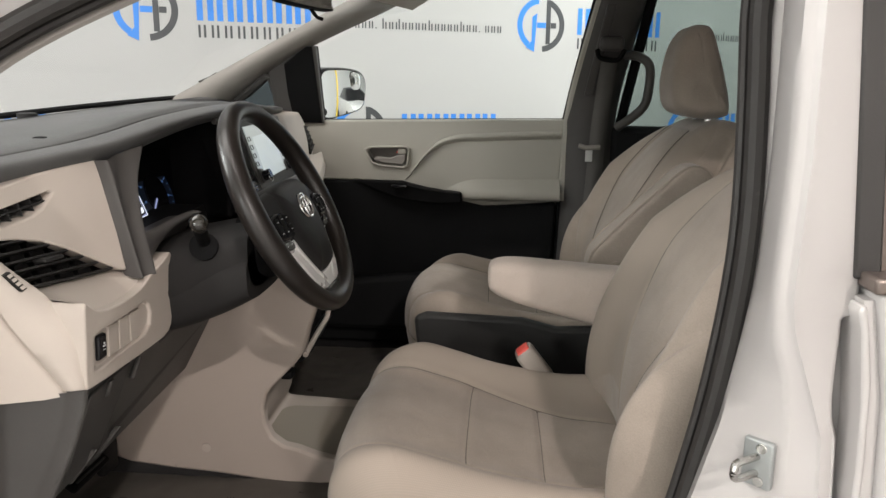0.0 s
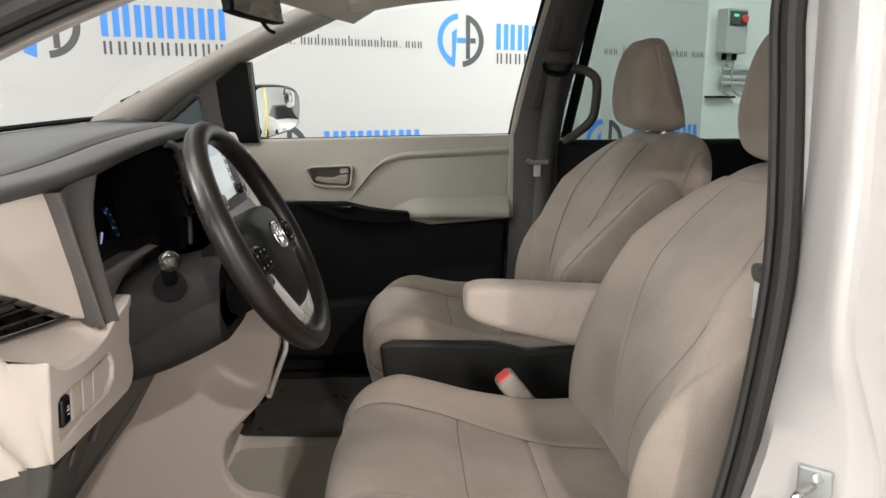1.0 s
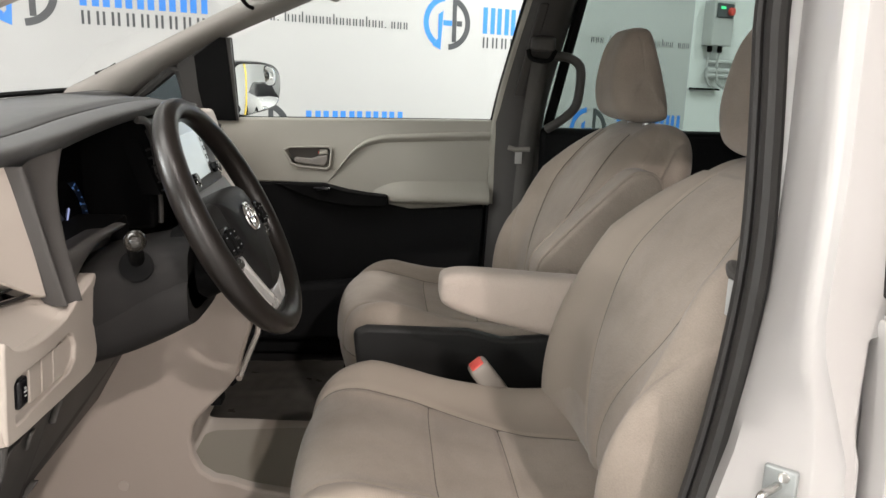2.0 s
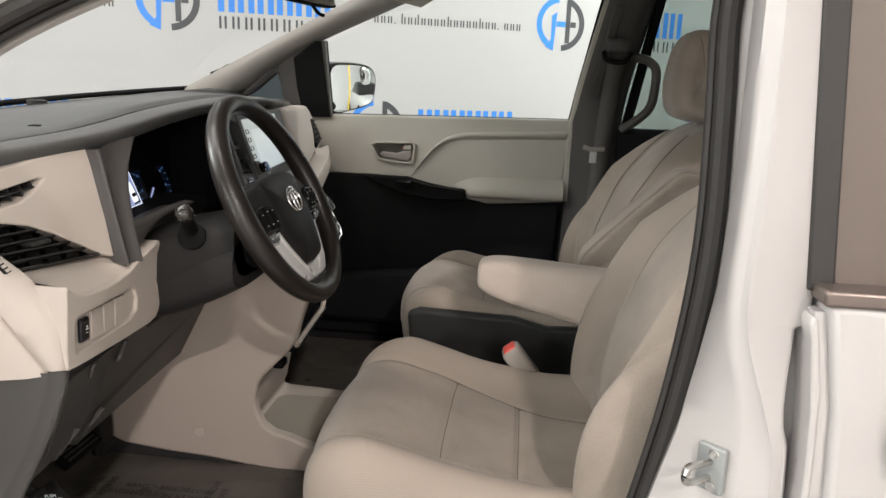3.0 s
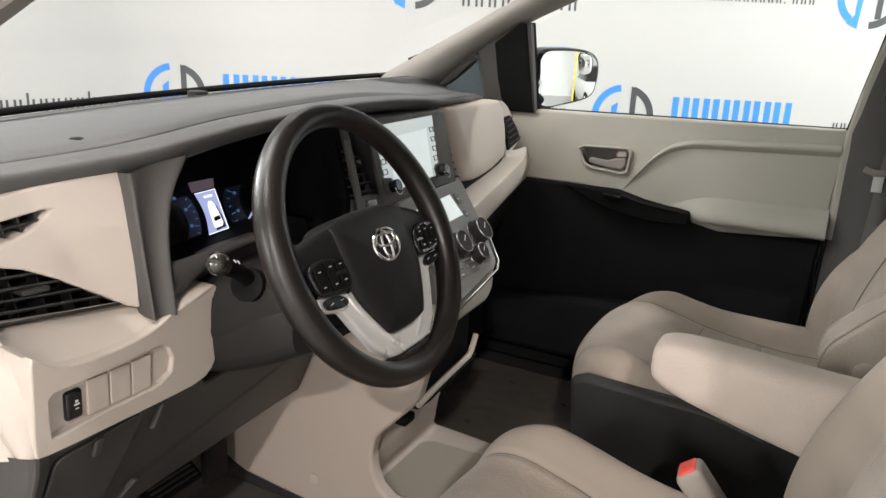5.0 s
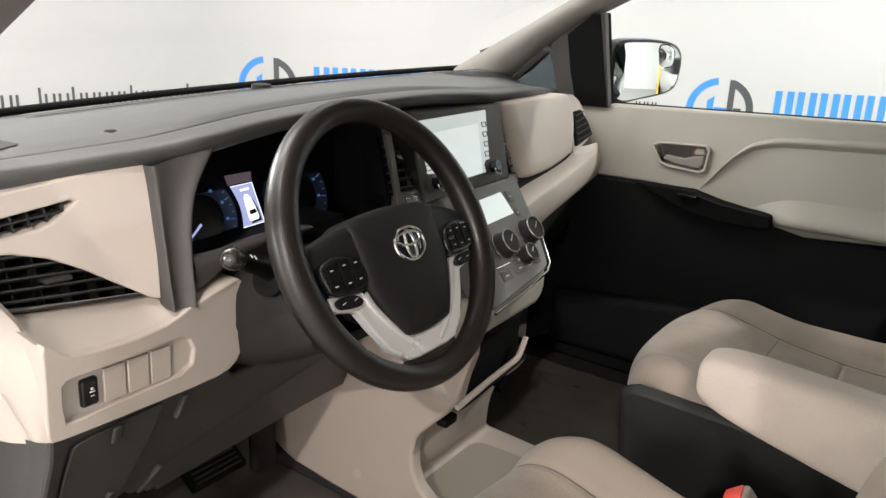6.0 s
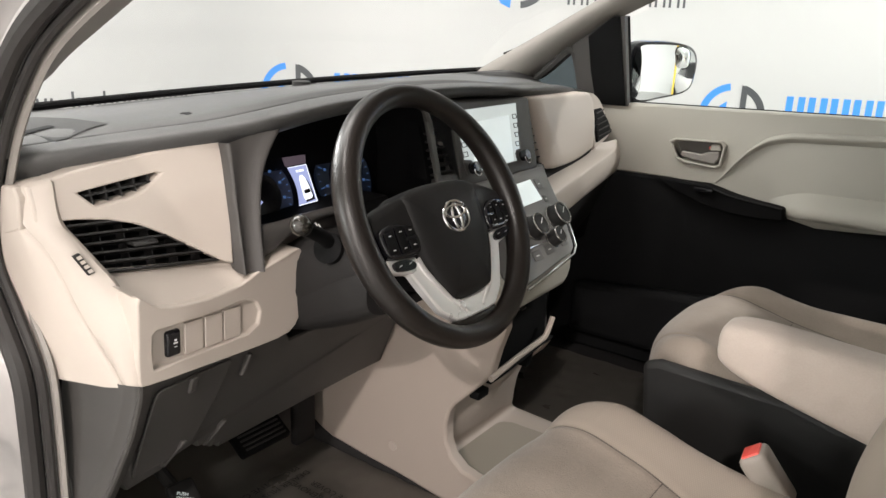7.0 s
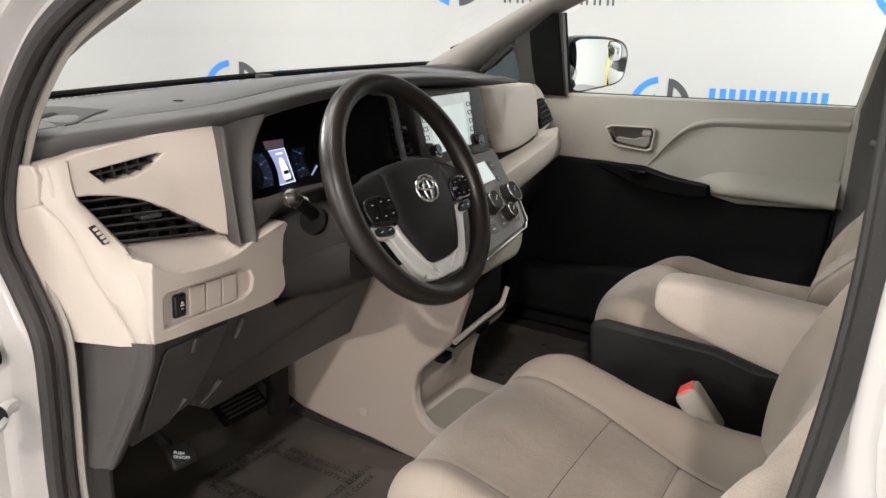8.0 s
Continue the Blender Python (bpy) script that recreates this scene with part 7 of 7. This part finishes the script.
bp("tongue_bar", tube([(0.578, pillar_y(1.13) - 0.012, 1.135), (0.60, pillar_y(1.13) - 0.014, 1.128), (0.645, pillar_y(1.13) - 0.012, 1.13)], 0.008, 10), PILLAR, "grey belt tongue bar")
bp("tongue", rbox(0.60, 0.622, pillar_y(1.1) - 0.016, pillar_y(1.1) - 0.013, 1.085, 1.125, 0.001), BOXGREY, "steel belt tongue")
grab = part("grab_handle", tube(spline([(0.70, 0.735, 1.41), (0.735, 0.70, 1.405), (0.765, 0.685, 1.375), (0.765, 0.685, 1.30), (0.755, 0.69, 1.26), (0.725, 0.715, 1.225), (0.69, 0.75, 1.195)], 5), 0.0135, 12, up=(0.3, 1, 0)), PILLARDARK)
tagged(grab, "grey moulded grab handle on the middle pillar", "grab handle")

# driver's belt, hanging down between the seat and the middle pillar
dbelt = thing("seat_belt", (0.62, -0.70, 0.6), "grey driver seat belt hanging by the middle pillar", "seat belt")
rows = [[(0.668 - 0.085 * f + 0.006 * math.sin(9 * f), -0.655 - 0.03 * f, 1.32 - 0.62 * f), (0.676 - 0.085 * f, -0.700 - 0.03 * f, 1.32 - 0.62 * f)] for f in [k / 16 for k in range(17)]]
o = under(part("webbing", sheet(rows), BELT, None, "grey woven belt webbing"), dbelt)
m = o.modifiers.new("thick", "SOLIDIFY")
m.thickness = 0.002
under(part("tongue_bar", tube(spline([(0.632, -0.635, 1.112), (0.626, -0.655, 1.104), (0.632, -0.70, 1.102)], 4), 0.008, 10), PILLARDARK, None, "grey belt tongue bar"), dbelt)
under(part("tongue", rbox(0.618, 0.622, -0.685, -0.655, 1.055, 1.10, 0.001), BOXGREY, None, "steel belt tongue"), dbelt)

# rear-view mirror under the roof header
rv = thing("rear_view_mirror", (-0.12, 0.0, 1.5), "black inside rear-view mirror below the headliner", "car mirror")
RV = Matrix.Translation((-0.085, 0.0, 1.505)) @ Euler((0, radians(-8), radians(-14))).to_matrix().to_4x4()
rvs = spline([(0, -0.115, 0.02), (0, -0.10, 0.032), (0, 0.10, 0.032), (0, 0.115, 0.02), (0, 0.115, -0.02), (0, 0.10, -0.033), (0, -0.10, -0.033), (0, -0.115, -0.02)], 4, closed=True)
under(part("shell", sheet([[RV @ Vector((dx, p.y * k, p.z * k)) for p in rvs] for k, dx in ((0.95, 0.004), (1, 0), (0.98, -0.015), (0.7, -0.032))], close_v=True, caps=True), BLACK), rv)
under(part("mirror_glass", sheet([[RV @ Vector((0.0045, p.y * k, p.z * k)) for p in rvs] for k in (0.92, 0.02)], close_v=True, caps=True), MIRROR), rv)
under(part("stem", tube(spline([RV @ Vector((-0.03, 0, 0.01)), (-0.13, 0.0, 1.535), (-0.15, 0.0, 1.555)], 4), 0.012, 10), BLACK), rv)
under(part("hook", tube(spline([RV @ Vector((-0.01, 0.03, -0.03)), RV @ Vector((0.0, 0.035, -0.05)), RV @ Vector((0.005, 0.05, -0.055))], 4), 0.004, 8), BLACK), rv)

# ---- driver's door, swung wide open ----
ddoor = thing("driver_door", (-0.42, -0.92, 0.35), "white driver door swung wide open with dark trim", "car door")
DD = Matrix.Translation((-0.40, -0.93, 0)) @ Euler((0, 0, radians(-112))).to_matrix().to_4x4()


def dd(name, poly, y0, depth, mat, label="", bevel=0.01):
    return under(part(name, prism(poly, lambda u, v, w: DD @ Vector((u, y0 + w, v)), depth), mat, None, label, bevel=bevel), ddoor)


dd("door_skin", [(0.03, 0.35), (1.0, 0.35), (1.0, 1.15), (0.03, 1.12)], -0.06, 0.03, PAINT, "white outer skin")
dd("inner_panel", [(0.05, 0.42), (0.97, 0.42), (0.97, 1.16), (0.05, 1.13)], -0.03, 0.07, DARKTRIM, "dark inner trim")
dd("door_front_edge", [(0.02, 0.36), (0.05, 0.36), (0.05, 1.13), (0.02, 1.12)], -0.05, 0.09, LOWER)
dd("window_frame", [(0.05, 1.14), (0.09, 1.16), (0.42, 1.52), (0.95, 1.58), (0.99, 1.14), (1.03, 1.14), (0.99, 1.62), (0.40, 1.56)], -0.03, 0.03, BLACK)

# ---- floor things ----
mat_ob = thing("floor_mat", (-0.35, -0.4, 0.43), "floor mat under creased clear protective film", "floor mat")
rows = []
for i in range(61):
    x = -0.80 + 0.86 * i / 60
    row = []
    for j in range(41):
        y = -0.735 + 0.62 * j / 40
        z = 0.436 + 0.004 * noise.noise(Vector((x * 9, y * 9, 1))) + 0.0025 * noise.noise(Vector((x * 30, y * 30, 5)))
        if x < -0.55:
            z += (-0.55 - x) * 0.75
        row.append((x, y, z + 0.006))
    rows.append(row)
under(part("film", sheet(rows), FILM, None, "clear creased protective film"), mat_ob)
under(part("mat_edge", rbox(-0.55, 0.06, -0.74, -0.11, 0.428, 0.436), CARPET), mat_ob)


mat_far = thing("floor_mat", (-0.35, 0.45, 0.43), "passenger floor mat under creased clear protective film", "floor mat")
rows = []
for i in range(61):
    x = -0.72 + 0.80 * i / 60
    row = []
    for j in range(41):
        y = 0.17 + 0.58 * j / 40
        z = 0.442 + 0.004 * noise.noise(Vector((x * 9, y * 9, 11))) + 0.003 * noise.noise(Vector((x * 30, y * 30, 15)))
        row.append((x, y, z + max(0, -0.50 - x) * 0.75))
    rows.append(row)
under(part("film", sheet(rows), FILM, None, "clear creased protective film"), mat_far)


def mat_words(body, size, x, y, deg, z=0.4512):
    return under(lettering(body, size, pose(x, y, z, 0, 0, deg), PRINT), mat_ob)


pdl = thing("parking_brake_pedal", (-0.5, -0.62, 0.45), "dark grey parking brake pedal with white lettering", "pedal")
turn = Matrix.Translation((-0.334, -0.602, 0.64)) @ Euler((0, radians(40), radians(-8))).to_matrix().to_4x4()
under(part("pad", rbox(-0.023, 0.023, -0.023, 0.023, -0.008, 0.008, 0.006, 3, turn), BINNACLE), pdl)
under(part("arm", tube([turn @ Vector((0, 0, -0.008)), (-0.42, -0.62, 0.70), (-0.52, -0.64, 0.86)], 0.010, 10), SHROUD), pdl)
brk = thing("brake_pedal", (-0.55, -0.42, 0.5), "black rubber brake pedal", "pedal")
turn2 = Matrix.Translation((-0.465, -0.343, 0.583)) @ Euler((0, radians(35), 0)).to_matrix().to_4x4()
under(part("pad", rbox(-0.03, 0.03, -0.06, 0.06, -0.009, 0.009, 0.006, 3, turn2), BLACK), brk)
for k in range(5):
    under(part("tread", rbox(-0.022 + 0.01 * k, -0.018 + 0.01 * k, -0.05, 0.05, 0.008, 0.0115, 0.001, 1, turn2), RUBBER), brk)
under(part("arm", tube([turn2 @ Vector((0, 0, -0.008)), (-0.545, -0.345, 0.70), (-0.60, -0.35, 0.90)], 0.012, 10), BLACK), brk)
acc = thing("accelerator_pedal", (-0.6, -0.22, 0.5), "dark grey floor-hinged accelerator pedal", "pedal")
under(part("pad", rbox(-0.510, -0.485, -0.226, -0.166, 0.49, 0.64, 0.01, 3), SHROUD), acc)
for body, x, y, deg in (("DEALER MUST REMOVE", -0.455, -0.228, -90), ("PROTECTIVE COVER", -0.483, -0.232, -90), ("DEALER MUST REMOVE", -0.215, -0.272, 180), ("PROTECTIVE COVER", -0.215, -0.245, 180),
                        ("DEALER MUST REMOVE", -0.447, -0.428, 0), ("PROTECTIVE COVER", -0.447, -0.455, 0), ("DEALER MUST REMOVE", -0.215, -0.43, 90), ("PROTECTIVE COVER", -0.188, -0.43, 90)):
    mat_words(body, 0.0215, x, y, deg)
under(lettering("PUSH\nON/OFF", 0.0075, turn @ pose(-0.003, -0.013, 0.0085, 0, 0, 60), LCD), pdl)
